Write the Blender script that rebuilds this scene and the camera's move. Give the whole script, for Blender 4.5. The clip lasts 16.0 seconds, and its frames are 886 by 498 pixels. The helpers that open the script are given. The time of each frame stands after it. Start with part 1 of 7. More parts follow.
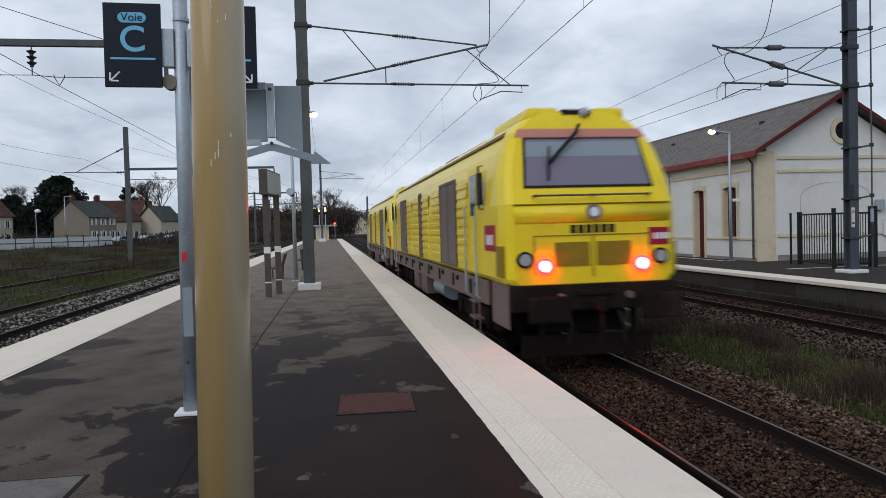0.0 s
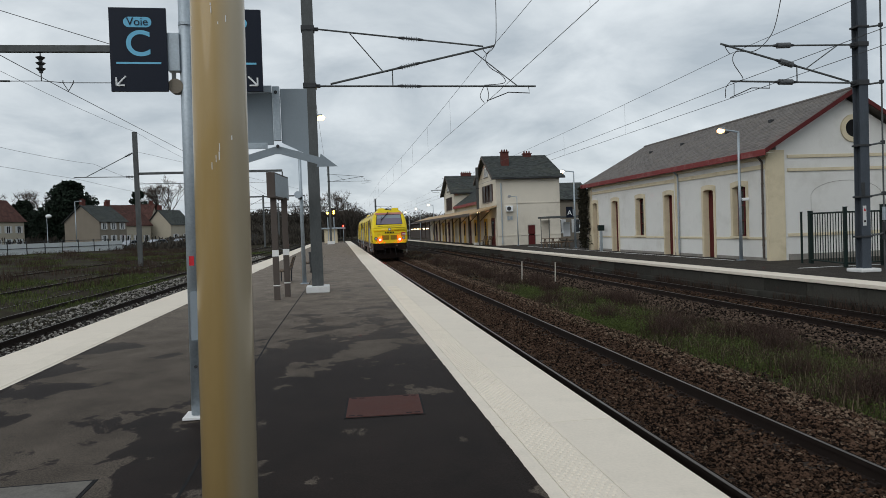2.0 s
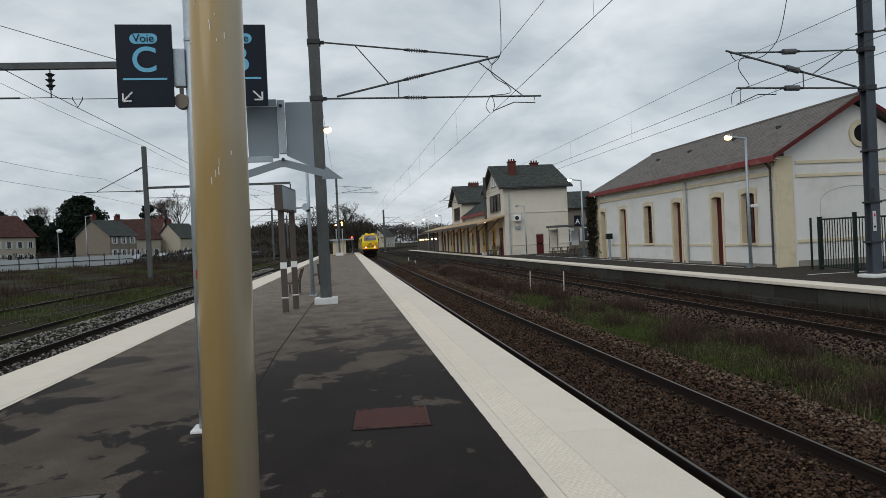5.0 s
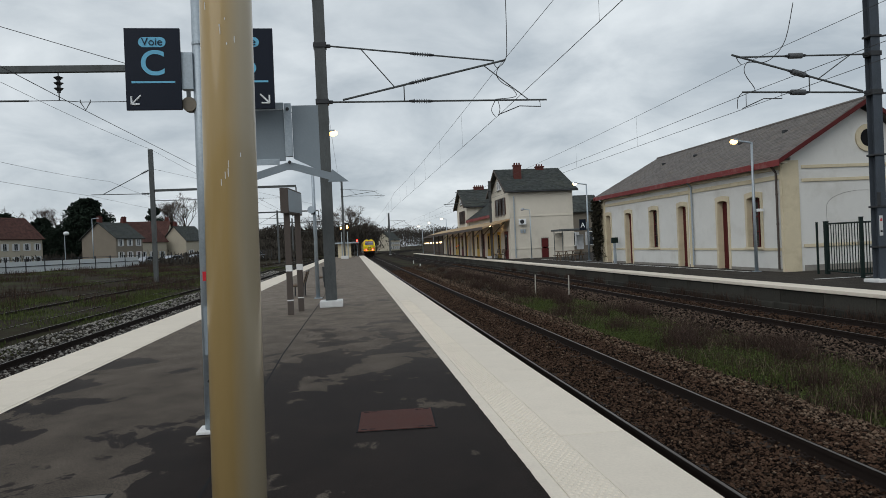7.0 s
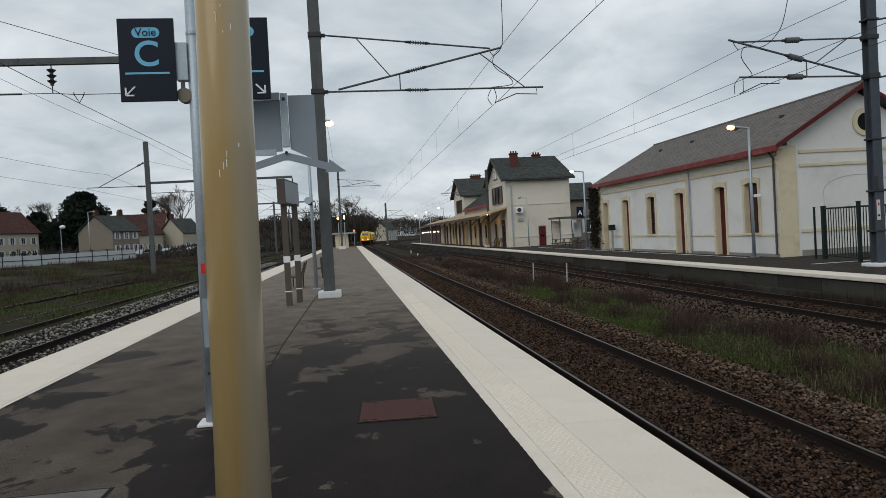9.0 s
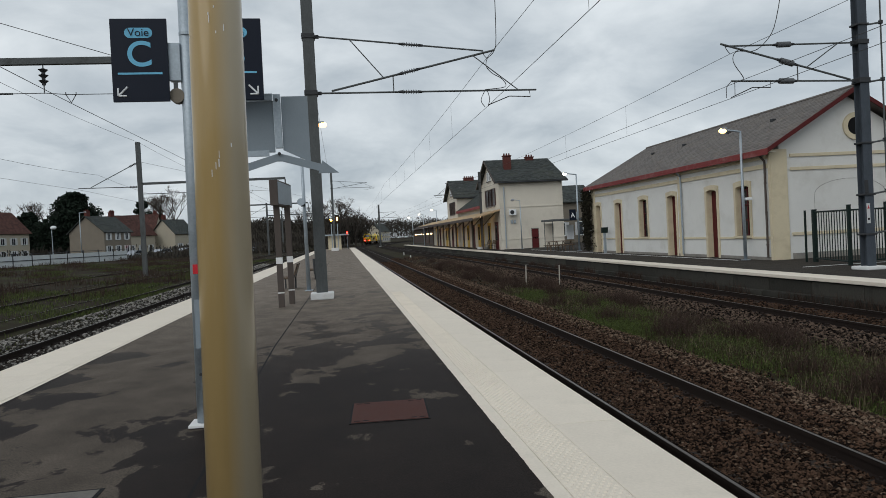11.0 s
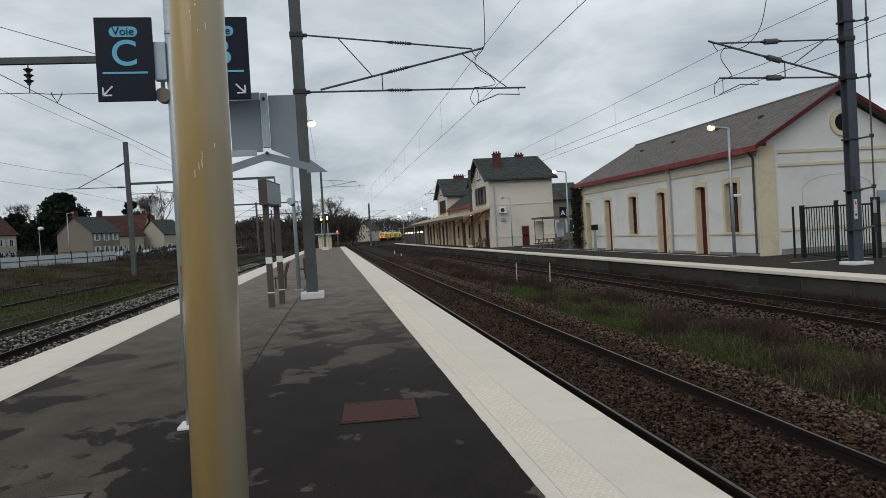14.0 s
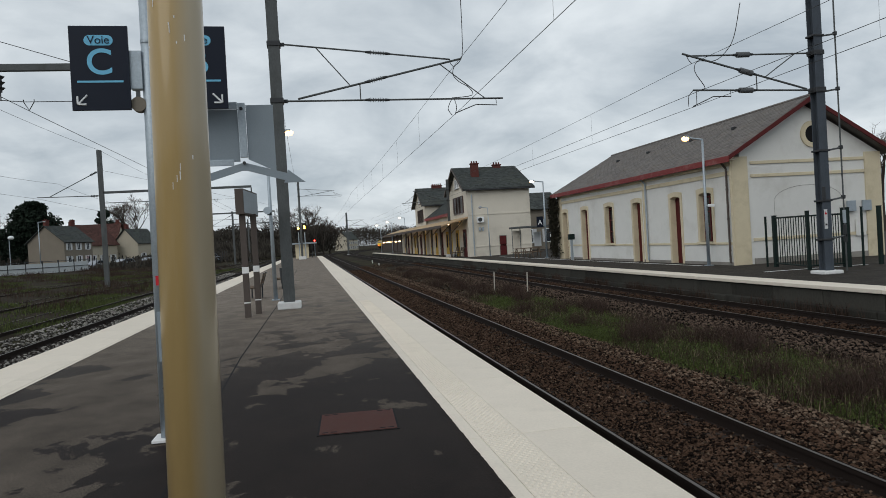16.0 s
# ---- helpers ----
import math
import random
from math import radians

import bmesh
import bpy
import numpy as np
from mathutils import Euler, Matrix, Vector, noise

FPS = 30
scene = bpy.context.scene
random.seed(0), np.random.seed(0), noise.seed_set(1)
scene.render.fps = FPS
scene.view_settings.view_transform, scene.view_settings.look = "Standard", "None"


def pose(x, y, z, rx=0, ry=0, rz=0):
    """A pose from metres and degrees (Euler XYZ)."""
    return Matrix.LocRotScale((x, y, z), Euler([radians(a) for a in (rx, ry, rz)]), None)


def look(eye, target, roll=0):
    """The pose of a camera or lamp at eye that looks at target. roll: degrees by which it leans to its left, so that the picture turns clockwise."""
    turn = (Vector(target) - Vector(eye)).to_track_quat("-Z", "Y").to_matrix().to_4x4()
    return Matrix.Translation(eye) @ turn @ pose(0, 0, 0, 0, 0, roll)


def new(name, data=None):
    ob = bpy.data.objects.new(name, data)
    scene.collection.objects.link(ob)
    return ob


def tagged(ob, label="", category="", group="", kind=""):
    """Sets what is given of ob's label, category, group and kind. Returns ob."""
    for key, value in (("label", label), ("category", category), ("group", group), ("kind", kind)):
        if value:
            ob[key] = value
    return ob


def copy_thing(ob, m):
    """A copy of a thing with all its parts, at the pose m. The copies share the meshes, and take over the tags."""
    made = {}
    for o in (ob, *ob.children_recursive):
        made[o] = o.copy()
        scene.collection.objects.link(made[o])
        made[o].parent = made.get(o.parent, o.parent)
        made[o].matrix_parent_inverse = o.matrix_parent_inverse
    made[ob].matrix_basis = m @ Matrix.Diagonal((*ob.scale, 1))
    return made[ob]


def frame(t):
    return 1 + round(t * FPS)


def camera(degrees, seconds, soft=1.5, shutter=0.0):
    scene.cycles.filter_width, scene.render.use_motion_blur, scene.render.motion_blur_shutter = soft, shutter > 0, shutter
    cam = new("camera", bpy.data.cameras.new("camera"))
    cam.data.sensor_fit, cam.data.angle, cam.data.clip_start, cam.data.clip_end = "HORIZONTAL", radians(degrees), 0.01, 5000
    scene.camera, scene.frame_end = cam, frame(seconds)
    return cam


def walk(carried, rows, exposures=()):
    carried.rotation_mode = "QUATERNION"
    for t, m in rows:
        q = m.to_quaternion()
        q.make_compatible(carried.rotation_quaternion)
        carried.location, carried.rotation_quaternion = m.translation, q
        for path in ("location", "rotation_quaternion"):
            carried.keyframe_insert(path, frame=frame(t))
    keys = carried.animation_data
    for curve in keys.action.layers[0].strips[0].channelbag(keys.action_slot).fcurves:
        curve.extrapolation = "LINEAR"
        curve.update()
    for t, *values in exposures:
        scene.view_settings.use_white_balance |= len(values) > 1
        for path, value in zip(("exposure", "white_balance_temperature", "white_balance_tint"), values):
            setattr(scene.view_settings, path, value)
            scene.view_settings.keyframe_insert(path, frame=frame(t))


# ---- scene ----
cam = camera(64.6, 16.0, soft=0.85, shutter=0.3)
EYE = [  # seconds, place, tilt, lean, turn of the hand-held camera
    (0.0, -0.017, -0.023, 1.735, 88.26, 1.61, -9.13),
    (0.5, -0.016, -0.021, 1.737, 88.42, 2.06, -8.64),
    (1.0, 0.009, -0.000, 1.738, 88.32, 2.15, -9.21),
    (1.5, -0.000, 0.001, 1.737, 88.35, 1.72, -8.90),
    (2.0, 0.002, 0.007, 1.736, 88.42, 2.07, -8.44),
    (2.5, 0.007, 0.014, 1.735, 88.30, 2.00, -8.35),
    (3.0, 0.010, -0.020, 1.737, 88.87, 2.18, -7.66),
    (3.5, 0.017, 0.007, 1.736, 88.86, 2.27, -8.23),
    (4.0, 0.030, -0.003, 1.738, 89.37, 2.76, -7.59),
    (6.5, 0.032, -0.003, 1.740, 89.13, 2.71, -8.05),
    (7.0, 0.025, -0.029, 1.733, 89.59, 2.56, -7.34),
    (7.5, 0.016, -0.018, 1.736, 89.05, 2.54, -7.71),
    (8.0, 0.020, -0.031, 1.736, 88.96, 3.32, -7.08),
    (8.5, 0.017, -0.004, 1.737, 88.68, 2.95, -7.92),
    (9.0, 0.011, 0.005, 1.734, 88.70, 3.23, -7.57),
    (11.5, 0.017, -0.013, 1.729, 88.84, 2.98, -8.36),
    (12.0, 0.022, -0.009, 1.734, 88.79, 3.02, -8.62),
    (12.5, 0.029, 0.001, 1.737, 88.61, 3.17, -8.91),
    (13.0, 0.029, -0.017, 1.731, 88.64, 2.99, -8.79),
    (13.5, 0.025, 0.013, 1.739, 88.54, 2.78, -9.07),
    (14.0, 0.029, 0.009, 1.733, 88.65, 3.42, -8.91),
    (14.5, 0.016, 0.021, 1.747, 88.78, 3.13, -9.21),
    (15.0, 0.015, 0.031, 1.745, 88.80, 2.94, -10.08),
    (15.5, 0.022, 0.001, 1.740, 89.39, 2.88, -10.19),
    (16.0, 0.023, -0.003, 1.743, 89.30, 3.41, -10.73),
]
walk(cam, [(t, pose(x, y, z, rx, ry, rz)) for t, x, y, z, rx, ry, rz in EYE],
     [(0.0, 0.06, 6150, 14), (1.0, 0.03, 6400, 11), (2.0, 0.0, 6500, 10), (9.0, -0.05, 6500, 10), (13.0, -0.07, 6500, 10), (16.0, -0.03, 6500, 10)])

# ---- light: an overcast winter dusk ----
SUN_TURN, SUN_UP = radians(222), radians(36)
world = bpy.data.worlds.new("world")
scene.world = world
world.use_nodes = True
wn, wl = world.node_tree.nodes, world.node_tree.links
wn.clear()


def wnode(kind, **values):
    n = wn.new(kind)
    for k, v in values.items():
        n.inputs[k].default_value = v
    return n


sky = wn.new("ShaderNodeTexSky")
sky.sky_type, sky.sun_disc, sky.sun_elevation, sky.sun_rotation = "NISHITA", False, SUN_UP, SUN_TURN
coord = wn.new("ShaderNodeTexCoord")
split = wn.new("ShaderNodeSeparateXYZ")
wl.new(coord.outputs["Generated"], split.inputs[0])
lift = wn.new("ShaderNodeMath"); lift.operation = "MAXIMUM"; lift.inputs[1].default_value = 0.0
wl.new(split.outputs["Z"], lift.inputs[0])
add = wn.new("ShaderNodeMath"); add.inputs[1].default_value = 0.30
wl.new(lift.outputs[0], add.inputs[0])
flat = []
for axis in "XY":
    d = wn.new("ShaderNodeMath"); d.operation = "DIVIDE"
    wl.new(split.outputs[axis], d.inputs[0]); wl.new(add.outputs[0], d.inputs[1])
    flat.append(d)
join = wn.new("ShaderNodeCombineXYZ")
wl.new(flat[0].outputs[0], join.inputs[0]); wl.new(flat[1].outputs[0], join.inputs[1])
cloud = wnode("ShaderNodeTexNoise", Scale=2.2, Detail=7.0, Roughness=0.55, Distortion=0.35)
wl.new(join.outputs[0], cloud.inputs["Vector"])
ramp = wn.new("ShaderNodeValToRGB")
ramp.color_ramp.elements[0].position, ramp.color_ramp.elements[1].position = 0.34, 0.68
ramp.color_ramp.elements[0].color = (0.47, 0.535, 0.59, 1)
ramp.color_ramp.elements[1].color = (0.83, 0.89, 0.925, 1)
wl.new(cloud.outputs["Fac"], ramp.inputs[0])
cover = wnode("ShaderNodeBackground", Strength=1.0)
wl.new(ramp.outputs[0], cover.inputs["Color"])
clear = wnode("ShaderNodeBackground", Strength=0.06)
wl.new(sky.outputs[0], clear.inputs["Color"])
mix = wn.new("ShaderNodeMixShader"); mix.inputs[0].default_value = 0.9
wl.new(clear.outputs[0], mix.inputs[1]); wl.new(cover.outputs[0], mix.inputs[2])
wout = wn.new("ShaderNodeOutputWorld")
wl.new(mix.outputs[0], wout.inputs["Surface"])

sun_data = bpy.data.lights.new("sun", "SUN")
sun_data.energy, sun_data.angle, sun_data.color = 0.95, radians(50), (1.0, 0.98, 0.95)
sun = new("sun", sun_data)
sun.matrix_world = look((40 * math.sin(SUN_TURN), 40 * math.cos(SUN_TURN), 40 * math.tan(SUN_UP)), (0, 0, 0))


# ---- materials ----
def mat(name, color, rough=0.7, metal=0.0, vary=0.25, scale=4.0, fine=60.0, bump=0.15, dirt=None, dirt_amount=0.5, dirt_scale=0.8,
        per_piece=0.0, per_island=0.0, coat=0.0, spec=0.16, sky_side=None, stretch=(1, 1, 1)):
    """A surface with broad stains, fine grain and relief, in metres."""
    m = bpy.data.materials.new(name)
    m.use_nodes = True
    n, l = m.node_tree.nodes, m.node_tree.links
    b = n["Principled BSDF"]
    tc = n.new("ShaderNodeTexCoord")
    mp = n.new("ShaderNodeMapping"); mp.inputs["Scale"].default_value = stretch
    l.new(tc.outputs["Object"], mp.inputs["Vector"])

    def tex(s, detail=5.0, rough_=0.6):
        t = n.new("ShaderNodeTexNoise")
        t.inputs["Scale"].default_value, t.inputs["Detail"].default_value, t.inputs["Roughness"].default_value = s, detail, rough_
        l.new(mp.outputs[0], t.inputs["Vector"])
        return t
    big, small = tex(scale), tex(fine, 3.0)
    s2 = n.new("ShaderNodeMath"); s2.operation = "MULTIPLY_ADD"
    s2.inputs[1].default_value = 0.5
    l.new(small.outputs["Fac"], s2.inputs[0])
    half = n.new("ShaderNodeMath"); half.operation = "MULTIPLY"; half.inputs[1].default_value = 0.5
    l.new(big.outputs["Fac"], half.inputs[0]); l.new(half.outputs[0], s2.inputs[2])
    value = s2.outputs[0]
    if per_piece or per_island:
        src = n.new("ShaderNodeObjectInfo").outputs["Random"] if per_piece else n.new("ShaderNodeNewGeometry").outputs["Random Per Island"]
        k = n.new("ShaderNodeMath"); k.operation = "MULTIPLY_ADD"
        amount = per_piece or per_island
        k.inputs[1].default_value = amount
        c = n.new("ShaderNodeMath"); c.operation = "SUBTRACT"; c.inputs[1].default_value = 0.5
        l.new(src, c.inputs[0]); l.new(c.outputs[0], k.inputs[0]); l.new(value, k.inputs[2])
        value = k.outputs[0]
    r = n.new("ShaderNodeValToRGB")
    r.color_ramp.elements[0].position, r.color_ramp.elements[1].position = 0.25, 0.75
    r.color_ramp.elements[0].color = (*[max(0.0, c * (1 - vary)) for c in color], 1)
    r.color_ramp.elements[1].color = (*[min(1, c * (1 + vary)) for c in color], 1)
    l.new(value, r.inputs[0])
    out = r.outputs[0]
    if dirt:
        dt = tex(dirt_scale, 8.0, 0.65)
        dr = n.new("ShaderNodeValToRGB")
        dr.color_ramp.elements[0].position, dr.color_ramp.elements[1].position = 0.5, 0.72
        dr.color_ramp.elements[1].color = (dirt_amount,) * 3 + (1,)
        l.new(dt.outputs["Fac"], dr.inputs[0])
        mx = n.new("ShaderNodeMix"); mx.data_type = "RGBA"
        mx.inputs[7].default_value = (*dirt, 1)
        l.new(dr.outputs[0], mx.inputs[0]); l.new(out, mx.inputs[6])
        out = mx.outputs[2]
    if sky_side:  # grey sky reflection painted into the colour towards the object's +x
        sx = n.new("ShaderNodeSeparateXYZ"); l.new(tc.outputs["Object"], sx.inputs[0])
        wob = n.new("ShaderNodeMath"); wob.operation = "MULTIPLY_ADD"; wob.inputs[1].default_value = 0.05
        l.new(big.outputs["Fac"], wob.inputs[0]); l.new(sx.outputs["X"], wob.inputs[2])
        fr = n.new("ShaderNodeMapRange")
        fr.inputs[1].default_value, fr.inputs[2].default_value, fr.inputs[4].default_value = sky_side[1], sky_side[2], 0.9
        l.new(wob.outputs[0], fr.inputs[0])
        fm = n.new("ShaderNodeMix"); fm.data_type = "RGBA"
        fm.inputs[7].default_value = (*sky_side[0], 1)
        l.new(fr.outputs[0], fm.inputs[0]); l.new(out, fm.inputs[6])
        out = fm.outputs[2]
    l.new(out, b.inputs["Base Color"])
    rr = n.new("ShaderNodeMath"); rr.operation = "MULTIPLY_ADD"
    rr.inputs[1].default_value, rr.inputs[2].default_value = 0.25, rough - 0.12
    l.new(big.outputs["Fac"], rr.inputs[0]); l.new(rr.outputs[0], b.inputs["Roughness"])
    b.inputs["Metallic"].default_value = metal
    b.inputs["Specular IOR Level"].default_value = spec
    b.inputs["Coat Weight"].default_value = coat
    b.inputs["Coat Roughness"].default_value = 0.12
    if bump:
        bp = n.new("ShaderNodeBump"); bp.inputs["Strength"].default_value, bp.inputs["Distance"].default_value = bump, 0.01
        l.new(small.outputs["Fac"], bp.inputs["Height"]); l.new(bp.outputs[0], b.inputs["Normal"])
    return m


def glow(name, color, strength):
    m = bpy.data.materials.new(name)
    m.use_nodes = True
    b = m.node_tree.nodes["Principled BSDF"]
    b.inputs["Base Color"].default_value = (*[min(1, c) for c in color], 1)
    b.inputs["Emission Color"].default_value = (*color, 1)
    b.inputs["Emission Strength"].default_value = strength
    return m


def glass(name, color=(0.02, 0.025, 0.03), rough=0.06):
    m = bpy.data.materials.new(name)
    m.use_nodes = True
    b = m.node_tree.nodes["Principled BSDF"]
    b.inputs["Base Color"].default_value = (*color, 1)
    b.inputs["Roughness"].default_value = rough
    b.inputs["IOR"].default_value = 1.5
    return m


# second tones are for far off: drier asphalt, grazing sky sheen put into the colour
ASPHALT_DRY, ASPHALT_DRY_SHEEN = (0.080, 0.069, 0.060), (0.180, 0.157, 0.137)
ASPHALT_WET, ASPHALT_WET_SHEEN = (0.0150, 0.0108, 0.0096), (0.108, 0.093, 0.080)


def asphalt(name, wet_at=0.47, dry=ASPHALT_DRY, dry_sheen=ASPHALT_DRY_SHEEN, wet_sheen=ASPHALT_WET_SHEEN):
    """Asphalt with aggregate grain, and rain-wet patches with crisp, wandering edges."""
    m = bpy.data.materials.new(name)
    m.use_nodes = True
    n, l = m.node_tree.nodes, m.node_tree.links
    b = n["Principled BSDF"]
    tc = n.new("ShaderNodeTexCoord")
    mp = n.new("ShaderNodeMapping"); mp.inputs["Scale"].default_value = (1.0, 0.8, 1.0)
    l.new(tc.outputs["Object"], mp.inputs["Vector"])

    def tex(s, detail, rough, dist=0.0):
        t = n.new("ShaderNodeTexNoise")
        for k, v in (("Scale", s), ("Detail", detail), ("Roughness", rough), ("Distortion", dist)):
            t.inputs[k].default_value = v
        l.new(mp.outputs[0], t.inputs["Vector"])
        return t.outputs["Fac"]
    patch, broad, grain = tex(0.95, 9.0, 0.6, 0.4), tex(1.7, 6.0, 0.65), tex(75.0, 3.0, 0.75)
    edge = n.new("ShaderNodeValToRGB")
    edge.color_ramp.elements[0].position, edge.color_ramp.elements[1].position = wet_at, wet_at + 0.014
    place = n.new("ShaderNodeSeparateXYZ")
    l.new(tc.outputs["Object"], place.inputs[0])
    west = n.new("ShaderNodeMapRange")
    for k, v in ((1, 0.5), (2, 1.7), (3, 0.03), (4, -0.12)):
        west.inputs[k].default_value = v
    off = n.new("ShaderNodeMath"); off.inputs[1].default_value = 2.55
    l.new(place.outputs["X"], off.inputs[0])
    gap = n.new("ShaderNodeMath"); gap.operation = "ABSOLUTE"
    l.new(off.outputs[0], gap.inputs[0]); l.new(gap.outputs[0], west.inputs[0])
    far = n.new("ShaderNodeMapRange")
    for k, v in ((1, 7.5), (2, 17.0), (3, 0.0), (4, 0.18)):
        far.inputs[k].default_value = v
    l.new(place.outputs["Y"], far.inputs[0])
    s1 = n.new("ShaderNodeMath"); s2 = n.new("ShaderNodeMath")
    l.new(west.outputs[0], s1.inputs[0]); l.new(far.outputs[0], s1.inputs[1])
    l.new(s1.outputs[0], s2.inputs[0]); l.new(patch, s2.inputs[1])
    l.new(s2.outputs[0], edge.inputs[0])
    tone = n.new("ShaderNodeMix"); tone.data_type = "RGBA"
    # both tones grow paler along y, painting in the sheen of drier, distant asphalt
    far_sheen = n.new("ShaderNodeMapRange")
    far_sheen.inputs[1].default_value, far_sheen.inputs[2].default_value = 9.0, 24.0
    l.new(place.outputs["Y"], far_sheen.inputs[0])
    dry_tone = n.new("ShaderNodeMix"); dry_tone.data_type = "RGBA"
    dry_tone.inputs[6].default_value, dry_tone.inputs[7].default_value = (*dry, 1), (*dry_sheen, 1)
    l.new(far_sheen.outputs[0], dry_tone.inputs[0]); l.new(dry_tone.outputs[2], tone.inputs[7])
    wet_tone = n.new("ShaderNodeMix"); wet_tone.data_type = "RGBA"
    wet_tone.inputs[6].default_value, wet_tone.inputs[7].default_value = (*ASPHALT_WET, 1), (*wet_sheen, 1)
    l.new(far_sheen.outputs[0], wet_tone.inputs[0]); l.new(wet_tone.outputs[2], tone.inputs[6])
    l.new(edge.outputs[0], tone.inputs[0])
    speck = n.new("ShaderNodeValToRGB")
    speck.color_ramp.elements[0].position, speck.color_ramp.elements[1].position = 0.3, 0.75
    speck.color_ramp.elements[0].color, speck.color_ramp.elements[1].color = (0.35, 0.35, 0.35, 1), (1.75, 1.7, 1.62, 1)
    l.new(grain, speck.inputs[0])
    mul = n.new("ShaderNodeMix"); mul.data_type, mul.blend_type = "RGBA", "MULTIPLY"
    mul.inputs[0].default_value = 1.0
    l.new(tone.outputs[2], mul.inputs[6]); l.new(speck.outputs[0], mul.inputs[7])
    wide = n.new("ShaderNodeValToRGB")
    wide.color_ramp.elements[0].position, wide.color_ramp.elements[1].position = 0.3, 0.7
    wide.color_ramp.elements[0].color, wide.color_ramp.elements[1].color = (0.72, 0.71, 0.70, 1), (1.28, 1.26, 1.23, 1)
    l.new(broad, wide.inputs[0])
    mul2 = n.new("ShaderNodeMix"); mul2.data_type, mul2.blend_type = "RGBA", "MULTIPLY"
    mul2.inputs[0].default_value = 1.0
    l.new(mul.outputs[2], mul2.inputs[6]); l.new(wide.outputs[0], mul2.inputs[7])
    l.new(mul2.outputs[2], b.inputs["Base Color"])
    rough = n.new("ShaderNodeMath"); rough.operation = "MULTIPLY_ADD"
    rough.inputs[1].default_value, rough.inputs[2].default_value = 0.2, 0.62
    l.new(edge.outputs[0], rough.inputs[0]); l.new(rough.outputs[0], b.inputs["Roughness"])
    b.inputs["Specular IOR Level"].default_value = 0.055
    bp = n.new("ShaderNodeBump"); bp.inputs["Strength"].default_value, bp.inputs["Distance"].default_value = 0.35, 0.004
    l.new(grain, bp.inputs["Height"]); l.new(bp.outputs[0], b.inputs["Normal"])
    return m


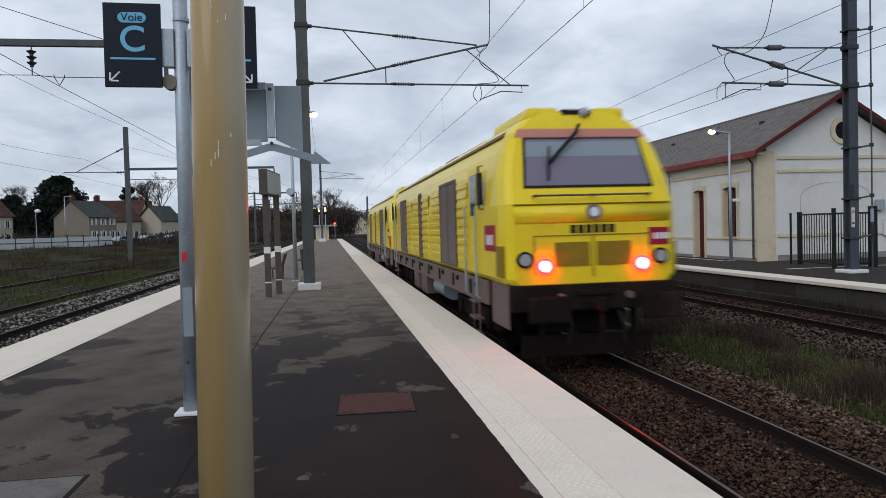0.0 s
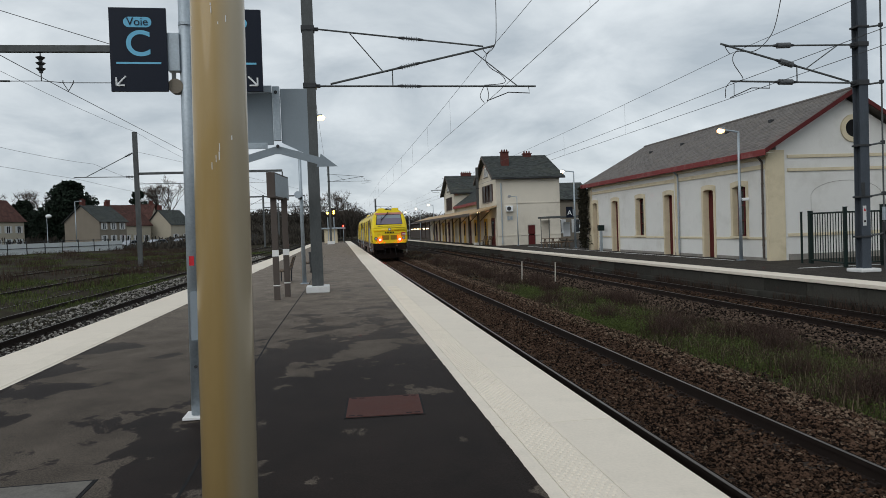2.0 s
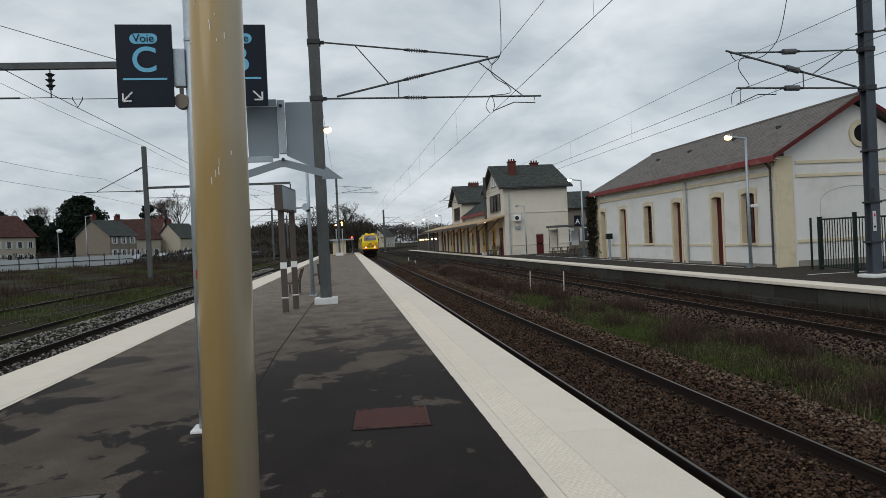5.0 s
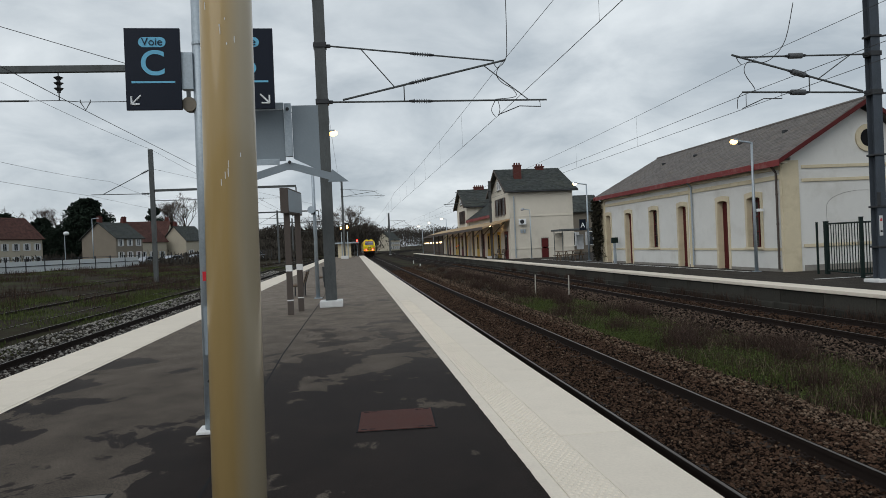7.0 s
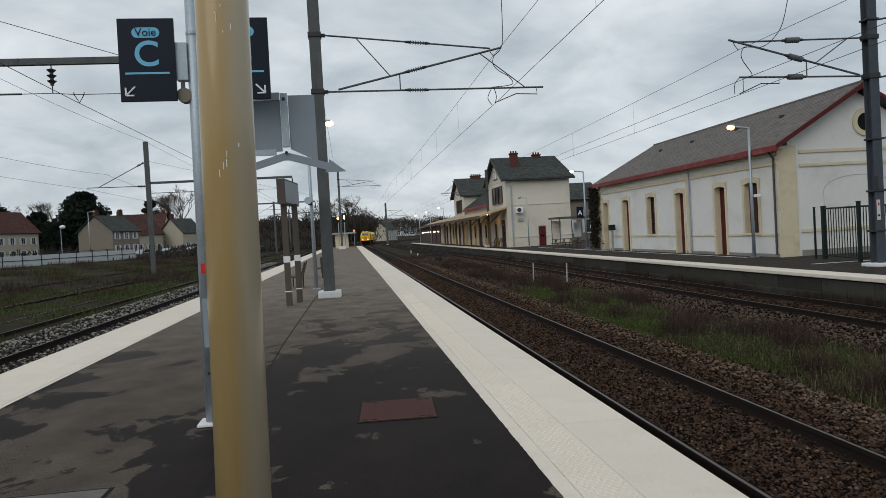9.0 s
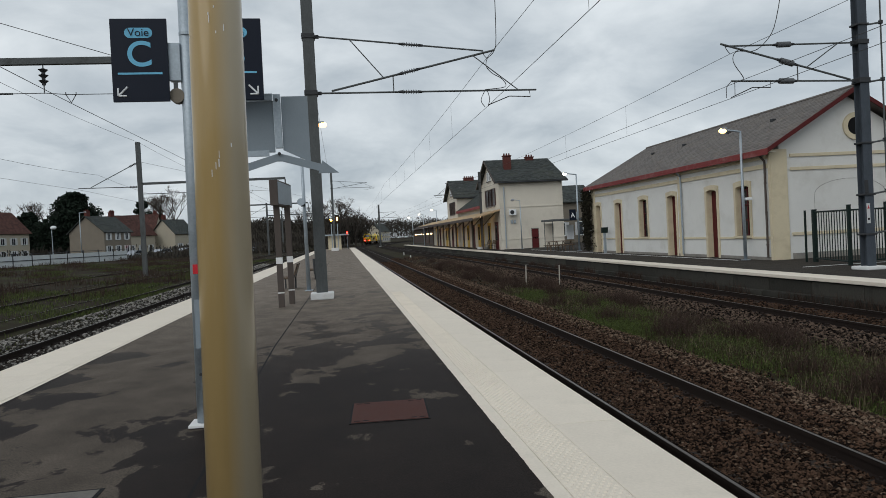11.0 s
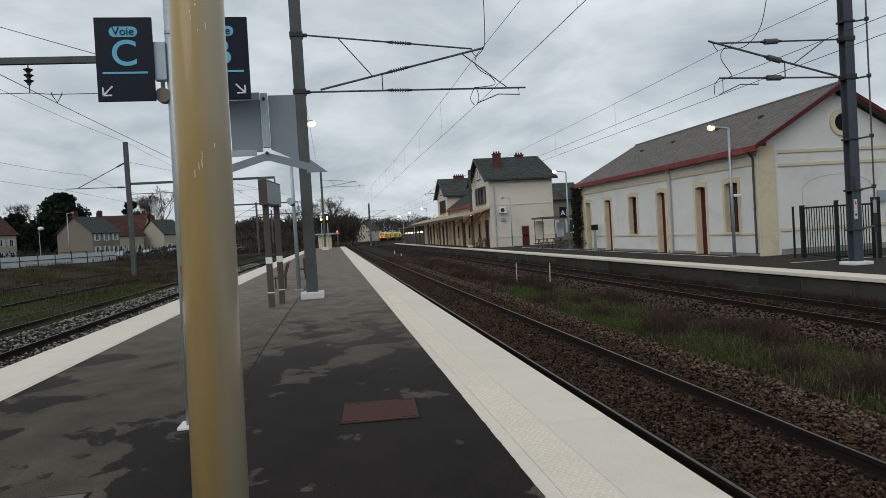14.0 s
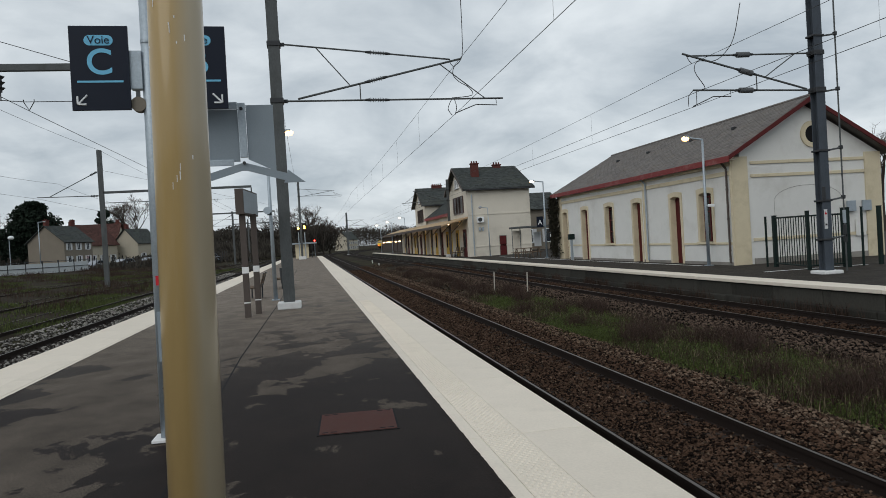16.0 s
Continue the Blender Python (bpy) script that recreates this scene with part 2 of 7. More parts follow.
M = {
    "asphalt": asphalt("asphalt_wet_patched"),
    "asphalt_far": asphalt("asphalt_plain", 0.42, (0.036, 0.033, 0.030), (0.045, 0.041, 0.037), (0.022, 0.020, 0.018)),
    "white_slab": mat("white_concrete_slab", (0.685, 0.615, 0.52), 0.75, vary=0.10, scale=1.2, fine=40, bump=0.1, dirt=(0.42, 0.38, 0.32), dirt_amount=0.35, dirt_scale=1.1, per_piece=0.12),
    "white_paint": mat("white_paint", (0.72, 0.72, 0.71), 0.6, vary=0.08, dirt=(0.35, 0.33, 0.3), dirt_amount=0.3, dirt_scale=2),
    "concrete": mat("weathered_concrete", (0.26, 0.25, 0.235), 0.85, vary=0.25, scale=1.5, dirt=(0.06, 0.06, 0.05), dirt_amount=0.75, dirt_scale=0.9),
    "hatch": mat("worn_hatch_concrete", (0.135, 0.125, 0.112), 0.85, vary=0.3, scale=6, fine=50, bump=0.3, dirt=(0.05, 0.045, 0.04), dirt_amount=0.7, dirt_scale=4),
    "stake": mat("weathered_stake", (0.42, 0.39, 0.34), 0.85, vary=0.25, scale=5, bump=0.1),
    "soil": mat("trackside_soil", (0.028, 0.022, 0.015), 0.95, spec=0.05, vary=0.4, scale=1.2, fine=25, bump=0.6, dirt=(0.046, 0.056, 0.020), dirt_amount=0.9, dirt_scale=0.25),
    # bed nearly black: shade in the gaps between stones is put into its colour
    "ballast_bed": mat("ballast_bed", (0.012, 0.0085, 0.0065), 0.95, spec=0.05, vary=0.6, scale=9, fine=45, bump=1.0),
    "ballast": mat("brown_ballast_stone", (0.043, 0.0255, 0.0170), 0.88, spec=0.06, vary=0.85, scale=3, fine=30, bump=0.3, per_island=0.9),
    "ballast_light": mat("grey_ballast_stone", (0.175, 0.165, 0.15), 0.9, spec=0.06, vary=0.75, scale=3, fine=30, bump=0.3, per_island=0.9),
    "ballast_tan": mat("tan_ballast_stone", (0.088, 0.062, 0.044), 0.9, spec=0.06, vary=0.8, scale=3, fine=30, bump=0.3, per_island=0.9),
    "ballast_mid": mat("grey_brown_ballast_stone", (0.058, 0.041, 0.031), 0.9, spec=0.06, vary=0.9, scale=3, fine=30, bump=0.3, per_island=1.0),
    "herb": mat("moss_green_leaf", (0.050, 0.066, 0.016), 0.8, vary=0.55, scale=1.2, bump=0, per_island=0.9),
    "straw": mat("dead_straw", (0.17, 0.135, 0.09), 0.85, vary=0.4, scale=1.0, bump=0, per_island=0.8),
    "weed_leaf": mat("withered_leaf", (0.052, 0.031, 0.024), 0.9, vary=0.6, scale=1.0, bump=0, per_island=0.9),
    "rail_side": mat("rusty_rail", (0.022, 0.0155, 0.013), 0.8, metal=0.2, vary=0.3, scale=3),
    "rail_top": mat("polished_rail", (0.115, 0.098, 0.084), 0.42, metal=1.0, vary=0.15, scale=0.6, bump=0.02),
    "sleeper": mat("dark_sleeper", (0.026, 0.019, 0.015), 0.9, vary=0.35),
    "post_paint": mat("ochre_gloss_paint", (0.39, 0.275, 0.118), 0.34, vary=0.10, scale=2.5, fine=20, bump=0.02, coat=0.5, stretch=(1, 1, 0.12), dirt=(0.44, 0.36, 0.22), dirt_amount=0.5, dirt_scale=9, sky_side=((0.41, 0.355, 0.26), 0.02, 0.075)),
    "galv": mat("galvanised_steel", (0.36, 0.41, 0.45), 0.5, metal=0.55, vary=0.2, scale=8, fine=40, bump=0.05),
    "grey_steel": mat("grey_painted_steel", (0.094, 0.101, 0.102), 0.6, metal=0.1, vary=0.3, scale=3, fine=40, bump=0.05, dirt=(0.052, 0.054, 0.050), dirt_amount=0.7, dirt_scale=2.2, stretch=(1, 1, 0.4)),
    "blue_steel": mat("blue_grey_painted_steel", (0.066, 0.078, 0.094), 0.6, metal=0.1, vary=0.25, scale=3, fine=40, bump=0.05, dirt=(0.04, 0.045, 0.05), dirt_amount=0.6, dirt_scale=2.0, stretch=(1, 1, 0.4)),
    "dark_steel": mat("dark_steel", (0.05, 0.052, 0.055), 0.55, metal=0.3, vary=0.25),
    "wire": mat("dark_wire", (0.06, 0.06, 0.06), 0.6, metal=0.4, vary=0.1, bump=0),
    "insulator": mat("grey_insulator", (0.10, 0.105, 0.11), 0.35, vary=0.1, bump=0),
    "sign_navy": mat("navy_sign_enamel", (0.009, 0.013, 0.024), 0.35, vary=0.12, bump=0.01),
    "sign_blue": mat("pale_blue_sign_print", (0.16, 0.46, 0.66), 0.5, vary=0.05, bump=0),
    "sign_white": mat("white_sign_print", (0.75, 0.77, 0.78), 0.5, vary=0.05, bump=0),
    "panel_grey": mat("grey_sign_back", (0.235, 0.275, 0.305), 0.5, metal=0.0, vary=0.08, bump=0.02),
    "brown_post": mat("brown_painted_post", (0.085, 0.07, 0.062), 0.6, vary=0.2),
    "red_sticker": mat("red_sticker", (0.55, 0.03, 0.04), 0.5, bump=0),
    "manhole": mat("rusty_manhole_steel", (0.074, 0.030, 0.024), 0.75, metal=0.2, vary=0.3, scale=6, fine=60, bump=0.3),
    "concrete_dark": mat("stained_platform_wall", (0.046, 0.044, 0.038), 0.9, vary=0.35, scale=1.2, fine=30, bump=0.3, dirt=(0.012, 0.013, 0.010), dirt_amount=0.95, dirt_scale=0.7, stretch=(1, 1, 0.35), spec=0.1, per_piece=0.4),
    "plaster_white": mat("white_render", (0.66, 0.655, 0.625), 0.9, vary=0.08, scale=1.2, fine=40, bump=0.2, dirt=(0.40, 0.38, 0.33), dirt_amount=0.4, dirt_scale=0.7),
    "plaster_cream": mat("cream_render", (0.60, 0.525, 0.375), 0.9, vary=0.1, scale=1.5, fine=40, bump=0.2, dirt=(0.36, 0.30, 0.2), dirt_amount=0.5, dirt_scale=1.2),
    "plaster_station": mat("beige_render", (0.62, 0.575, 0.49), 0.9, vary=0.1, scale=0.8, bump=0.15, dirt=(0.33, 0.30, 0.25), dirt_amount=0.5, dirt_scale=0.4),
    "plaster_grey": mat("grey_render", (0.205, 0.18, 0.145), 0.9, vary=0.15, scale=0.8, dirt=(0.16, 0.14, 0.12), dirt_amount=0.5, dirt_scale=0.3),
    "stone_base": mat("grey_stone_base", (0.25, 0.235, 0.21), 0.9, vary=0.25, scale=2.5, dirt=(0.1, 0.1, 0.09), dirt_amount=0.5),
    "red_paint": mat("dark_red_paint", (0.088, 0.015, 0.015), 0.55, vary=0.2, scale=3, bump=0.05),
    "fascia_red": mat("weathered_red_fascia", (0.195, 0.040, 0.040), 0.65, vary=0.25, scale=3, dirt=(0.32, 0.2, 0.18), dirt_amount=0.5, dirt_scale=2),
    "slate": mat("brown_slate", (0.140, 0.128, 0.120), 0.85, vary=0.3, scale=2.2, fine=24, bump=0.4, per_island=0.28, dirt=(0.20, 0.165, 0.13), dirt_amount=0.55, dirt_scale=1.6),
    "slate_dark": mat("dark_slate", (0.050, 0.056, 0.054), 0.85, vary=0.4, scale=0.9, fine=8, bump=0.5, per_island=0.45, dirt=(0.09, 0.095, 0.07), dirt_amount=0.5, dirt_scale=0.6),
    "tile_red": mat("red_clay_tiles", (0.074, 0.036, 0.030), 0.85, vary=0.35, scale=1.0, fine=6, bump=0.6, per_island=0.5),
    "brick": mat("red_brick", (0.105, 0.038, 0.032), 0.9, vary=0.3, scale=3),
    "black": mat("black_void", (0.008, 0.008, 0.009), 0.8, vary=0.2, bump=0),
    "glass": glass("dark_window_glass"),
    "green_fence": mat("dark_green_powdercoat", (0.010, 0.020, 0.017), 0.5, vary=0.2, bump=0.02),
    "wood": mat("weathered_wood", (0.14, 0.10, 0.07), 0.8, vary=0.3, scale=4, stretch=(1, 0.15, 1)),
    "yellow_wall": mat("yellow_station_wall", (0.56, 0.37, 0.09), 0.8, vary=0.12),
    "canopy": mat("pale_canopy_roof", (0.42, 0.30, 0.18), 0.8, vary=0.15, scale=0.7),
    "trunk": mat("bark", (0.055, 0.045, 0.037), 0.95, vary=0.3),
    "leaf_dark": mat("dark_evergreen_leaf", (0.011, 0.019, 0.012), 0.8, vary=0.5, scale=0.6, bump=0, per_island=0.7),
    "twig": mat("bare_twigs", (0.075, 0.06, 0.05), 0.9, vary=0.35, bump=0, per_island=0.5),
    "grass": mat("green_grass_blade", (0.060, 0.076, 0.022), 0.7, vary=0.45, scale=1.0, bump=0, per_island=0.8),
    "weed": mat("dry_brown_weed", (0.046, 0.030, 0.023), 0.85, vary=0.45, scale=1.0, bump=0, per_island=0.8),
    "far_wood": mat("distant_bare_wood", (0.058, 0.052, 0.044), 0.95, spec=0.05, vary=0.4, scale=0.15, bump=0, per_island=0.7),
    "loco_yellow": mat("yellow_train_paint", (0.80, 0.61, 0.016), 0.36, vary=0.06, scale=0.8, fine=15, bump=0.02, coat=0.3, dirt=(0.50, 0.34, 0.03), dirt_amount=0.35, dirt_scale=0.9),
    "loco_pink": mat("faded_red_stripe", (0.50, 0.21, 0.17), 0.5, vary=0.12, bump=0.02),
    "loco_grey": mat("grey_underframe", (0.145, 0.105, 0.092), 0.65, vary=0.25, scale=2, dirt=(0.08, 0.06, 0.045), dirt_amount=0.6),
    "loco_grille": mat("grey_louvre", (0.19, 0.155, 0.135), 0.7, metal=0.0, vary=0.2, bump=0.1),
    "loco_mesh": mat("ochre_mesh", (0.26, 0.17, 0.015), 0.7, vary=0.3, fine=120, bump=0.6),
    "bogie": mat("grimy_bogie", (0.014, 0.010, 0.009), 0.9, spec=0.06, vary=0.35, dirt=(0.07, 0.045, 0.03), dirt_amount=0.5),
    # pale base colour carries a painted sky reflection besides the tint
    "windscreen": glass("windscreen", (0.17, 0.15, 0.20), 0.1),
    "logo_red": mat("red_logo_plate", (0.30, 0.012, 0.045), 0.45, vary=0.06, bump=0),
    "rubber": mat("black_rubber", (0.012, 0.012, 0.013), 0.6, vary=0.2, bump=0),
    "lamp_red": glow("red_tail_light", (1.0, 0.0012, 0.0014), 60.0),
    "lamp_hot": glow("tail_light_core", (1.0, 0.024, 0.022), 90.0),
    "lamp_warm": glow("sodium_lamp", (1.0, 0.5, 0.17), 5.5),
    "lamp_far": glow("far_warm_lamp", (1.0, 0.68, 0.36), 12.0),
    "lamp_yellow": glow("yellow_signal", (1.0, 0.5, 0.06), 20.0),
    "lamp_sig_red": glow("red_signal", (1.0, 0.02, 0.012), 25.0),
    "lamp_dim": glow("dim_canopy_light", (1.0, 0.68, 0.34), 9.0),
    "lamp_white": glow("white_lamp", (1.0, 0.9, 0.75), 5.0),
    "lens": glass("clear_lens", (0.35, 0.35, 0.36), 0.1),
    "car_paint": mat("silver_car_paint", (0.30, 0.32, 0.35), 0.35, metal=0.4, vary=0.1, per_piece=0.8, bump=0),
    "render_pale": mat("pale_house_render", (0.43, 0.39, 0.31), 0.9, vary=0.1, scale=0.6, dirt=(0.33, 0.3, 0.25), dirt_amount=0.5, dirt_scale=0.3),
    "shutter": mat("pale_shutter", (0.55, 0.56, 0.56), 0.7, vary=0.1, bump=0),
    "panel_wall": mat("pale_concrete_panel", (0.52, 0.55, 0.56), 0.85, vary=0.08, scale=0.5, dirt=(0.35, 0.36, 0.35), dirt_amount=0.4, dirt_scale=0.3, per_piece=0.1),
    "brown_shutter": mat("brown_wood_shutter", (0.060, 0.034, 0.028), 0.7, vary=0.2, bump=0.05),
    "ivy": mat("dry_ivy", (0.022, 0.020, 0.013), 0.95, vary=0.5, bump=0, per_island=0.7),
}


# ---- building blocks ----
def box(bm, x0, y0, z0, x1, y1, z1, bevel=0.0):
    r = bmesh.ops.create_cube(bm, size=1.0)
    v = r["verts"]
    for p in v:
        p.co = Vector(((x0 + x1) / 2 + p.co.x * (x1 - x0), (y0 + y1) / 2 + p.co.y * (y1 - y0), (z0 + z1) / 2 + p.co.z * (z1 - z0)))
    if bevel:
        es = list({e for p in v for e in p.link_edges})
        bmesh.ops.bevel(bm, geom=es, offset=bevel, segments=2, affect="EDGES", profile=0.6)
    return bm


def rod(bm, a, b, r0, r1=None, seg=8, caps=True):
    a, b = Vector(a), Vector(b)
    r1 = r0 if r1 is None else r1
    d = b - a
    q = d.to_track_quat("Z", "Y").to_matrix().to_4x4()
    bmesh.ops.create_cone(bm, cap_ends=caps, segments=seg, radius1=r0, radius2=r1, depth=d.length, matrix=Matrix.Translation((a + b) / 2) @ q)
    return bm


def chain(bm, pts, r, seg=6):
    """One tube along a line of points."""
    pts = [Vector(p) for p in pts]
    rings = []
    for i, p in enumerate(pts):
        d = (pts[min(i + 1, len(pts) - 1)] - pts[max(i - 1, 0)]).normalized()
        u = d.cross(Vector((0.31, 0.17, 0.93))).normalized()
        v = d.cross(u)
        rings.append([bm.verts.new(p + (u * math.cos(k * 6.2832 / seg) + v * math.sin(k * 6.2832 / seg)) * r) for k in range(seg)])
    for a, b in zip(rings, rings[1:]):
        for k in range(seg):
            bm.faces.new((a[k], a[(k + 1) % seg], b[(k + 1) % seg], b[k]))
    bm.faces.new(rings[0][::-1]); bm.faces.new(rings[-1])
    return bm


def prism(bm, pts, a, b, axis="y"):
    """The outline pts extruded from a to b along an axis; pts are the two other coordinates."""
    def put(p, h):
        return {"y": (p[0], h, p[1]), "x": (h, p[0], p[1]), "z": (p[0], p[1], h)}[axis]
    lo, hi = [bm.verts.new(put(p, a)) for p in pts], [bm.verts.new(put(p, b)) for p in pts]
    bm.faces.new(lo); bm.faces.new(hi[::-1])
    for i in range(len(pts)):
        j = (i + 1) % len(pts)
        bm.faces.new((lo[i], hi[i], hi[j], lo[j]))
    bmesh.ops.recalc_face_normals(bm, faces=bm.faces[:])
    return bm


def ball(bm, c, r, u=12, v=8, squash=(1, 1, 1)):
    bmesh.ops.create_uvsphere(bm, u_segments=u, v_segments=v, radius=r, matrix=Matrix.Translation(c) @ Matrix.Diagonal((*squash, 1)))
    return bm


def B(fn, *args, **kw):
    bm = bmesh.new()
    fn(bm, *args, **kw)
    return bm


def mesh_of(name, bm, material, smooth=False):
    me = bpy.data.meshes.new(name)
    if smooth:
        for f in bm.faces:
            f.smooth = True
    bm.to_mesh(me)
    bm.free()
    me.materials.append(material)
    return me


def part(name, bm, material, parent=None, label="", smooth=False):
    ob = new(name, mesh_of(name, bm, material, smooth))
    if parent:
        ob.parent = parent
    return tagged(ob, label)


def piece(name, me, parent, m):
    ob = new(name, me)
    ob.parent = parent
    ob.matrix_basis = m
    return ob


def thing(name, label, category, m=None, group="", kind=""):
    ob = new(name)
    ob.empty_display_size = 0.2
    if m is not None:
        ob.matrix_basis = m
    return tagged(ob, label, category, group, kind)


def setting(name, bm, material, label="", category=""):
    return tagged(part(name, bm, material), label, category, kind="structure")


def raw(name, verts, faces, material):
    me = bpy.data.meshes.new(name)
    me.from_pydata(verts, [], faces)
    me.materials.append(material)
    return new(name, me)


def rod_smooth(bm, a, b, r0, r1=None, seg=24):
    rod(bm, a, b, r0, r1, seg)
    for f in bm.faces:
        if len(f.verts) == 4:
            f.smooth = True
    return bm


# ---- the line: tracks run straight along y and bend to the east far off ----
BEND_Y, BEND_R, RAIL_Z = 190.0, 527.0, -0.55


def along(x, s, z=0.0):
    """A pose on the line that runs at x, s metres along it, heading along the line."""
    if s <= BEND_Y:
        return pose(x, s, z)
    a = (s - BEND_Y) / BEND_R
    r = BEND_R - (x - 4.0)
    cx = 4.0 + BEND_R
    return pose(cx - r * math.cos(a), BEND_Y + r * math.sin(a), z, 0, 0, -math.degrees(a))


def ground_z(x):
    """The height of the ground, which rises gently to the west of the line."""
    if x < -8.5:
        return -0.62 + 1.1 * min(1.0, (-8.5 - x) / 26.0) ** 0.8
    return -0.78


XS = [-2500, -900, -300, -120, -70, -45, -35, -28, -22, -18, -15, -13, -11, -9.6, -8.5, -5.3, -2, 2, 2.6, 6.4, 6.9, 7.8, 8.6, 9.2, 12.8, 20, 45, 120, 400, 1000, 2500]
YS = [-600, -100, -30, -10, 0, 5, 10, 15, 20, 30, 40, 60, 80, 110, 150, 200, 300, 450, 800, 1600, 3000]


def build_ground():
    verts = [(x, y, ground_z(x) + (0.05 * noise.noise((x * 0.3, y * 0.3, 0)) if -60 < x < 12 else 0)) for y in YS for x in XS]
    w = len(XS)
    faces = [(j * w + i, j * w + i + 1, (j + 1) * w + i + 1, (j + 1) * w + i) for j in range(len(YS) - 1) for i in range(w - 1)]
    tagged(raw("ground", verts, faces, M["soil"]), "dark trackside soil with moss and dead weeds", "ground", kind="structure")


def build_track(name, x, z, s0, s1, label, bed=None, stones="ballast", step=4.0, sleepers=True, skew=0.0, bed_half=1.75):
    """Two rails with heads polished by traffic, sleepers, and a bed."""
    t = thing(name, label, "railway track", kind="structure")

    def at(s, dx, dz):
        p = along(x + dx, s, z + dz).translation
        return (p.x + skew * (s - s0), p.y, p.z)
    ss = list(np.arange(s0, min(s1, 30), 3.0)) + list(np.arange(max(s0, 30), s1 + 0.1, 6.0))
    prof = [(-0.036, 0), (-0.036, -0.035), (-0.009, -0.045), (-0.009, -0.14), (-0.07, -0.155), (-0.07, -0.172), (0.07, -0.172), (0.07, -0.155), (0.009, -0.14), (0.009, -0.045), (0.036, -0.035), (0.036, 0)]
    for side in (-0.7535, 0.7535):
        verts = [at(s, side + px, pz) for s in ss for px, pz in prof]
        k = len(prof)
        faces = [(j * k + i, j * k + i + 1, (j + 1) * k + i + 1, (j + 1) * k + i) for j in range(len(ss) - 1) for i in range(k - 1)]
        r = raw("rail", verts, faces, M["rail_side"])
        r.parent = t
        top = [at(s, side + px, 0.001) for s in ss for px in (-0.019, 0.019)]
        h = raw("rail_head", top, [(2 * j, 2 * j + 1, 2 * j + 3, 2 * j + 2) for j in range(len(ss) - 1)], M["rail_top"])
        h.parent = r
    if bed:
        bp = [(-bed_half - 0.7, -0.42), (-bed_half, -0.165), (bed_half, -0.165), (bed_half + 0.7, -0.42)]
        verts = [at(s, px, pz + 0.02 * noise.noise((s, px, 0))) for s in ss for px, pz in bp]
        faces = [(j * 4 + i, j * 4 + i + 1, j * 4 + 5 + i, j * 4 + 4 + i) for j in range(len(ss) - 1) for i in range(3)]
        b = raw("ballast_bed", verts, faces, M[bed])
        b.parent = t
    if sleepers:
        bm = bmesh.new()
        for sx in (-1, 1):
            box(bm, sx * 0.76 - 0.36, -0.14, -0.34, sx * 0.76 + 0.36, 0.14, -0.150, 0.02)
        me = mesh_of("sleeper", bm, M["sleeper"])
        bm = bmesh.new()
        for sx in (-1, 1):
            for o in (-0.1, 0.1):
                box(bm, sx * 0.7535 + o - 0.035, -0.05, -0.16, sx * 0.7535 + o + 0.035, 0.05, -0.112, 0.01)
                rod(bm, (sx * 0.7535 + o * 1.1, 0, -0.14), (sx * 0.7535 + o * 1.1, 0, -0.085), 0.016, seg=6)
        clips = mesh_of("rail_fastening", bm, M["rail_side"])
        for i in range(int((min(s1, 110) - max(s0, 2)) / 0.6)):
            s = max(s0, 2) + i * 0.6
            p = at(s, 0, 0)
            piece("sleeper", me, t, pose(*p))
            if s < 45:
                piece("rail_fastening", clips, t, pose(*p))
    return t


def stones(name, count, x0, x1, y0, y1, zf, size, material, label, power=1.8, seed=3):
    """Broken stones, thicker near the camera's end, each a squashed uneven lump."""
    rng = np.random.default_rng(seed)
    base = np.array([(1, 0, 0), (-1, 0, 0), (0, 1, 0), (0, -1, 0), (0, 0, 1), (0, 0, -1)], float)
    tri = np.array([(0, 2, 4), (2, 1, 4), (1, 3, 4), (3, 0, 4), (2, 0, 5), (1, 2, 5), (3, 1, 5), (0, 3, 5)])
    u = rng.random(count)
    y = y0 + (y1 - y0) * u ** power
    x = x0 + (x1 - x0) * rng.random(count)
    z = np.array([zf(a) for a in x]) + size * (rng.random(count) * 1.1 - 0.35)
    sz = size * (0.6 + 0.9 * rng.random(count)) * (1 + 0.6 * u ** power)
    v = base[None] * (0.65 + 0.7 * rng.random((count, 6, 1))) * sz[:, None, None] * np.array([1.0, 1.0, 0.7])
    a = rng.random(count) * 6.28
    b = rng.random(count) * 1.2 - 0.6
    c, s, cb, sb = np.cos(a)[:, None], np.sin(a)[:, None], np.cos(b)[:, None], np.sin(b)[:, None]
    vx, vy, vz = v[..., 0], v[..., 1], v[..., 2]
    vx, vz = vx * cb - vz * sb, vx * sb + vz * cb
    vx, vy = vx * c - vy * s, vx * s + vy * c
    verts = np.stack([vx + x[:, None], vy + y[:, None], vz + z[:, None]], -1).reshape(-1, 3)
    faces = (tri[None] + 6 * np.arange(count)[:, None, None]).reshape(-1, 3)
    return tagged(raw(name, verts.tolist(), faces.tolist(), material), label, "ballast", kind="stuff")


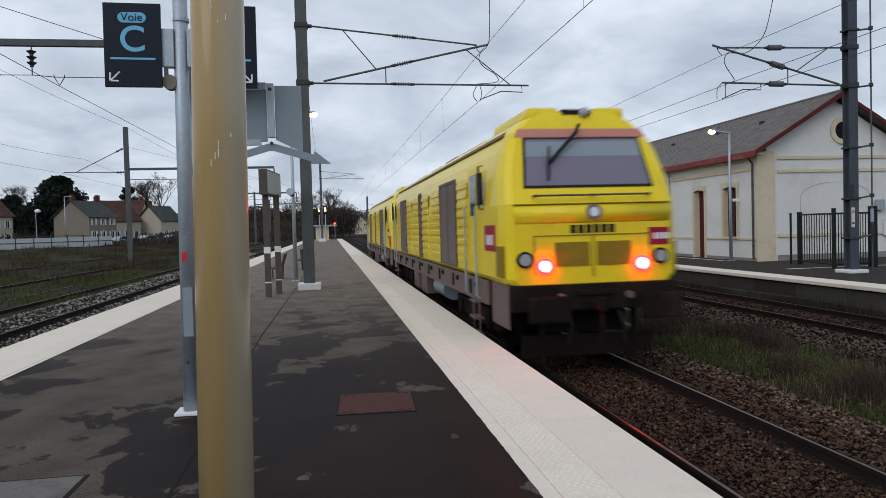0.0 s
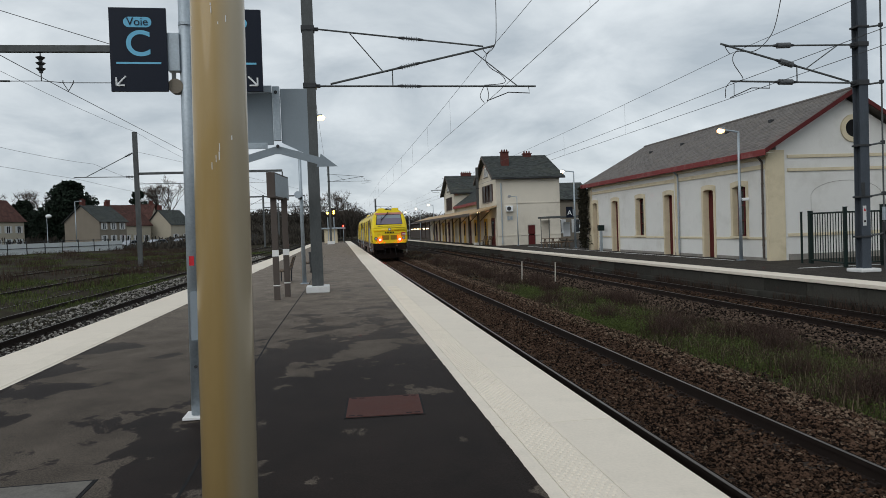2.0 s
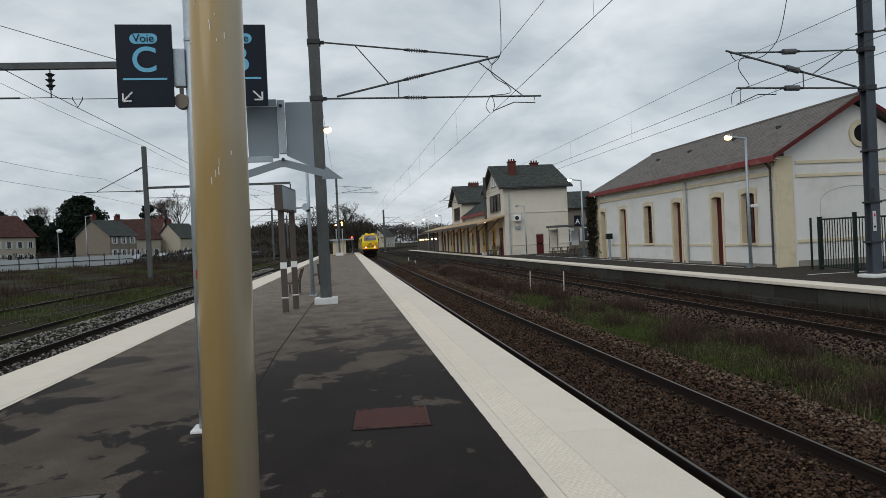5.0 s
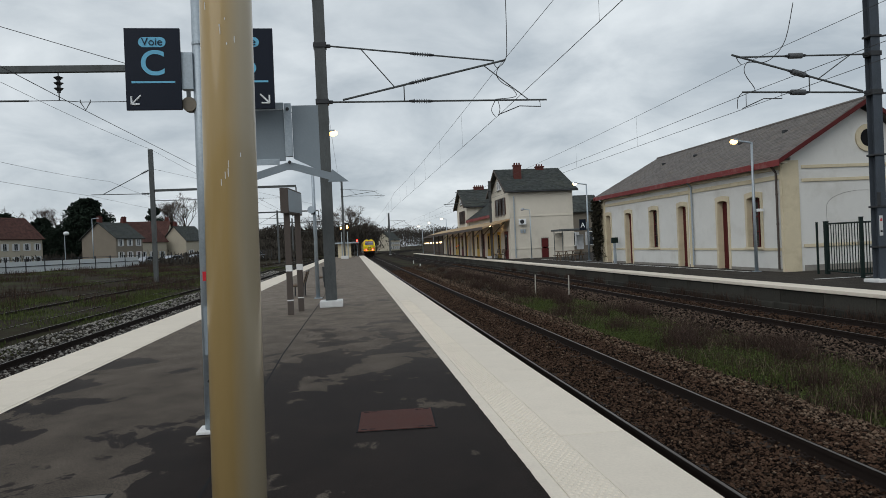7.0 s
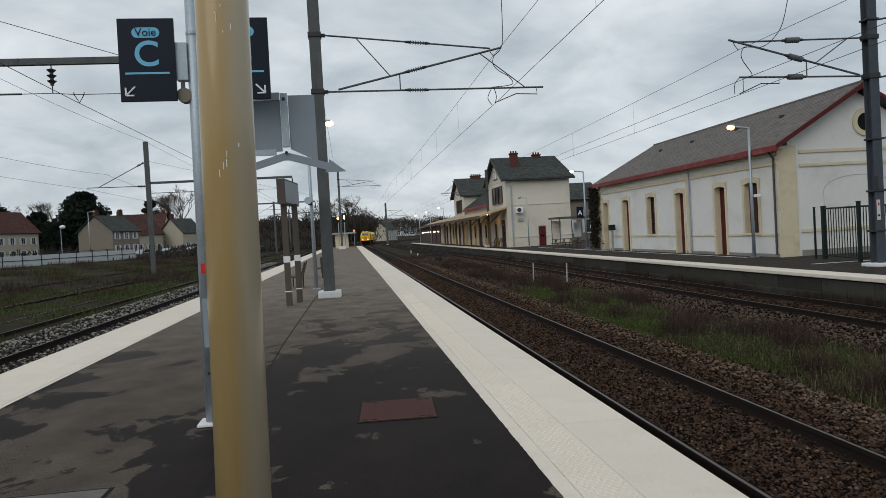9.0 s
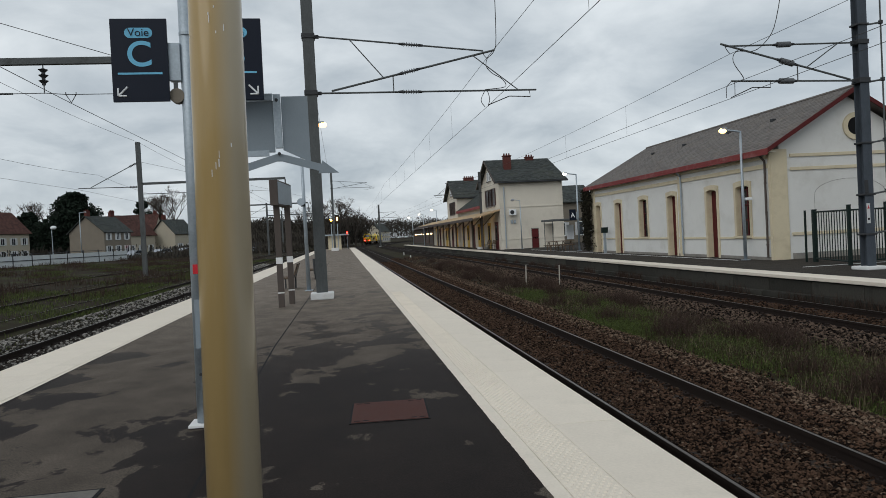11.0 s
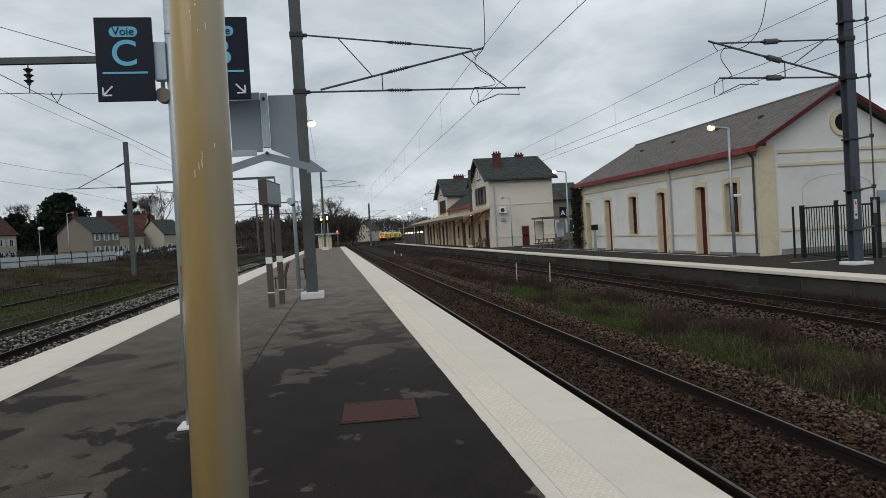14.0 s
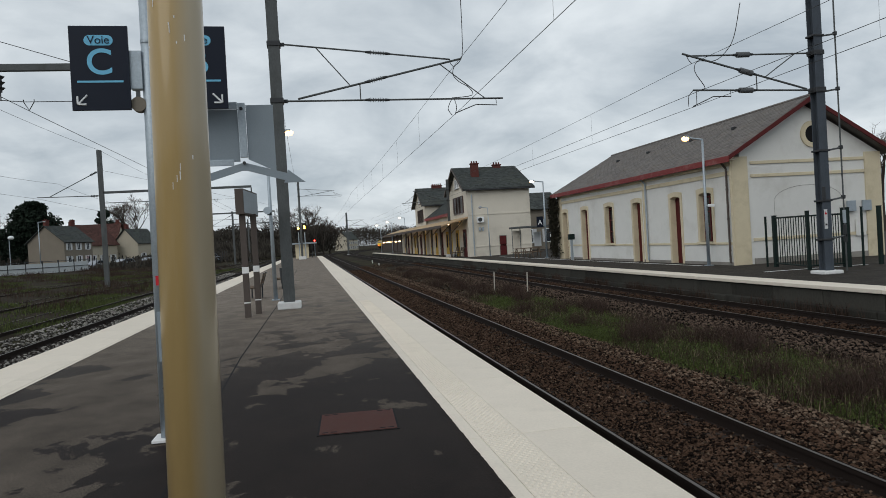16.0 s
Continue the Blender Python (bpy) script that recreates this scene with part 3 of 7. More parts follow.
def blades(name, count, spots, zf, height, width, material, label, seed=5, lean=0.4, category="grass"):
    """Blades and stems as narrow bent strips, in uneven clumps."""
    rng = np.random.default_rng(seed)
    verts, faces = [], []
    for i in range(count):
        sx, sy, rx, ry = spots[int(rng.integers(len(spots)))]
        x, y = sx + rx * rng.normal() * 0.5, sy + ry * rng.normal() * 0.5
        h = height * (0.35 + 0.9 * rng.random())
        a = rng.random() * 6.28
        w = width * (0.6 + 0.8 * rng.random())
        dx, dy = math.cos(a), math.sin(a)
        t = rng.random() * 6.28
        ln = lean * h * rng.random()
        z = zf(x)
        k = len(verts)
        verts += [(x - dx * w, y - dy * w, z - 0.03), (x + dx * w, y + dy * w, z - 0.03),
                  (x - dx * w * 0.7 + ln * 0.35 * math.cos(t), y - dy * w * 0.7 + ln * 0.35 * math.sin(t), z + h * 0.55),
                  (x + dx * w * 0.7 + ln * 0.35 * math.cos(t), y + dy * w * 0.7 + ln * 0.35 * math.sin(t), z + h * 0.55),
                  (x + ln * math.cos(t), y + ln * math.sin(t), z + h)]
        faces += [(k, k + 1, k + 3, k + 2), (k + 2, k + 3, k + 4)]
    return tagged(raw(name, verts, faces, material), label, category, kind="stuff")


PLAT_W, PLAT_E, PLAT_END = -5.28, 2.35, 150.0


def build_platforms():
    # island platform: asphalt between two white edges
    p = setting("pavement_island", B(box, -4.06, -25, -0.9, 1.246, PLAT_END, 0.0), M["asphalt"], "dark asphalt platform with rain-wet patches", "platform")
    for x0, x1, face in ((1.285, 2.35, 2.31), (PLAT_W, -4.06, PLAT_W + 0.04)):
        a, b = (1.285, face) if x0 > 0 else (face, -4.06)
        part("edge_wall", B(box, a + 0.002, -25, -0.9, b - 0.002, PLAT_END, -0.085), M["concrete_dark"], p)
    # edge slabs, one metre long with open joints
    e = mesh_of("edge_slab", B(box, 0.47, 0.003, -0.08, 1.065, 2.497, 0.004, 0.006), M["white_slab"])
    k = mesh_of("tactile_slab", B(box, 0.103, 0.003, -0.08, 0.466, 2.497, 0.006, 0.005), M["white_slab"])
    w = mesh_of("edge_slab_west", B(box, 0.0, 0.003, -0.08, 0.75, 2.497, 0.004, 0.006), M["white_slab"])
    w2 = mesh_of("tactile_slab_west", B(box, 0.754, 0.003, -0.08, 1.115, 2.497, 0.006, 0.005), M["white_slab"])
    k3 = mesh_of("border_slab", B(box, -0.037, 0.003, -0.08, 0.1, 2.497, 0.004, 0.005), M["white_slab"])
    k4 = mesh_of("border_slab_west", B(box, 0.0, 0.003, -0.08, 0.1, 2.497, 0.004, 0.005), M["white_slab"])
    for i in range(-4, 58):
        y = 5.95 + 2.5 * i
        piece("edge_slab", e, p, pose(1.285, y, 0)); piece("tactile_slab", k, p, pose(1.285, y, 0)); piece("border_slab", k3, p, pose(1.285, y, 0))
        piece("edge_slab", w, p, pose(PLAT_W, y, 0)); piece("tactile_slab", w2, p, pose(PLAT_W, y, 0)); piece("border_slab", k4, p, pose(PLAT_W + 1.118, y, 0))
    # ragged lip where the asphalt was laid over the border
    for x, sgn in ((1.246, 1), (-4.06, -1)):
        rr = random.Random(5)
        lv, lf = [], []
        for j in range(700):
            y = 2.5 + 0.05 * j
            reach = 0.006 + 0.010 * (1 + noise.noise((y * 5, sgn, 0))) + 0.006 * rr.random()
            lv += [(x - sgn * 0.05, y, -0.001), (x + sgn * reach * 0.7, y, 0.0105), (x + sgn * reach, y, 0.004)]
        for j in range(699):
            lf += [(3 * j, 3 * j + 1, 3 * j + 4, 3 * j + 3), (3 * j + 1, 3 * j + 2, 3 * j + 5, 3 * j + 4)]
        raw("asphalt_lip", lv, lf, M["asphalt"]).parent = p
    verts, faces = [], []
    for iy in range(0, 420):
        for ix in range(6):
            x, y = 1.285 + 0.13 + ix * 0.056 + (0.028 if iy % 2 else 0), 3.2 + iy * 0.045
            q = len(verts)
            for r, z in ((0.0165, 0.006), (0.010, 0.0125)):
                verts += [(x + r * math.cos(a * 1.0472), y + r * math.sin(a * 1.0472), z) for a in range(6)]
            faces += [(q + a, q + (a + 1) % 6, q + 6 + (a + 1) % 6, q + 6 + a) for a in range(6)] + [tuple(range(q + 6, q + 12))]
    s = tagged(raw("tactile_studs", verts, faces, M["white_slab"]), "rows of small white tactile studs", kind="stuff")
    s.parent = p
    # seams in the asphalt
    seam = bmesh.new()
    for a, b in (((-1.12, 3.0), (-1.22, 12.0)), ((-1.22, 12.0), (-1.1, 24.0)), ((-1.1, 24.0), (-1.2, 60.0))):
        d = 0.012
        seam.faces.new([seam.verts.new((x, y, 0.003)) for x, y in ((a[0] - d, a[1]), (a[0] + d, a[1]), (b[0] + d, b[1]), (b[0] - d, b[1]))])
    part("seam", seam, M["black"], p, "dark open asphalt seam")
    # station platform across the tracks
    q = setting("pavement_station", B(box, 13.55, -30, -0.9, 60, 150, 0.0), M["asphalt_far"], "dark damp asphalt station platform", "platform")
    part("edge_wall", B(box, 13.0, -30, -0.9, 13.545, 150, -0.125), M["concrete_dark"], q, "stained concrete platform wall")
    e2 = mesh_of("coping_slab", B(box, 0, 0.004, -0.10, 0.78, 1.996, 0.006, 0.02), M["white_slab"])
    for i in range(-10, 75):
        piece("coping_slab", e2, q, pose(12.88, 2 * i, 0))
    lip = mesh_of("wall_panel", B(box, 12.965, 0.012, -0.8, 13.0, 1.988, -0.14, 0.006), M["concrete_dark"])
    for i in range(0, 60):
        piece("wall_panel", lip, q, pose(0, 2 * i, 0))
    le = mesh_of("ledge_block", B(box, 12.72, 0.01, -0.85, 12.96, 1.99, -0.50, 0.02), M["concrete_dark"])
    for i in range(3, 50):
        piece("ledge_block", le, q, pose(0.015 * math.sin(i * 2.3), 2 * i, 0.012 * math.sin(i * 1.7)))
    # thin white line painted in front of the goods shed
    part("painted_line", B(box, 16.35, 27.4, 0.0, 16.47, 60, 0.004), M["white_paint"], q)
    part("painted_line", B(box, 15.3, 21.6, 0.0, 19.4, 21.72, 0.004), M["white_paint"], q)


def build_manhole():
    t = thing("manhole_cover", "rusty red-brown steel manhole cover set in the asphalt", "manhole cover", pose(0.381, 6.975, 0, 0, 0, -3))
    part("frame", B(box, -0.385, -0.41, 0.0, 0.385, 0.41, 0.005, 0.001), M["black"], t)
    part("plate", B(box, -0.365, -0.39, 0.0, 0.365, 0.39, 0.010, 0.003), M["manhole"], t)
    bm = bmesh.new()
    for sx in (-1, 1):
        for sy in (-1, 1):
            for k in (0, 0.05):
                box(bm, sx * (0.31 - 1.6 * k) - 0.028, sy * 0.345 - 0.012, 0.0095, sx * (0.31 - 1.6 * k) + 0.028, sy * 0.345 + 0.012, 0.0115)
    part("lifting_slots", bm, M["black"], t)
    verts, faces = [], []
    for i in range(22):
        for j in range(24):
            x, y = -0.33 + i * 0.0315, -0.31 + j * 0.027
            d = 0.009
            q = len(verts)
            sg = 1 if (i + j) % 2 else -1
            verts += [(x - d, y - sg * d, 0.0102), (x - d * 0.5, y - sg * d * 1.2, 0.0102), (x + d, y + sg * d, 0.0125), (x + d * 0.5, y + sg * d * 1.2, 0.0125)]
            faces.append((q, q + 1, q + 2, q + 3) if sg > 0 else (q + 3, q + 2, q + 1, q))
    tagged(raw("tread_marks", verts, faces, M["manhole"]), "raised tread pattern", kind="stuff").parent = t
    t = thing("concrete_hatch", "pale worn concrete hatch slab in the asphalt", "hatch", pose(-2.25, 5.02, 0, 0, 0, 0))
    part("slab", B(box, -0.41, -0.36, 0.0, 0.41, 0.36, 0.008, 0.003), M["hatch"], t)
    part("rim", B(box, -0.44, -0.39, 0.0, 0.44, 0.39, 0.004, 0.001), M["black"], t)


def build_near_post():
    t = thing("lamp_post", "ochre glossy painted steel lamp post, worn streaks, sky-grey side painted in", "lamp post", pose(-0.396, 2.34, 0, 0, 1.0, 0))
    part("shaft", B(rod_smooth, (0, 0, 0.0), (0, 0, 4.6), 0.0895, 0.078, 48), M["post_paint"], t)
    part("base_plate", B(box, -0.16, -0.16, 0, 0.16, 0.16, 0.02, 0.004), M["galv"], t)
    # small white flecks stand in for lamp glints on the gloss paint
    glint = mesh_of("paint_chip", B(box, -0.0009, -0.0012, -0.011, 0.0009, 0.0004, 0.011), M["sign_white"])
    rr = random.Random(12)
    for _ in range(26):
        a, z = math.radians(-100 + rr.gauss(0, 24)), 1.95 + 1.3 * rr.random()
        r = 0.0895 - 0.0115 * z / 4.6 + 0.0003
        piece("paint_chip", glint, t, pose(r * math.cos(a), r * math.sin(a), z, 0, 0, math.degrees(a) + 90) @ Matrix.Diagonal((0.7 + rr.random(), 1, 0.3 + 0.9 * rr.random(), 1)))
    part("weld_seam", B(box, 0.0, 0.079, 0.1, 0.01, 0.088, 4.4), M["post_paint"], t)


def letter(text, size, material, m, parent, name, label=""):
    cu = bpy.data.curves.new(name, "FONT")
    cu.body, cu.size, cu.align_x, cu.align_y, cu.extrude = text, size, "CENTER", "CENTER", 0.001
    cu.offset = 0.012 * size if size > 0.3 else 0.0
    tmp = bpy.data.objects.new(name, cu)
    scene.collection.objects.link(tmp)
    me = bpy.data.meshes.new_from_object(tmp)
    bpy.data.objects.remove(tmp)
    me.materials.clear(); me.materials.append(material)
    ob = new(name, me)
    ob.parent = parent
    ob.matrix_basis = m
    return tagged(ob, label)


def track_sign(parent, x, text, flip):
    """A navy enamel board facing the camera: a pill with a word, a big letter, a rule and an arrow."""
    b = part("sign_board", B(box, x - 0.255, 0, 3.12, x + 0.255, 0.03, 3.90, 0.004), M["sign_navy"], parent, "navy track sign board with pale blue letter")
    f = -0.003
    bm = bmesh.new()
    prism(bm, [(x + s * 0.078 + s * 0.048 * math.sin(a), 3.765 + s * 0.048 * math.cos(a)) for s in (1, -1) for a in np.linspace(0, math.pi, 10)], f, 0.002)
    part("pill", bm, M["sign_blue"], b)
    letter("Voie", 0.105, M["sign_navy"], pose(x, f - 0.004, 3.765, 90, 0, 0), b, "pill_word")
    letter(text, 0.335, M["sign_blue"], pose(x, f, 3.555, 90, 0, 0), b, "letter")
    part("rule", B(box, x - 0.2, f, 3.375, x + 0.2, 0.002, 3.393), M["sign_blue"], b)
    bm = bmesh.new()
    sx = 1 if flip else -1
    ax, az = x + sx * 0.205, 3.175
    if not flip:
        ax = x - 0.205
    rod(bm, (ax, f, az), (ax - sx * 0.085, f, az + 0.085), 0.0085, seg=6)
    rod(bm, (ax, f, az), (ax, f, az + 0.075), 0.0085, seg=6)
    rod(bm, (ax, f, az), (ax - sx * 0.075, f, az), 0.0085, seg=6)
    part("arrow", bm, M["sign_white"], b)


def build_sign_post():
    t = thing("platform_sign_post", "galvanised steel post carrying two navy track signs", "sign post", pose(0, 6.95, 0, 0, 0.4, 0))
    x = -1.39
    part("shaft", B(rod_smooth, (x - 0.02, 0.1, 0.02), (x, 0.1, 5.2), 0.07, 0.066, 24), M["galv"], t)
    part("base_plate", B(box, x - 0.15, -0.04, 0.0, x + 0.11, 0.24, 0.025, 0.004), M["white_paint"], t)
    part("collar", B(rod, (x, 0.1, 3.76), (x, 0.1, 3.79), 0.076, seg=24), M["galv"], t)
    part("access_door", B(box, x - 0.05, 0.02, 0.75, x + 0.04, 0.035, 1.22, 0.004), M["panel_grey"], t)
    part("lock", B(rod, (x - 0.02, 0.015, 0.5), (x - 0.02, 0.04, 0.5), 0.015), M["dark_steel"], t)
    part("sticker", B(box, x - 0.045, 0.026, 1.47, x + 0.0, 0.03, 1.56), M["red_sticker"], t, "small red warning sticker")
    part("bracket", B(box, x - 0.17, 0.03, 3.32, x - 0.06, 0.12, 3.68, 0.006), M["galv"], t)
    part("bracket", B(box, x + 0.06, 0.03, 3.32, x + 0.2, 0.12, 3.68, 0.006), M["galv"], t)
    part("cable_box", B(rod, (x - 0.11, 0.04, 3.18), (x - 0.11, 0.13, 3.18), 0.07, seg=20), M["plaster_grey"], t, "beige round sounder")
    track_sign(t, -1.81, "C", False)
    track_sign(t, -0.94, "B", True)
    s = thing("direction_sign", "grey back of a platform direction sign with an arrow", "sign", pose(-0.05, 7.25, -0.03))
    part("panel", B(box, -0.86, 0, 2.68, -0.56, 0.02, 3.2, 0.003), M["panel_grey"], s)
    part("panel", B(prism, [(-0.48, 2.70), (-0.215, 2.57), (-0.215, 3.24), (-0.48, 3.24)], 0, 0.02), M["panel_grey"], s)
    part("mounting_strip", B(box, -0.555, -0.03, 2.72, -0.485, 0.03, 3.26, 0.003), M["galv"], s, "pale galvanised strip with bolts")
    part("top_rail", B(box, -1.3, -0.02, 3.2, -0.56, 0.0, 3.27, 0.003), M["galv"], s)
    part("lower_rail", B(box, -1.3, -0.015, 2.64, -0.62, 0.0, 2.70, 0.003), M["galv"], s)
    bm = bmesh.new()
    prism(bm, [(-1.3, 2.44), (-0.55, 2.66), (-0.50, 2.66), (-0.11, 2.545), (-0.10, 2.58), (0.065, 2.45), (-0.145, 2.45), (-0.135, 2.475), (-0.50, 2.585), (-0.55, 2.585), (-1.3, 2.36)], -0.02, 0.0)
    part("arrow", bm, M["panel_grey"], s)
    for z in (2.66, 3.2):
        part("bolt", B(rod, (-0.52, -0.045, z), (-0.52, -0.03, z), 0.018, seg=6), M["dark_steel"], s)
    part("stem", B(rod, (-1.28, 0.02, 0.03), (-1.28, 0.02, 3.4), 0.03, seg=10), M["galv"], s)


def insulator(bm, a, b, n=6, r=0.075):
    a, b = Vector(a), Vector(b)
    for i in range(n):
        p = a.lerp(b, (i + 0.2) / n)
        q = a.lerp(b, (i + 0.65) / n)
        rod(bm, p, q, r, r * 0.45, seg=10)
    rod(bm, a, b, r * 0.4, seg=8)
    return bm


def h_column(bm, x, y, z0, z1, w, d):
    t, a, b = 0.022, w / 2, d / 2
    return prism(bm, [(x - a, y - b), (x + a, y - b), (x + a, y - b + t), (x + t / 2, y - b + t), (x + t / 2, y + b - t), (x + a, y + b - t), (x + a, y + b), (x - a, y + b), (x - a, y + b - t), (x - t / 2, y + b - t), (x - t / 2, y - b + t), (x - a, y - b + t)], z0, z1, "z")


def catenary_mast(name, x, y, side, reach, z_low, z_top, slope, top=10.0, w=0.30, block=(0.34, 0.2), over=1.5, label="", group="overhead line masts"):
    """A steel mast with a hinged cantilever: top tube, sloping tube, registration tube, insulators."""
    t = thing(name, label, "catenary mast", pose(x, y, 0), group)
    part("column", B(h_column, 0, 0, 0, top, w, w), M["grey_steel"], t)
    part("foundation", B(box, -block[0], -block[0], 0, block[0], block[0], block[1], 0.03), M["white_paint"], t, "white painted concrete foundation block")
    s = side
    x0 = s * (w / 2 + 0.06)
    end_top, end_low = (s * reach, 0, z_top - slope), (s * (reach + over), 0, z_low - 0.08)
    arm = part("top_tube", B(rod, (x0, 0, z_top), end_top, 0.028), M["grey_steel"], t)
    low = part("registration_tube", B(rod, (x0, 0, z_low), end_low, 0.028), M["grey_steel"], t)
    dia = part("sloping_tube", B(rod, (s * 0.55, 0, z_low), (s * (reach + 0.25), 0, z_top - slope + 0.05), 0.032), M["grey_steel"], t)

    def mid(a, b, f):
        return Vector(a).lerp(Vector(b), f)
    for tube, a, b, f in ((arm, (x0, 0, z_top), end_top, 0.52), (low, (x0, 0, z_low), end_low, 0.40), (dia, (s * 0.55, 0, z_low), end_top, 0.5)):
        part("insulator", B(insulator, mid(a, b, f), mid(a, b, f + 0.085)), M["insulator"], tube)
    part("strut", B(rod, mid((x0, 0, z_top), end_top, 0.18), mid((s * 0.55, 0, z_low), end_top, 0.36), 0.018), M["grey_steel"], t)
    part("strut", B(rod, mid((s * 0.55, 0, z_low), end_top, 0.42), (s * 2.25, 0, z_low), 0.012), M["grey_steel"], t)
    part("strut", B(rod, mid((s * 0.55, 0, z_low), end_top, 0.93), (s * (reach + min(over, 1.5) - 0.35), 0, z_low - 0.05), 0.014), M["grey_steel"], t)
    e = Vector(end_low)
    part("steady_arm", B(chain, [e + Vector((-s * 0.15, 0, 0)), e + Vector((-s * 0.15, 0, -0.2)), e + Vector((-s * 0.7, 0, -0.2)), e + Vector((-s * 1.4, 0, -0.42))], 0.012), M["wire"], t)
    bm = bmesh.new()
    chain(bm, [Vector(end_top) + Vector((0, 0, 0)), Vector(end_top) + Vector((s * 0.05, 0, -0.25)), Vector(end_top) + Vector((s * 0.4, 0, -0.7)), Vector(end_top) + Vector((s * 0.95, 0, -1.0)), e + Vector((-s * 0.5, 0, 0.1)), e + Vector((-s * 1.6, 0, 0.05)), e + Vector((-s * 1.75, 0, -0.25)), e + Vector((-s * 1.5, 0, -0.45))], 0.009)
    part("jumper_cable", bm, M["wire"], t)
    for z in (z_low, z_top):
        part("clamp", B(box, -w / 2 - 0.06, -w / 2 - 0.03, z - 0.06, w / 2 + 0.06, w / 2 + 0.03, z + 0.06, 0.01), M["dark_steel"], t)
    return t


def wire(name, pts, r=0.008, label="thin dark overhead wire", sag=0.0):
    bm = bmesh.new()
    out = []
    for a, b in zip(pts, pts[1:]):
        a, b = Vector(a), Vector(b)
        k = max(1, int((b - a).length / 4)) if sag else 1
        out += [a.lerp(b, i / k) - Vector((0, 0, sag * 4 * (i / k) * (1 - i / k))) for i in range(k)]
    out.append(Vector(pts[-1]))
    chain(bm, out, r, 5)
    return tagged(part(name, bm, M["wire"]), label, "wire", "overhead wires")


def overhead_pair(x, ys, z_mess, z_cont, zig=0.2):
    """A messenger wire with droppers over a contact wire."""
    ms, cs = [], []
    for i, y in enumerate(ys):
        k = zig if i % 2 else -zig
        m = along(x + k, y)
        ms.append((m.translation.x, m.translation.y, z_mess)); cs.append((m.translation.x, m.translation.y, z_cont))
    wire("messenger_wire", ms, 0.0068, "sagging messenger wire over the track", 0.2)
    wire("contact_wire", cs, 0.0075, "taut contact wire over the track")
    bm = bmesh.new()
    for a, b, c, d in zip(ms, ms[1:], cs, cs[1:]):
        for j in range(1, 7):
            f = j / 7
            p, q = Vector(a).lerp(Vector(b), f) - Vector((0, 0, 0.2 * 4 * f * (1 - f))), Vector(c).lerp(Vector(d), f)
            rod(bm, p, q, 0.0032, seg=4)
    tagged(part("dropper_wires", bm, M["wire"]), "short dropper wires between overhead wires", "wire", kind="stuff")


def arch_outline(y0, y1, z0, z1, rise=0.16, n=6):
    pts = [(y0, z0), (y1, z0)]
    for i in range(n + 1):
        f = i / n
        pts.append((y1 + (y0 - y1) * f, z1 - rise + rise * (1 - (2 * f - 1) ** 2)))
    return pts


def cut_wall(bm, cuts, lo, hi, base, top, put):
    """Boxes of a wall between openings given as (a, b, z0, z1); put(a, b, z0, z1) adds one box."""
    a = lo
    for c0, c1, z0, z1 in sorted(cuts):
        put(a, c0, base, top)
        if z0 > base:
            put(c0, c1, base, z0)
        put(c0, c1, z1, top)
        a = c1
    put(a, hi, base, top)


SHED = dict(x0=17.1, x1=24.1, y0=26.0, y1=46.4, eave=4.45, ridge=6.66)


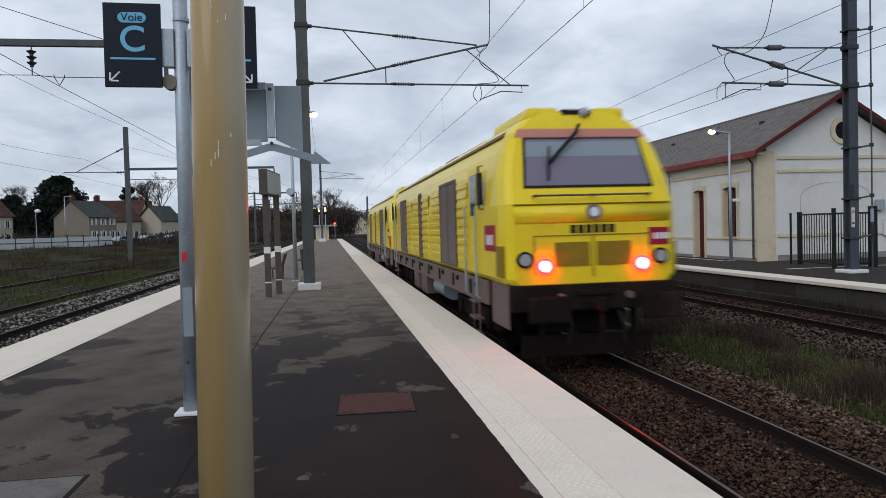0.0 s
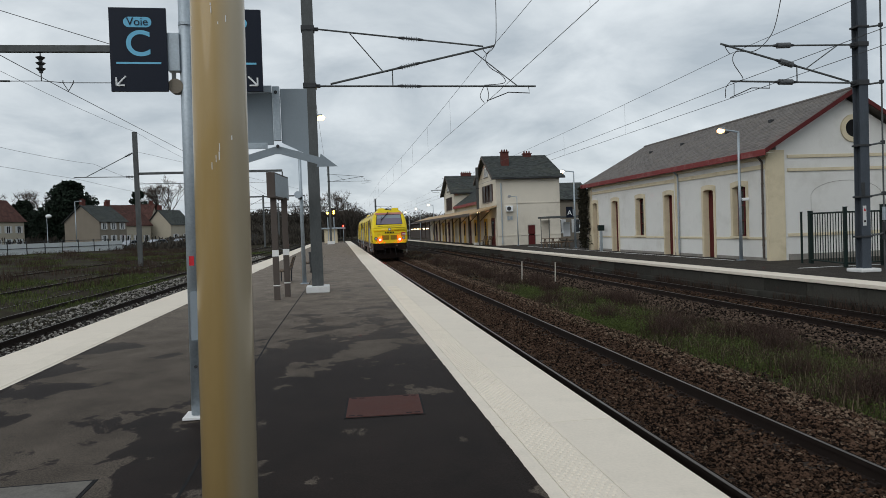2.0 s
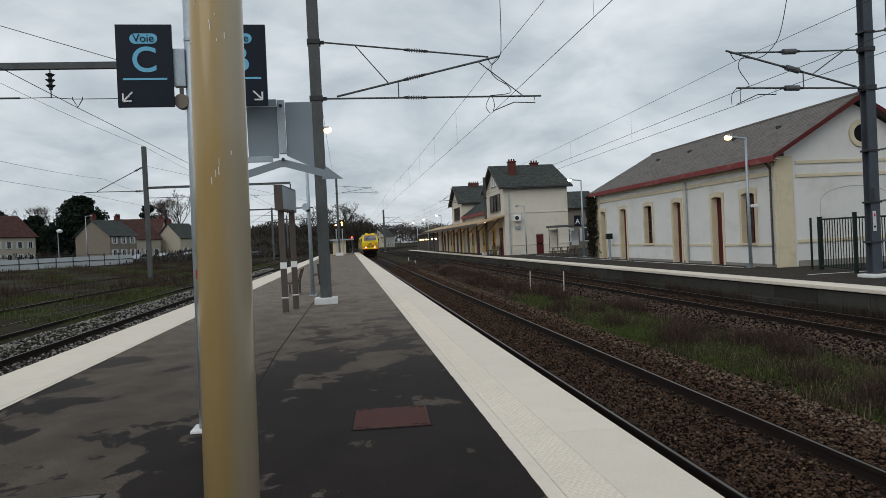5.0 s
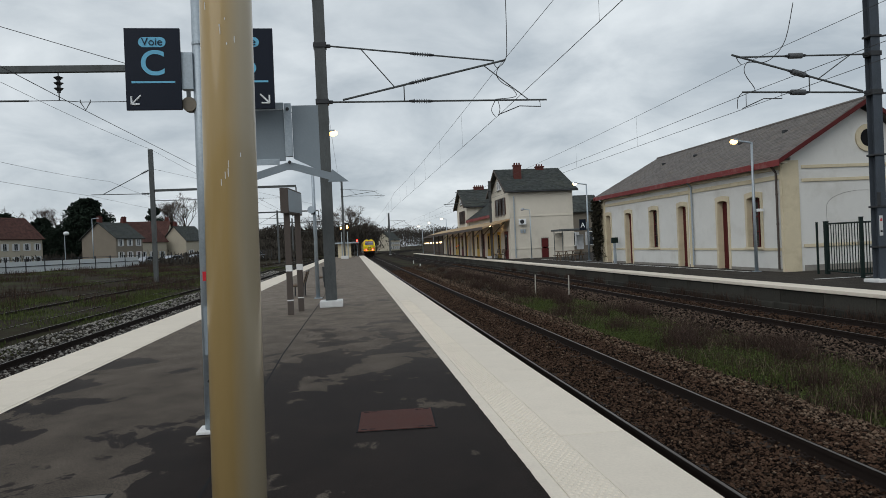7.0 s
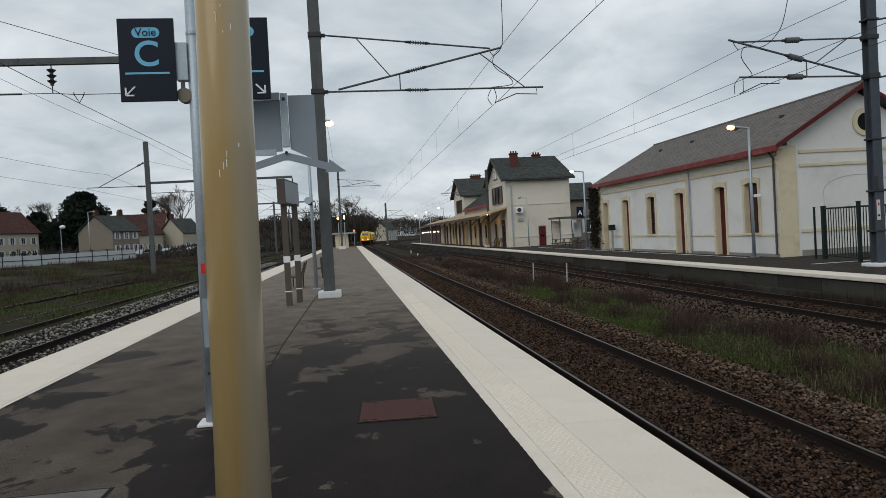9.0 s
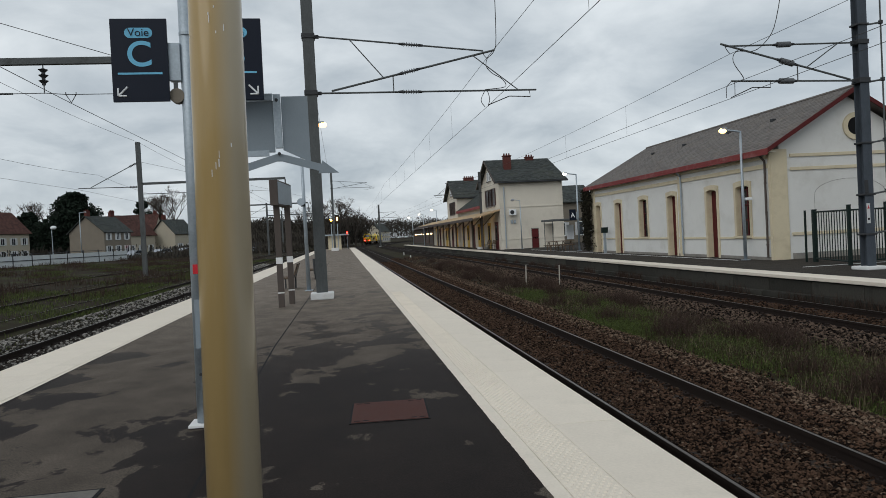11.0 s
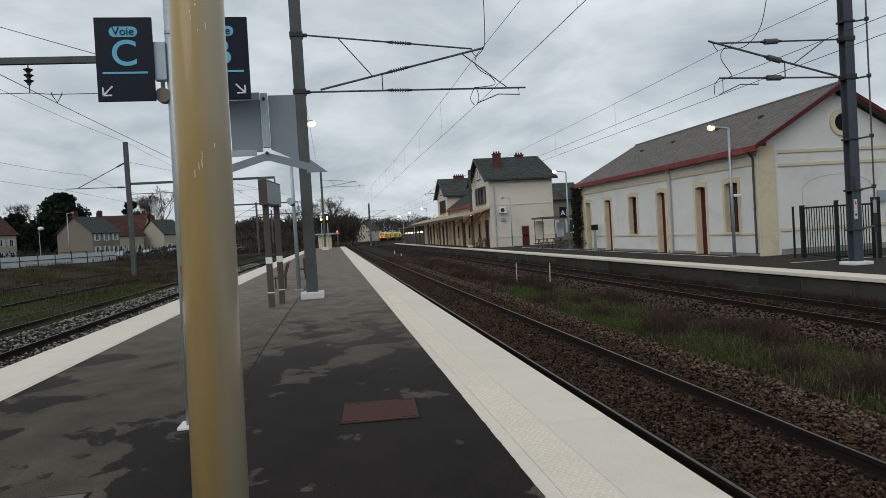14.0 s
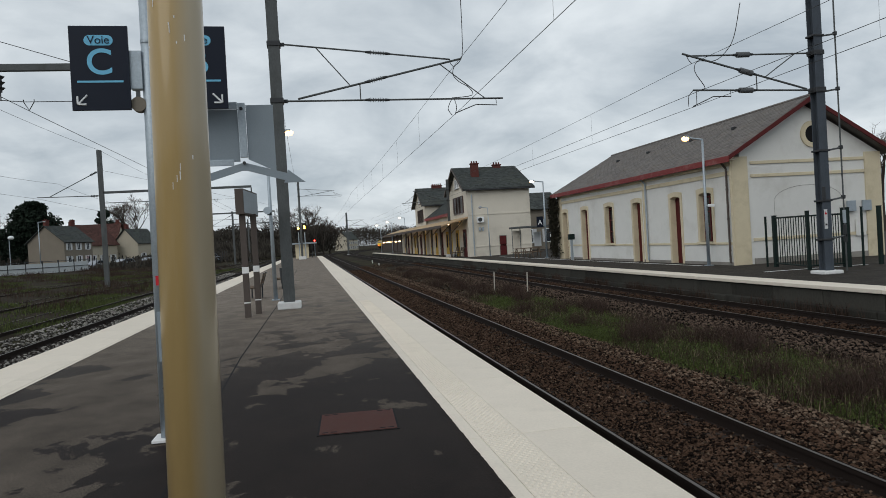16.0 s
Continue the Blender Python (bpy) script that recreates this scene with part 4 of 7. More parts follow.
def build_shed():
    S = SHED
    x0, x1, y0, y1, ev, rg = S["x0"], S["x1"], S["y0"], S["y1"], S["eave"], S["ridge"]
    t = thing("goods_shed", "white rendered goods shed with cream trim and slate roof", "building", kind="")
    doors = [(30.1, 31.0), (34.1, 35.0), (41.25, 42.2), (44.75, 45.55)]
    wins = [(27.5, 28.5), (37.55, 38.55)]
    cuts = [(a, b, 0.0, 3.15) for a, b in doors] + [(a, b, 1.0, 3.15) for a, b in wins]
    bm = bmesh.new()
    cut_wall(bm, cuts, y0, y1, 0.0, ev, lambda a, b, c, d: box(bm, x0, a, c, x0 + 0.4, b, d))
    bmesh.ops.remove_doubles(bm, verts=bm.verts[:], dist=0.0005)
    part("front_wall", bm, M["plaster_white"], t)
    xm = (x0 + x1) / 2
    bm = bmesh.new()
    prism(bm, [(x0 + 0.4, 0), (x1, 0), (x1, ev), (xm, rg - 0.15), (x0 + 0.4, ev + 0.3)], y0, y0 + 0.4)
    part("gable_wall", bm, M["plaster_white"], t)
    part("back_wall", B(box, x1 - 0.4, y0 + 0.4, 0, x1, y1, ev), M["plaster_white"], t)
    part("end_wall", B(box, x0 + 0.4, y1 - 0.4, 0, x1 - 0.4, y1, ev), M["plaster_white"], t)
    part("floor_slab", B(box, x0 + 0.4, y0 + 0.4, 0.0, x1 - 0.4, y1 - 0.4, 0.02), M["concrete"], t)
    # cream corner pilasters, bands, plinth
    for a, b in ((y0 - 0.05, y0 + 0.06), (y1 - 0.7, y1 + 0.03), (33.45, 33.75)):
        part("pilaster", B(box, x0 - 0.06, a, 0.0, x0 - 0.002, b, ev - 0.02, 0.01), M["plaster_cream"], t)
    part("pilaster", B(box, x0 + 0.0, y0 - 0.06, 0.0, x0 + 0.72, y0 - 0.002, ev, 0.01), M["plaster_cream"], t)
    part("pilaster", B(box, x1 - 0.75, y0 - 0.06, 0.0, x1 + 0.03, y0 - 0.002, ev, 0.01), M["plaster_cream"], t)
    for a, b in ((y0 + 0.07, 33.44), (33.76, y1 - 0.71)):
        part("cornice", B(box, x0 - 0.05, a, 3.72, x0 - 0.002, b, 3.9, 0.012), M["plaster_cream"], t)
        part("cornice", B(box, x0 - 0.08, a, 4.1, x0 - 0.002, b, 4.22, 0.012), M["plaster_cream"], t)
    for z, h in ((4.12, 0.13), (3.58, 0.13), (0.95, 0.13)):
        part("band", B(box, x0 + 0.86, y0 - 0.05, z, x1 - 0.76, y0 - 0.002, z + h, 0.01), M["plaster_cream"], t)
    edges = sorted([y0 + 0.07] + [v for d in doors for v in (d[0] - 0.17, d[1] + 0.17)] + [y1 - 0.71])
    for a, b in zip(edges[::2], edges[1::2]):
        if b - a > 0.3:
            part("plinth", B(box, x0 - 0.035, a, 0.0, x0 - 0.002, b, 0.13, 0.01), M["stone_base"], t)
            part("band", B(box, x0 - 0.04, a, 0.86, x0 - 0.002, b, 0.96, 0.008), M["plaster_cream"], t)
    part("plinth", B(box, x0 + 0.86, y0 - 0.04, 0.0, x1 - 0.76, y0 - 0.002, 0.24, 0.01), M["stone_base"], t)
    # openings: cream surrounds, dark red doors and windows
    for (a, b), z in [(d, 0.0) for d in doors] + [(w, 1.0) for w in wins]:
        d = part("door" if z == 0 else "window", B(box, x0 + 0.26, a, z, x0 + 0.30, b, 3.15), M["red_paint"] if z == 0 else M["glass"], t, "dark red plank door" if z == 0 else "tall dark window")
        for q0, q1 in ((a - 0.16, a), (b, b + 0.16)):
            part("jamb", B(box, x0 - 0.045, q0, z, x0 - 0.002, q1, 3.2, 0.01), M["plaster_cream"], d)
            part("reveal", B(box, x0 - 0.004, q1 - 0.002 if q1 == a else q0 - 0.012, z + 0.004, x0 + 0.25, q1 + 0.012 if q1 == a else q0 + 0.002, 3.1), M["plaster_cream"], d)
        bm = bmesh.new()
        prism(bm, [(a - 0.16, 3.2)] + [(a - 0.16 + (b - a + 0.32) * i / 8, 3.30 + 0.07 * (1 - (i / 4 - 1) ** 2)) for i in range(9)] + [(b + 0.16, 3.2)] + [(b - (b - a) * i / 6, 3.07 + 0.08 * (1 - (i / 3 - 1) ** 2)) for i in range(7)], x0 - 0.05, x0 - 0.002, "x")
        part("arch_stone", bm, M["plaster_cream"], d)
        bm = bmesh.new()
        prism(bm, [(a, 3.17), (b, 3.17)] + [(b - (b - a) * i / 6, 3.07 + 0.08 * (1 - (i / 3 - 1) ** 2)) for i in range(7)], x0 - 0.001, x0 + 0.26, "x")
        part("arch_soffit", bm, M["plaster_cream"], d)
        if z == 0:
            for k in range(5):
                w = (b - a) / 5
                part("plank", B(box, x0 + 0.245, a + k * w + 0.006, 0.01, x0 + 0.259, a + (k + 1) * w - 0.006, 3.12, 0.003), M["red_paint"], d)
        else:
            part("sill", B(box, x0 - 0.1, a - 0.18, 0.9, x0 + 0.25, b + 0.18, 1.0, 0.012), M["plaster_cream"], d)
            bm = bmesh.new()
            for q in (a, (a + b) / 2 - 0.03, b - 0.06):
                box(bm, x0 + 0.2, q, 1.0, x0 + 0.255, q + 0.06, 3.1)
            for zz in (1.0, 1.65, 2.3, 2.95):
                box(bm, x0 + 0.205, a, zz, x0 + 0.25, b, zz + 0.05)
            part("casement", bm, M["red_paint"], d, "dark red wooden casement")
    # gable roundel and the trace of a walled-up arch
    o = part("round_window", B(rod, (xm + 0.33, y0 - 0.03, 5.28), (xm + 0.33, y0 + 0.05, 5.28), 0.36, seg=32), M["black"], t, "dark round window")
    bm = bmesh.new()
    ring = [(xm + 0.33 + r * math.cos(i * math.pi / 16), 5.28 + r * math.sin(i * math.pi / 16)) for r in (0.56, 0.36) for i in range(32)]
    vs = [[bm.verts.new((p[0], y, p[1])) for p in ring] for y in (y0 - 0.07, y0 - 0.002)]
    for i in range(32):
        j = (i + 1) % 32
        bm.faces.new((vs[0][i], vs[0][j], vs[0][32 + j], vs[0][32 + i]))
        bm.faces.new((vs[0][i], vs[1][i], vs[1][j], vs[0][j]))
        bm.faces.new((vs[0][32 + i], vs[0][32 + j], vs[1][32 + j], vs[1][32 + i]))
    part("stone_ring", bm, M["plaster_cream"], o)
    bm = bmesh.new()
    chain(bm, [(xm + 1.6 * math.cos(a), y0 - 0.004, 2.55 + 0.62 * math.sin(a)) for a in np.linspace(0.12, 3.02, 14)], 0.008, 5)
    rod(bm, (xm - 1.6, y0 - 0.004, 0.9), (xm - 1.6, y0 - 0.004, 2.6), 0.006, seg=5)
    part("arch_trace", bm, M["concrete"], t, "trace of a walled-up arch")
    for xx in (22.35, 23.1):
        part("notice_box", B(box, xx, y0 - 0.16, 1.95, xx + 0.4, y0 - 0.06, 2.4, 0.01), M["galv"], t)
    part("notice_box", B(box, 22.75, y0 - 0.12, 0.9, 23.2, y0 - 0.06, 1.6, 0.01), M["plaster_white"], t)
    # roof: slate courses on two slopes, hipped at the far end
    ov = 0.38
    k = (rg - ev) / (xm - x0)
    hip = y1 - 1.5
    ez = ev + 0.12 - ov * k
    bm = bmesh.new()
    prism(bm, [(x0 - ov, ez), (xm, rg + 0.02), (x1 + ov, ez), (x1 + ov, ez + 0.12), (xm, rg + 0.16), (x0 - ov, ez + 0.12)], y0 - 0.45, hip)
    roof = part("roof", bm, M["slate"], t, "weathered brown slate roof")
    bm = bmesh.new()
    v = [bm.verts.new(p) for p in ((x0 - ov, hip, ez + 0.12), (xm, hip, rg + 0.16), (x1 + ov, hip, ez + 0.12), (x0 - ov, y1 + ov, ez + 0.12), (x1 + ov, y1 + ov, ez + 0.12))]
    for f in ((0, 1, 3), (1, 2, 4), (1, 4, 3), (0, 3, 4, 2)):
        bm.faces.new([v[i] for i in f])
    part("hip", bm, M["slate"], roof)
    verts, faces = [], []
    rng = random.Random(4)
    rows, L = 26, math.hypot(xm - x0 + ov, rg + 0.04 - ez)
    dx, dz = (xm - x0 + ov) / L, (rg + 0.04 - ez) / L
    for r in range(rows):
        u0, u1 = L * r / rows, L * (r + 1.35) / rows
        u1 = min(u1, L)
        yy = y0 - 0.45 + (0.14 if r % 2 else 0)
        end = hip + (y1 + ov - hip) * (1 - r / rows)
        while yy < end - 0.1:
            yn = min(yy + 0.28, end)
            lift = 0.010 + rng.random() * 0.008
            q = len(verts)
            for u, h in ((u0, lift), (u1, 0.004)):
                for y in (yy + 0.006, yn - 0.006):
                    verts.append((x0 - ov + dx * u - dz * h, y, ez + 0.12 + dz * u + dx * h))
            verts += [(verts[q][0], verts[q][1], verts[q][2] - 0.010), (verts[q + 1][0], verts[q + 1][1], verts[q + 1][2] - 0.010)]
            faces += [(q, q + 1, q + 3, q + 2), (q + 4, q + 5, q + 1, q)]
            yy = yn
    sl = tagged(raw("slate_cover", verts, faces, M["slate"]), "overlapping brown slates", kind="stuff")
    sl.parent = roof
    part("ridge_cap", B(rod, (xm, y0 - 0.45, rg + 0.17), (xm, hip, rg + 0.17), 0.07, seg=8), M["slate"], roof)
    part("fascia", B(box, x0 - ov - 0.05, y0 - 0.5, ez - 0.12, x0 - ov + 0.0, y1 + ov, ez + 0.13, 0.01), M["fascia_red"], roof, "weathered red fascia board")
    part("soffit", B(box, x0 - ov, y0 - 0.44, ez - 0.02, x0 - 0.0, y1 + ov - 0.02, ez + 0.0), M["plaster_station"], roof)
    for s, xe in ((-1, x0 - ov), (1, x1 + ov)):
        bm = bmesh.new()
        prism(bm, [(xe, ez - 0.04), (xm, rg - 0.06), (xm, rg + 0.13), (xe, ez + 0.15)], y0 - 0.5, y0 - 0.44)
        part("barge_board", bm, M["red_paint"], roof, "dark red barge board")
    for yy in (28.8, 32.4, 37.0, 41.0):
        p = 0.62
        part("roof_vent", B(box, x0 + (xm - x0) * p - 0.1, yy, ev + (rg - ev) * p + 0.15, x0 + (xm - x0) * p + 0.08, yy + 0.2, ev + (rg - ev) * p + 0.29, 0.02), M["dark_steel"], roof)
    for yy in (26.22, 33.35):
        bm = bmesh.new()
        rod(bm, (x0 - 0.09, yy, 0.1), (x0 - 0.09, yy, 4.0), 0.045, seg=10)
        rod(bm, (x0 - 0.09, yy, 4.0), (x0 - 0.3, yy, 4.25), 0.045, seg=10)
        for z in (0.6, 1.9, 3.1):
            rod(bm, (x0 - 0.09, yy, z), (x0 - 0.09, yy, z + 0.06), 0.055, seg=10)
        part("downpipe", bm, M["galv"] if yy > 30 else M["brown_post"], t)
    # climbing plant at the far corner
    iv = leaf_cloud(M["ivy"], 3000, lambda r: (x0 - 0.15 - 0.25 * r.random(), y1 + 0.3 + r.gauss(0, 0.35), 0.1 + 4.2 * r.random() ** 0.8), 0.10, 31)
    iv.name = "climbing_plant"
    tagged(iv, "dry dark climbing plant at the shed corner", "plant", kind="stuff")


def leaf_cloud(material, count, where, size, seed):
    """Many small folded leaves at places drawn from where(rng)."""
    r = random.Random(seed)
    verts, faces = [], []
    for _ in range(count):
        c = Vector(where(r))
        a = Vector((r.gauss(0, 1), r.gauss(0, 1), r.gauss(0, 1))).normalized()
        b = a.orthogonal().normalized()
        s = size * (0.5 + r.random())
        q = len(verts)
        n = a.cross(b) * s * 0.3
        verts += [tuple(c - a * s), tuple(c + b * s * 0.55 + n), tuple(c + a * s), tuple(c - b * s * 0.55 + n)]
        faces += [(q, q + 1, q + 2), (q, q + 2, q + 3)]
    return raw("leaves", verts, faces, material)


def window_unit(parent, face, a, b, z0, z1, at, depth=0.06, shut=True, frame_mat="sign_white", shut_mat="shutter"):
    """A glazed window with frame and sill on a wall facing -y ('y') or -x ('x')."""
    def bx(bm, u0, d0, v0, u1, d1, v1):
        return box(bm, u0, at + d0, v0, u1, at + d1, v1) if face == "y" else box(bm, at + d0, u0, v0, at + d1, u1, v1)
    w = part("window", bx(bmesh.new(), a, -0.012, z0, b, -0.003, z1), M["glass"], parent)
    bm = bmesh.new()
    f = 0.07
    bx(bm, a - f, -0.05, z0 - f, a, -0.003, z1 + f); bx(bm, b, -0.05, z0 - f, b + f, -0.003, z1 + f)
    bx(bm, a, -0.05, z1, b, -0.003, z1 + f); bx(bm, a, -0.05, z0 - f, b, -0.003, z0)
    bx(bm, (a + b) / 2 - 0.03, -0.04, z0, (a + b) / 2 + 0.03, -0.013, z1)
    part("frame", bm, M[frame_mat], w)
    part("sill", bx(bmesh.new(), a - 0.12, -0.12, z0 - 0.16, b + 0.12, -0.003, z0 - f - 0.001), M["stone_base"], w)
    if shut:
        h = (b - a) / 2
        for q0, q1 in ((a - f - h, a - f - 0.01), (b + f + 0.01, b + f + h)):
            part("shutter", bx(bmesh.new(), q0, -0.05, z0 - 0.04, q1, -0.004, z1 + 0.04), M[shut_mat], w)
    return w


def chimney(parent, x, y, z0, z1, w=0.5, d=0.45, pots=3):
    c = part("chimney", B(box, x - w / 2, y - d / 2, z0, x + w / 2, y + d / 2, z1, 0.01), M["brick"], parent, "red brick chimney")
    part("chimney_cap", B(box, x - w / 2 - 0.06, y - d / 2 - 0.06, z1, x + w / 2 + 0.06, y + d / 2 + 0.06, z1 + 0.1, 0.01), M["brick"], c)
    for i in range(pots):
        part("chimney_pot", B(rod, (x - w / 2 + (i + 0.5) * w / pots, y, z1 + 0.1), (x - w / 2 + (i + 0.5) * w / pots, y, z1 + 0.32), 0.09, 0.07, 10), M["brick"], c)


def slate_roof(parent, pts, name="roof_slope", material="slate_dark", thick=0.12, courses=30):
    """A sloping slab from eave a, b to ridge c, d, with courses of slates standing proud."""
    a, b, c, d = [Vector(p) for p in pts]
    n = (b - a).cross(d - a).normalized()
    if n.z < 0:
        n = -n
    bm = bmesh.new()
    lo, hi = [bm.verts.new(p) for p in (a, b, c, d)], [bm.verts.new(p + n * thick) for p in (a, b, c, d)]
    bm.faces.new(lo); bm.faces.new(hi[::-1])
    for i in range(4):
        j = (i + 1) % 4
        bm.faces.new((lo[i], hi[i], hi[j], lo[j]))
    bmesh.ops.recalc_face_normals(bm, faces=bm.faces[:])
    r = part(name, bm, M[material], parent)
    verts, faces = [], []
    rng = random.Random(8)
    for k in range(courses):
        f0, f1 = k / courses, min(1, (k + 1.3) / courses)
        e0, e1 = a.lerp(d, f0), b.lerp(c, f0)
        g0, g1 = a.lerp(d, f1), b.lerp(c, f1)
        m = max(1, int((e1 - e0).length / 0.27))
        for i in range(m):
            h = thick + 0.012 + 0.010 * rng.random()
            q = len(verts)
            verts += [tuple(e0.lerp(e1, i / m) + n * h), tuple(e0.lerp(e1, (i + 0.97) / m) + n * h), tuple(g0.lerp(g1, (i + 0.97) / m) + n * (thick + 0.004)), tuple(g0.lerp(g1, i / m) + n * (thick + 0.004))]
            faces.append((q, q + 1, q + 2, q + 3))
    s = tagged(raw("slate_cover", verts, faces, M[material]), kind="stuff")
    s.parent = r
    return r


def station_pavilion(t, y0, y1, x0=15.1, x1=21.4, ev=6.65, rg=8.95):
    ym = (y0 + y1) / 2
    part("pavilion_wall", B(prism, [(y0, 0), (y1, 0), (y1, ev), (ym, rg - 0.1), (y0, ev)], x0, x1, "x"), M["plaster_station"], t)
    o = 0.45
    k = (rg - ev) / (ym - y0)
    for s in (-1, 1):
        ye = y0 - o if s < 0 else y1 + o
        slate_roof(t, [(x0 - o, ye, ev - o * k), (x1 + o, ye, ev - o * k), (x1 + o - 0.5, ym, rg), (x0 - o, ym, rg)])
        part("barge_board", B(prism, [(ye, ev - o * k - 0.12), (ym, rg - 0.12), (ym, rg + 0.12), (ye, ev - o * k + 0.13)], x0 - o - 0.06, x0 - o - 0.005, "x"), M["brown_post"], t)
    part("gutter", B(rod, (x0 - o, y0 - o - 0.06, ev - o * k), (x1 + o, y0 - o - 0.06, ev - o * k), 0.07, seg=8), M["dark_steel"], t)
    for z in (0.9, 4.0, 6.15):
        part("band", B(box, x0 - 0.03, y0 - 0.05, z, x1, y0 - 0.003, z + 0.12, 0.01), M["plaster_station"], t)
    for i in range(3):
        a = y0 + 2.0 + i * 1.55
        window_unit(t, "x", a, a + 0.85, 4.4, 6.0, x0, shut=True, frame_mat="brown_post", shut_mat="brown_shutter")
    for i in range(2):
        window_unit(t, "x", ym - 0.9 + i * 1.0, ym - 0.2 + i * 1.0, 7.0, 7.8, x0, shut=False)


def build_station():
    t = thing("station_building", "beige rendered station with two slate-roofed pavilions", "building")
    station_pavilion(t, 66.0, 74.6)
    station_pavilion(t, 91.0, 99.6)
    chimney(t, 16.55, 68.2, 7.2, 9.15, 0.75, 0.5)
    chimney(t, 19.35, 70.1, 8.4, 9.15, 0.8, 0.5)
    chimney(t, 17.6, 95.3, 8.7, 9.3, 1.4, 0.5, 5)
    part("hall_wall", B(box, 15.4, 74.6, 0, 21.4, 91, 4.6), M["plaster_station"], t)
    slate_roof(t, [(15.0, 74.65, 4.55), (15.0, 90.95, 4.55), (18.4, 90.95, 6.9), (18.4, 74.65, 6.9)], "hall_roof", "slate_dark")
    slate_roof(t, [(21.8, 74.65, 4.55), (21.8, 90.95, 4.55), (18.4, 90.95, 6.9), (18.4, 74.65, 6.9)], "hall_roof", "slate_dark")
    part("hall_fascia", B(box, 14.92, 74.65, 4.35, 14.98, 90.95, 4.68), M["fascia_red"], t, "faded red fascia board")
    d = part("door", B(box, 18.15, 65.95, 0.0, 18.8, 65.99, 1.85, 0.01), M["red_paint"], t, "dark red door")
    part("door_frame", B(box, 18.1, 65.97, 0.0, 18.85, 65.995, 1.92), M["stone_base"], d)
    bm = bmesh.new()
    rod(bm, (15.55, 65.9, 0.1), (15.55, 65.9, 6.0), 0.06, seg=8)
    part("downpipe", bm, M["galv"], t)
    # two grey boxes of a heat pump on the end wall
    u = part("heat_pump", B(box, 15.95, 65.55, 3.25, 16.6, 65.99, 3.8, 0.03), M["sign_white"], t, "white wall-hung heat pump")
    part("fan_grille", B(rod, (16.2, 65.53, 3.53), (16.2, 65.56, 3.53), 0.2, seg=20), M["dark_steel"], u)
    for xx in (16.1, 16.4):
        part("meter_box", B(box, xx, 65.88, 2.45, xx + 0.2, 65.99, 2.8, 0.01), M["galv"], t)
    # canopy on the track side
    c = part("canopy_roof", B(prism, [(15.1, 3.75), (12.4, 3.05), (12.4, 3.17), (15.1, 3.9)], 66.0, 118.0), M["canopy"], t, "pale zinc platform canopy")
    part("valance", B(box, 12.34, 66.0, 2.92, 12.395, 118.0, 3.2), M["brown_post"], c)
    for i in range(10):
        yy = 67.5 + i * 5.4
        part("canopy_post", B(rod, (13.6, yy, 0), (13.6, yy, 3.3), 0.09, seg=8), M["brown_post"], c)
        part("canopy_brace", B(rod, (13.6, yy, 2.3), (14.9, yy, 3.6), 0.04, seg=6), M["brown_post"], c)
    part("canopy_wall", B(box, 15.3, 99.6, 0, 15.6, 118, 3.4), M["plaster_station"], t)
    for i in range(14):
        yy = 67.0 + i * 3.5
        z = 15.1 if not 74.6 < yy < 90.4 else 15.4
        if yy > 99:
            z = 15.3
        d = part("bay", B(box, z - 0.04, yy, 0.0, z - 0.003, yy + 1.5, 2.7), M["yellow_wall"] if i % 4 else M["red_paint"], t, "yellow painted station bay")
        part("glazing", B(box, z - 0.06, yy + 0.4, 0.9, z - 0.042, yy + 1.1, 2.4), M["glass"], d)
    bm = bmesh.new()
    for i in range(9):
        yy = 69.5 + i * 5.4
        box(bm, 14.0, yy, 3.3, 14.1, yy + 1.0, 3.35)
    part("canopy_light", bm, M["lamp_dim"], c, "warm fluorescent canopy lights")


def street_lamp(x, y, h, arm, lit, label, head="lamp_warm", r=0.055, z=0.0, group="platform lamps"):
    t = thing("street_lamp", label, "lamp", pose(x, y, z), group)
    part("pole", B(rod_smooth, (0, 0, 0), (0, 0, h), r, r * 0.6, 16), M["galv"], t)
    part("arm", B(rod, (0, 0, h - 0.02), (arm * 0.85, 0, h + 0.08), r * 0.55, seg=10), M["galv"], t)
    s = 1 if arm > 0 else -1
    hd = part("lamp_head", B(box, min(arm * 0.75, arm), -0.11, h + 0.06, max(arm * 0.75, arm), 0.11, h + 0.16, 0.03), M["galv"], t)
    part("lamp_bowl", B(ball, (arm * 0.92, 0, h + 0.04), 0.15, squash=(1.1, 0.9, 0.75)), M[head] if lit else M["lens"], hd, "glowing lamp bowl" if lit else "")
    part("base_plate", B(box, -0.14, -0.14, 0, 0.14, 0.14, 0.03, 0.006), M["galv"], t)
    return t


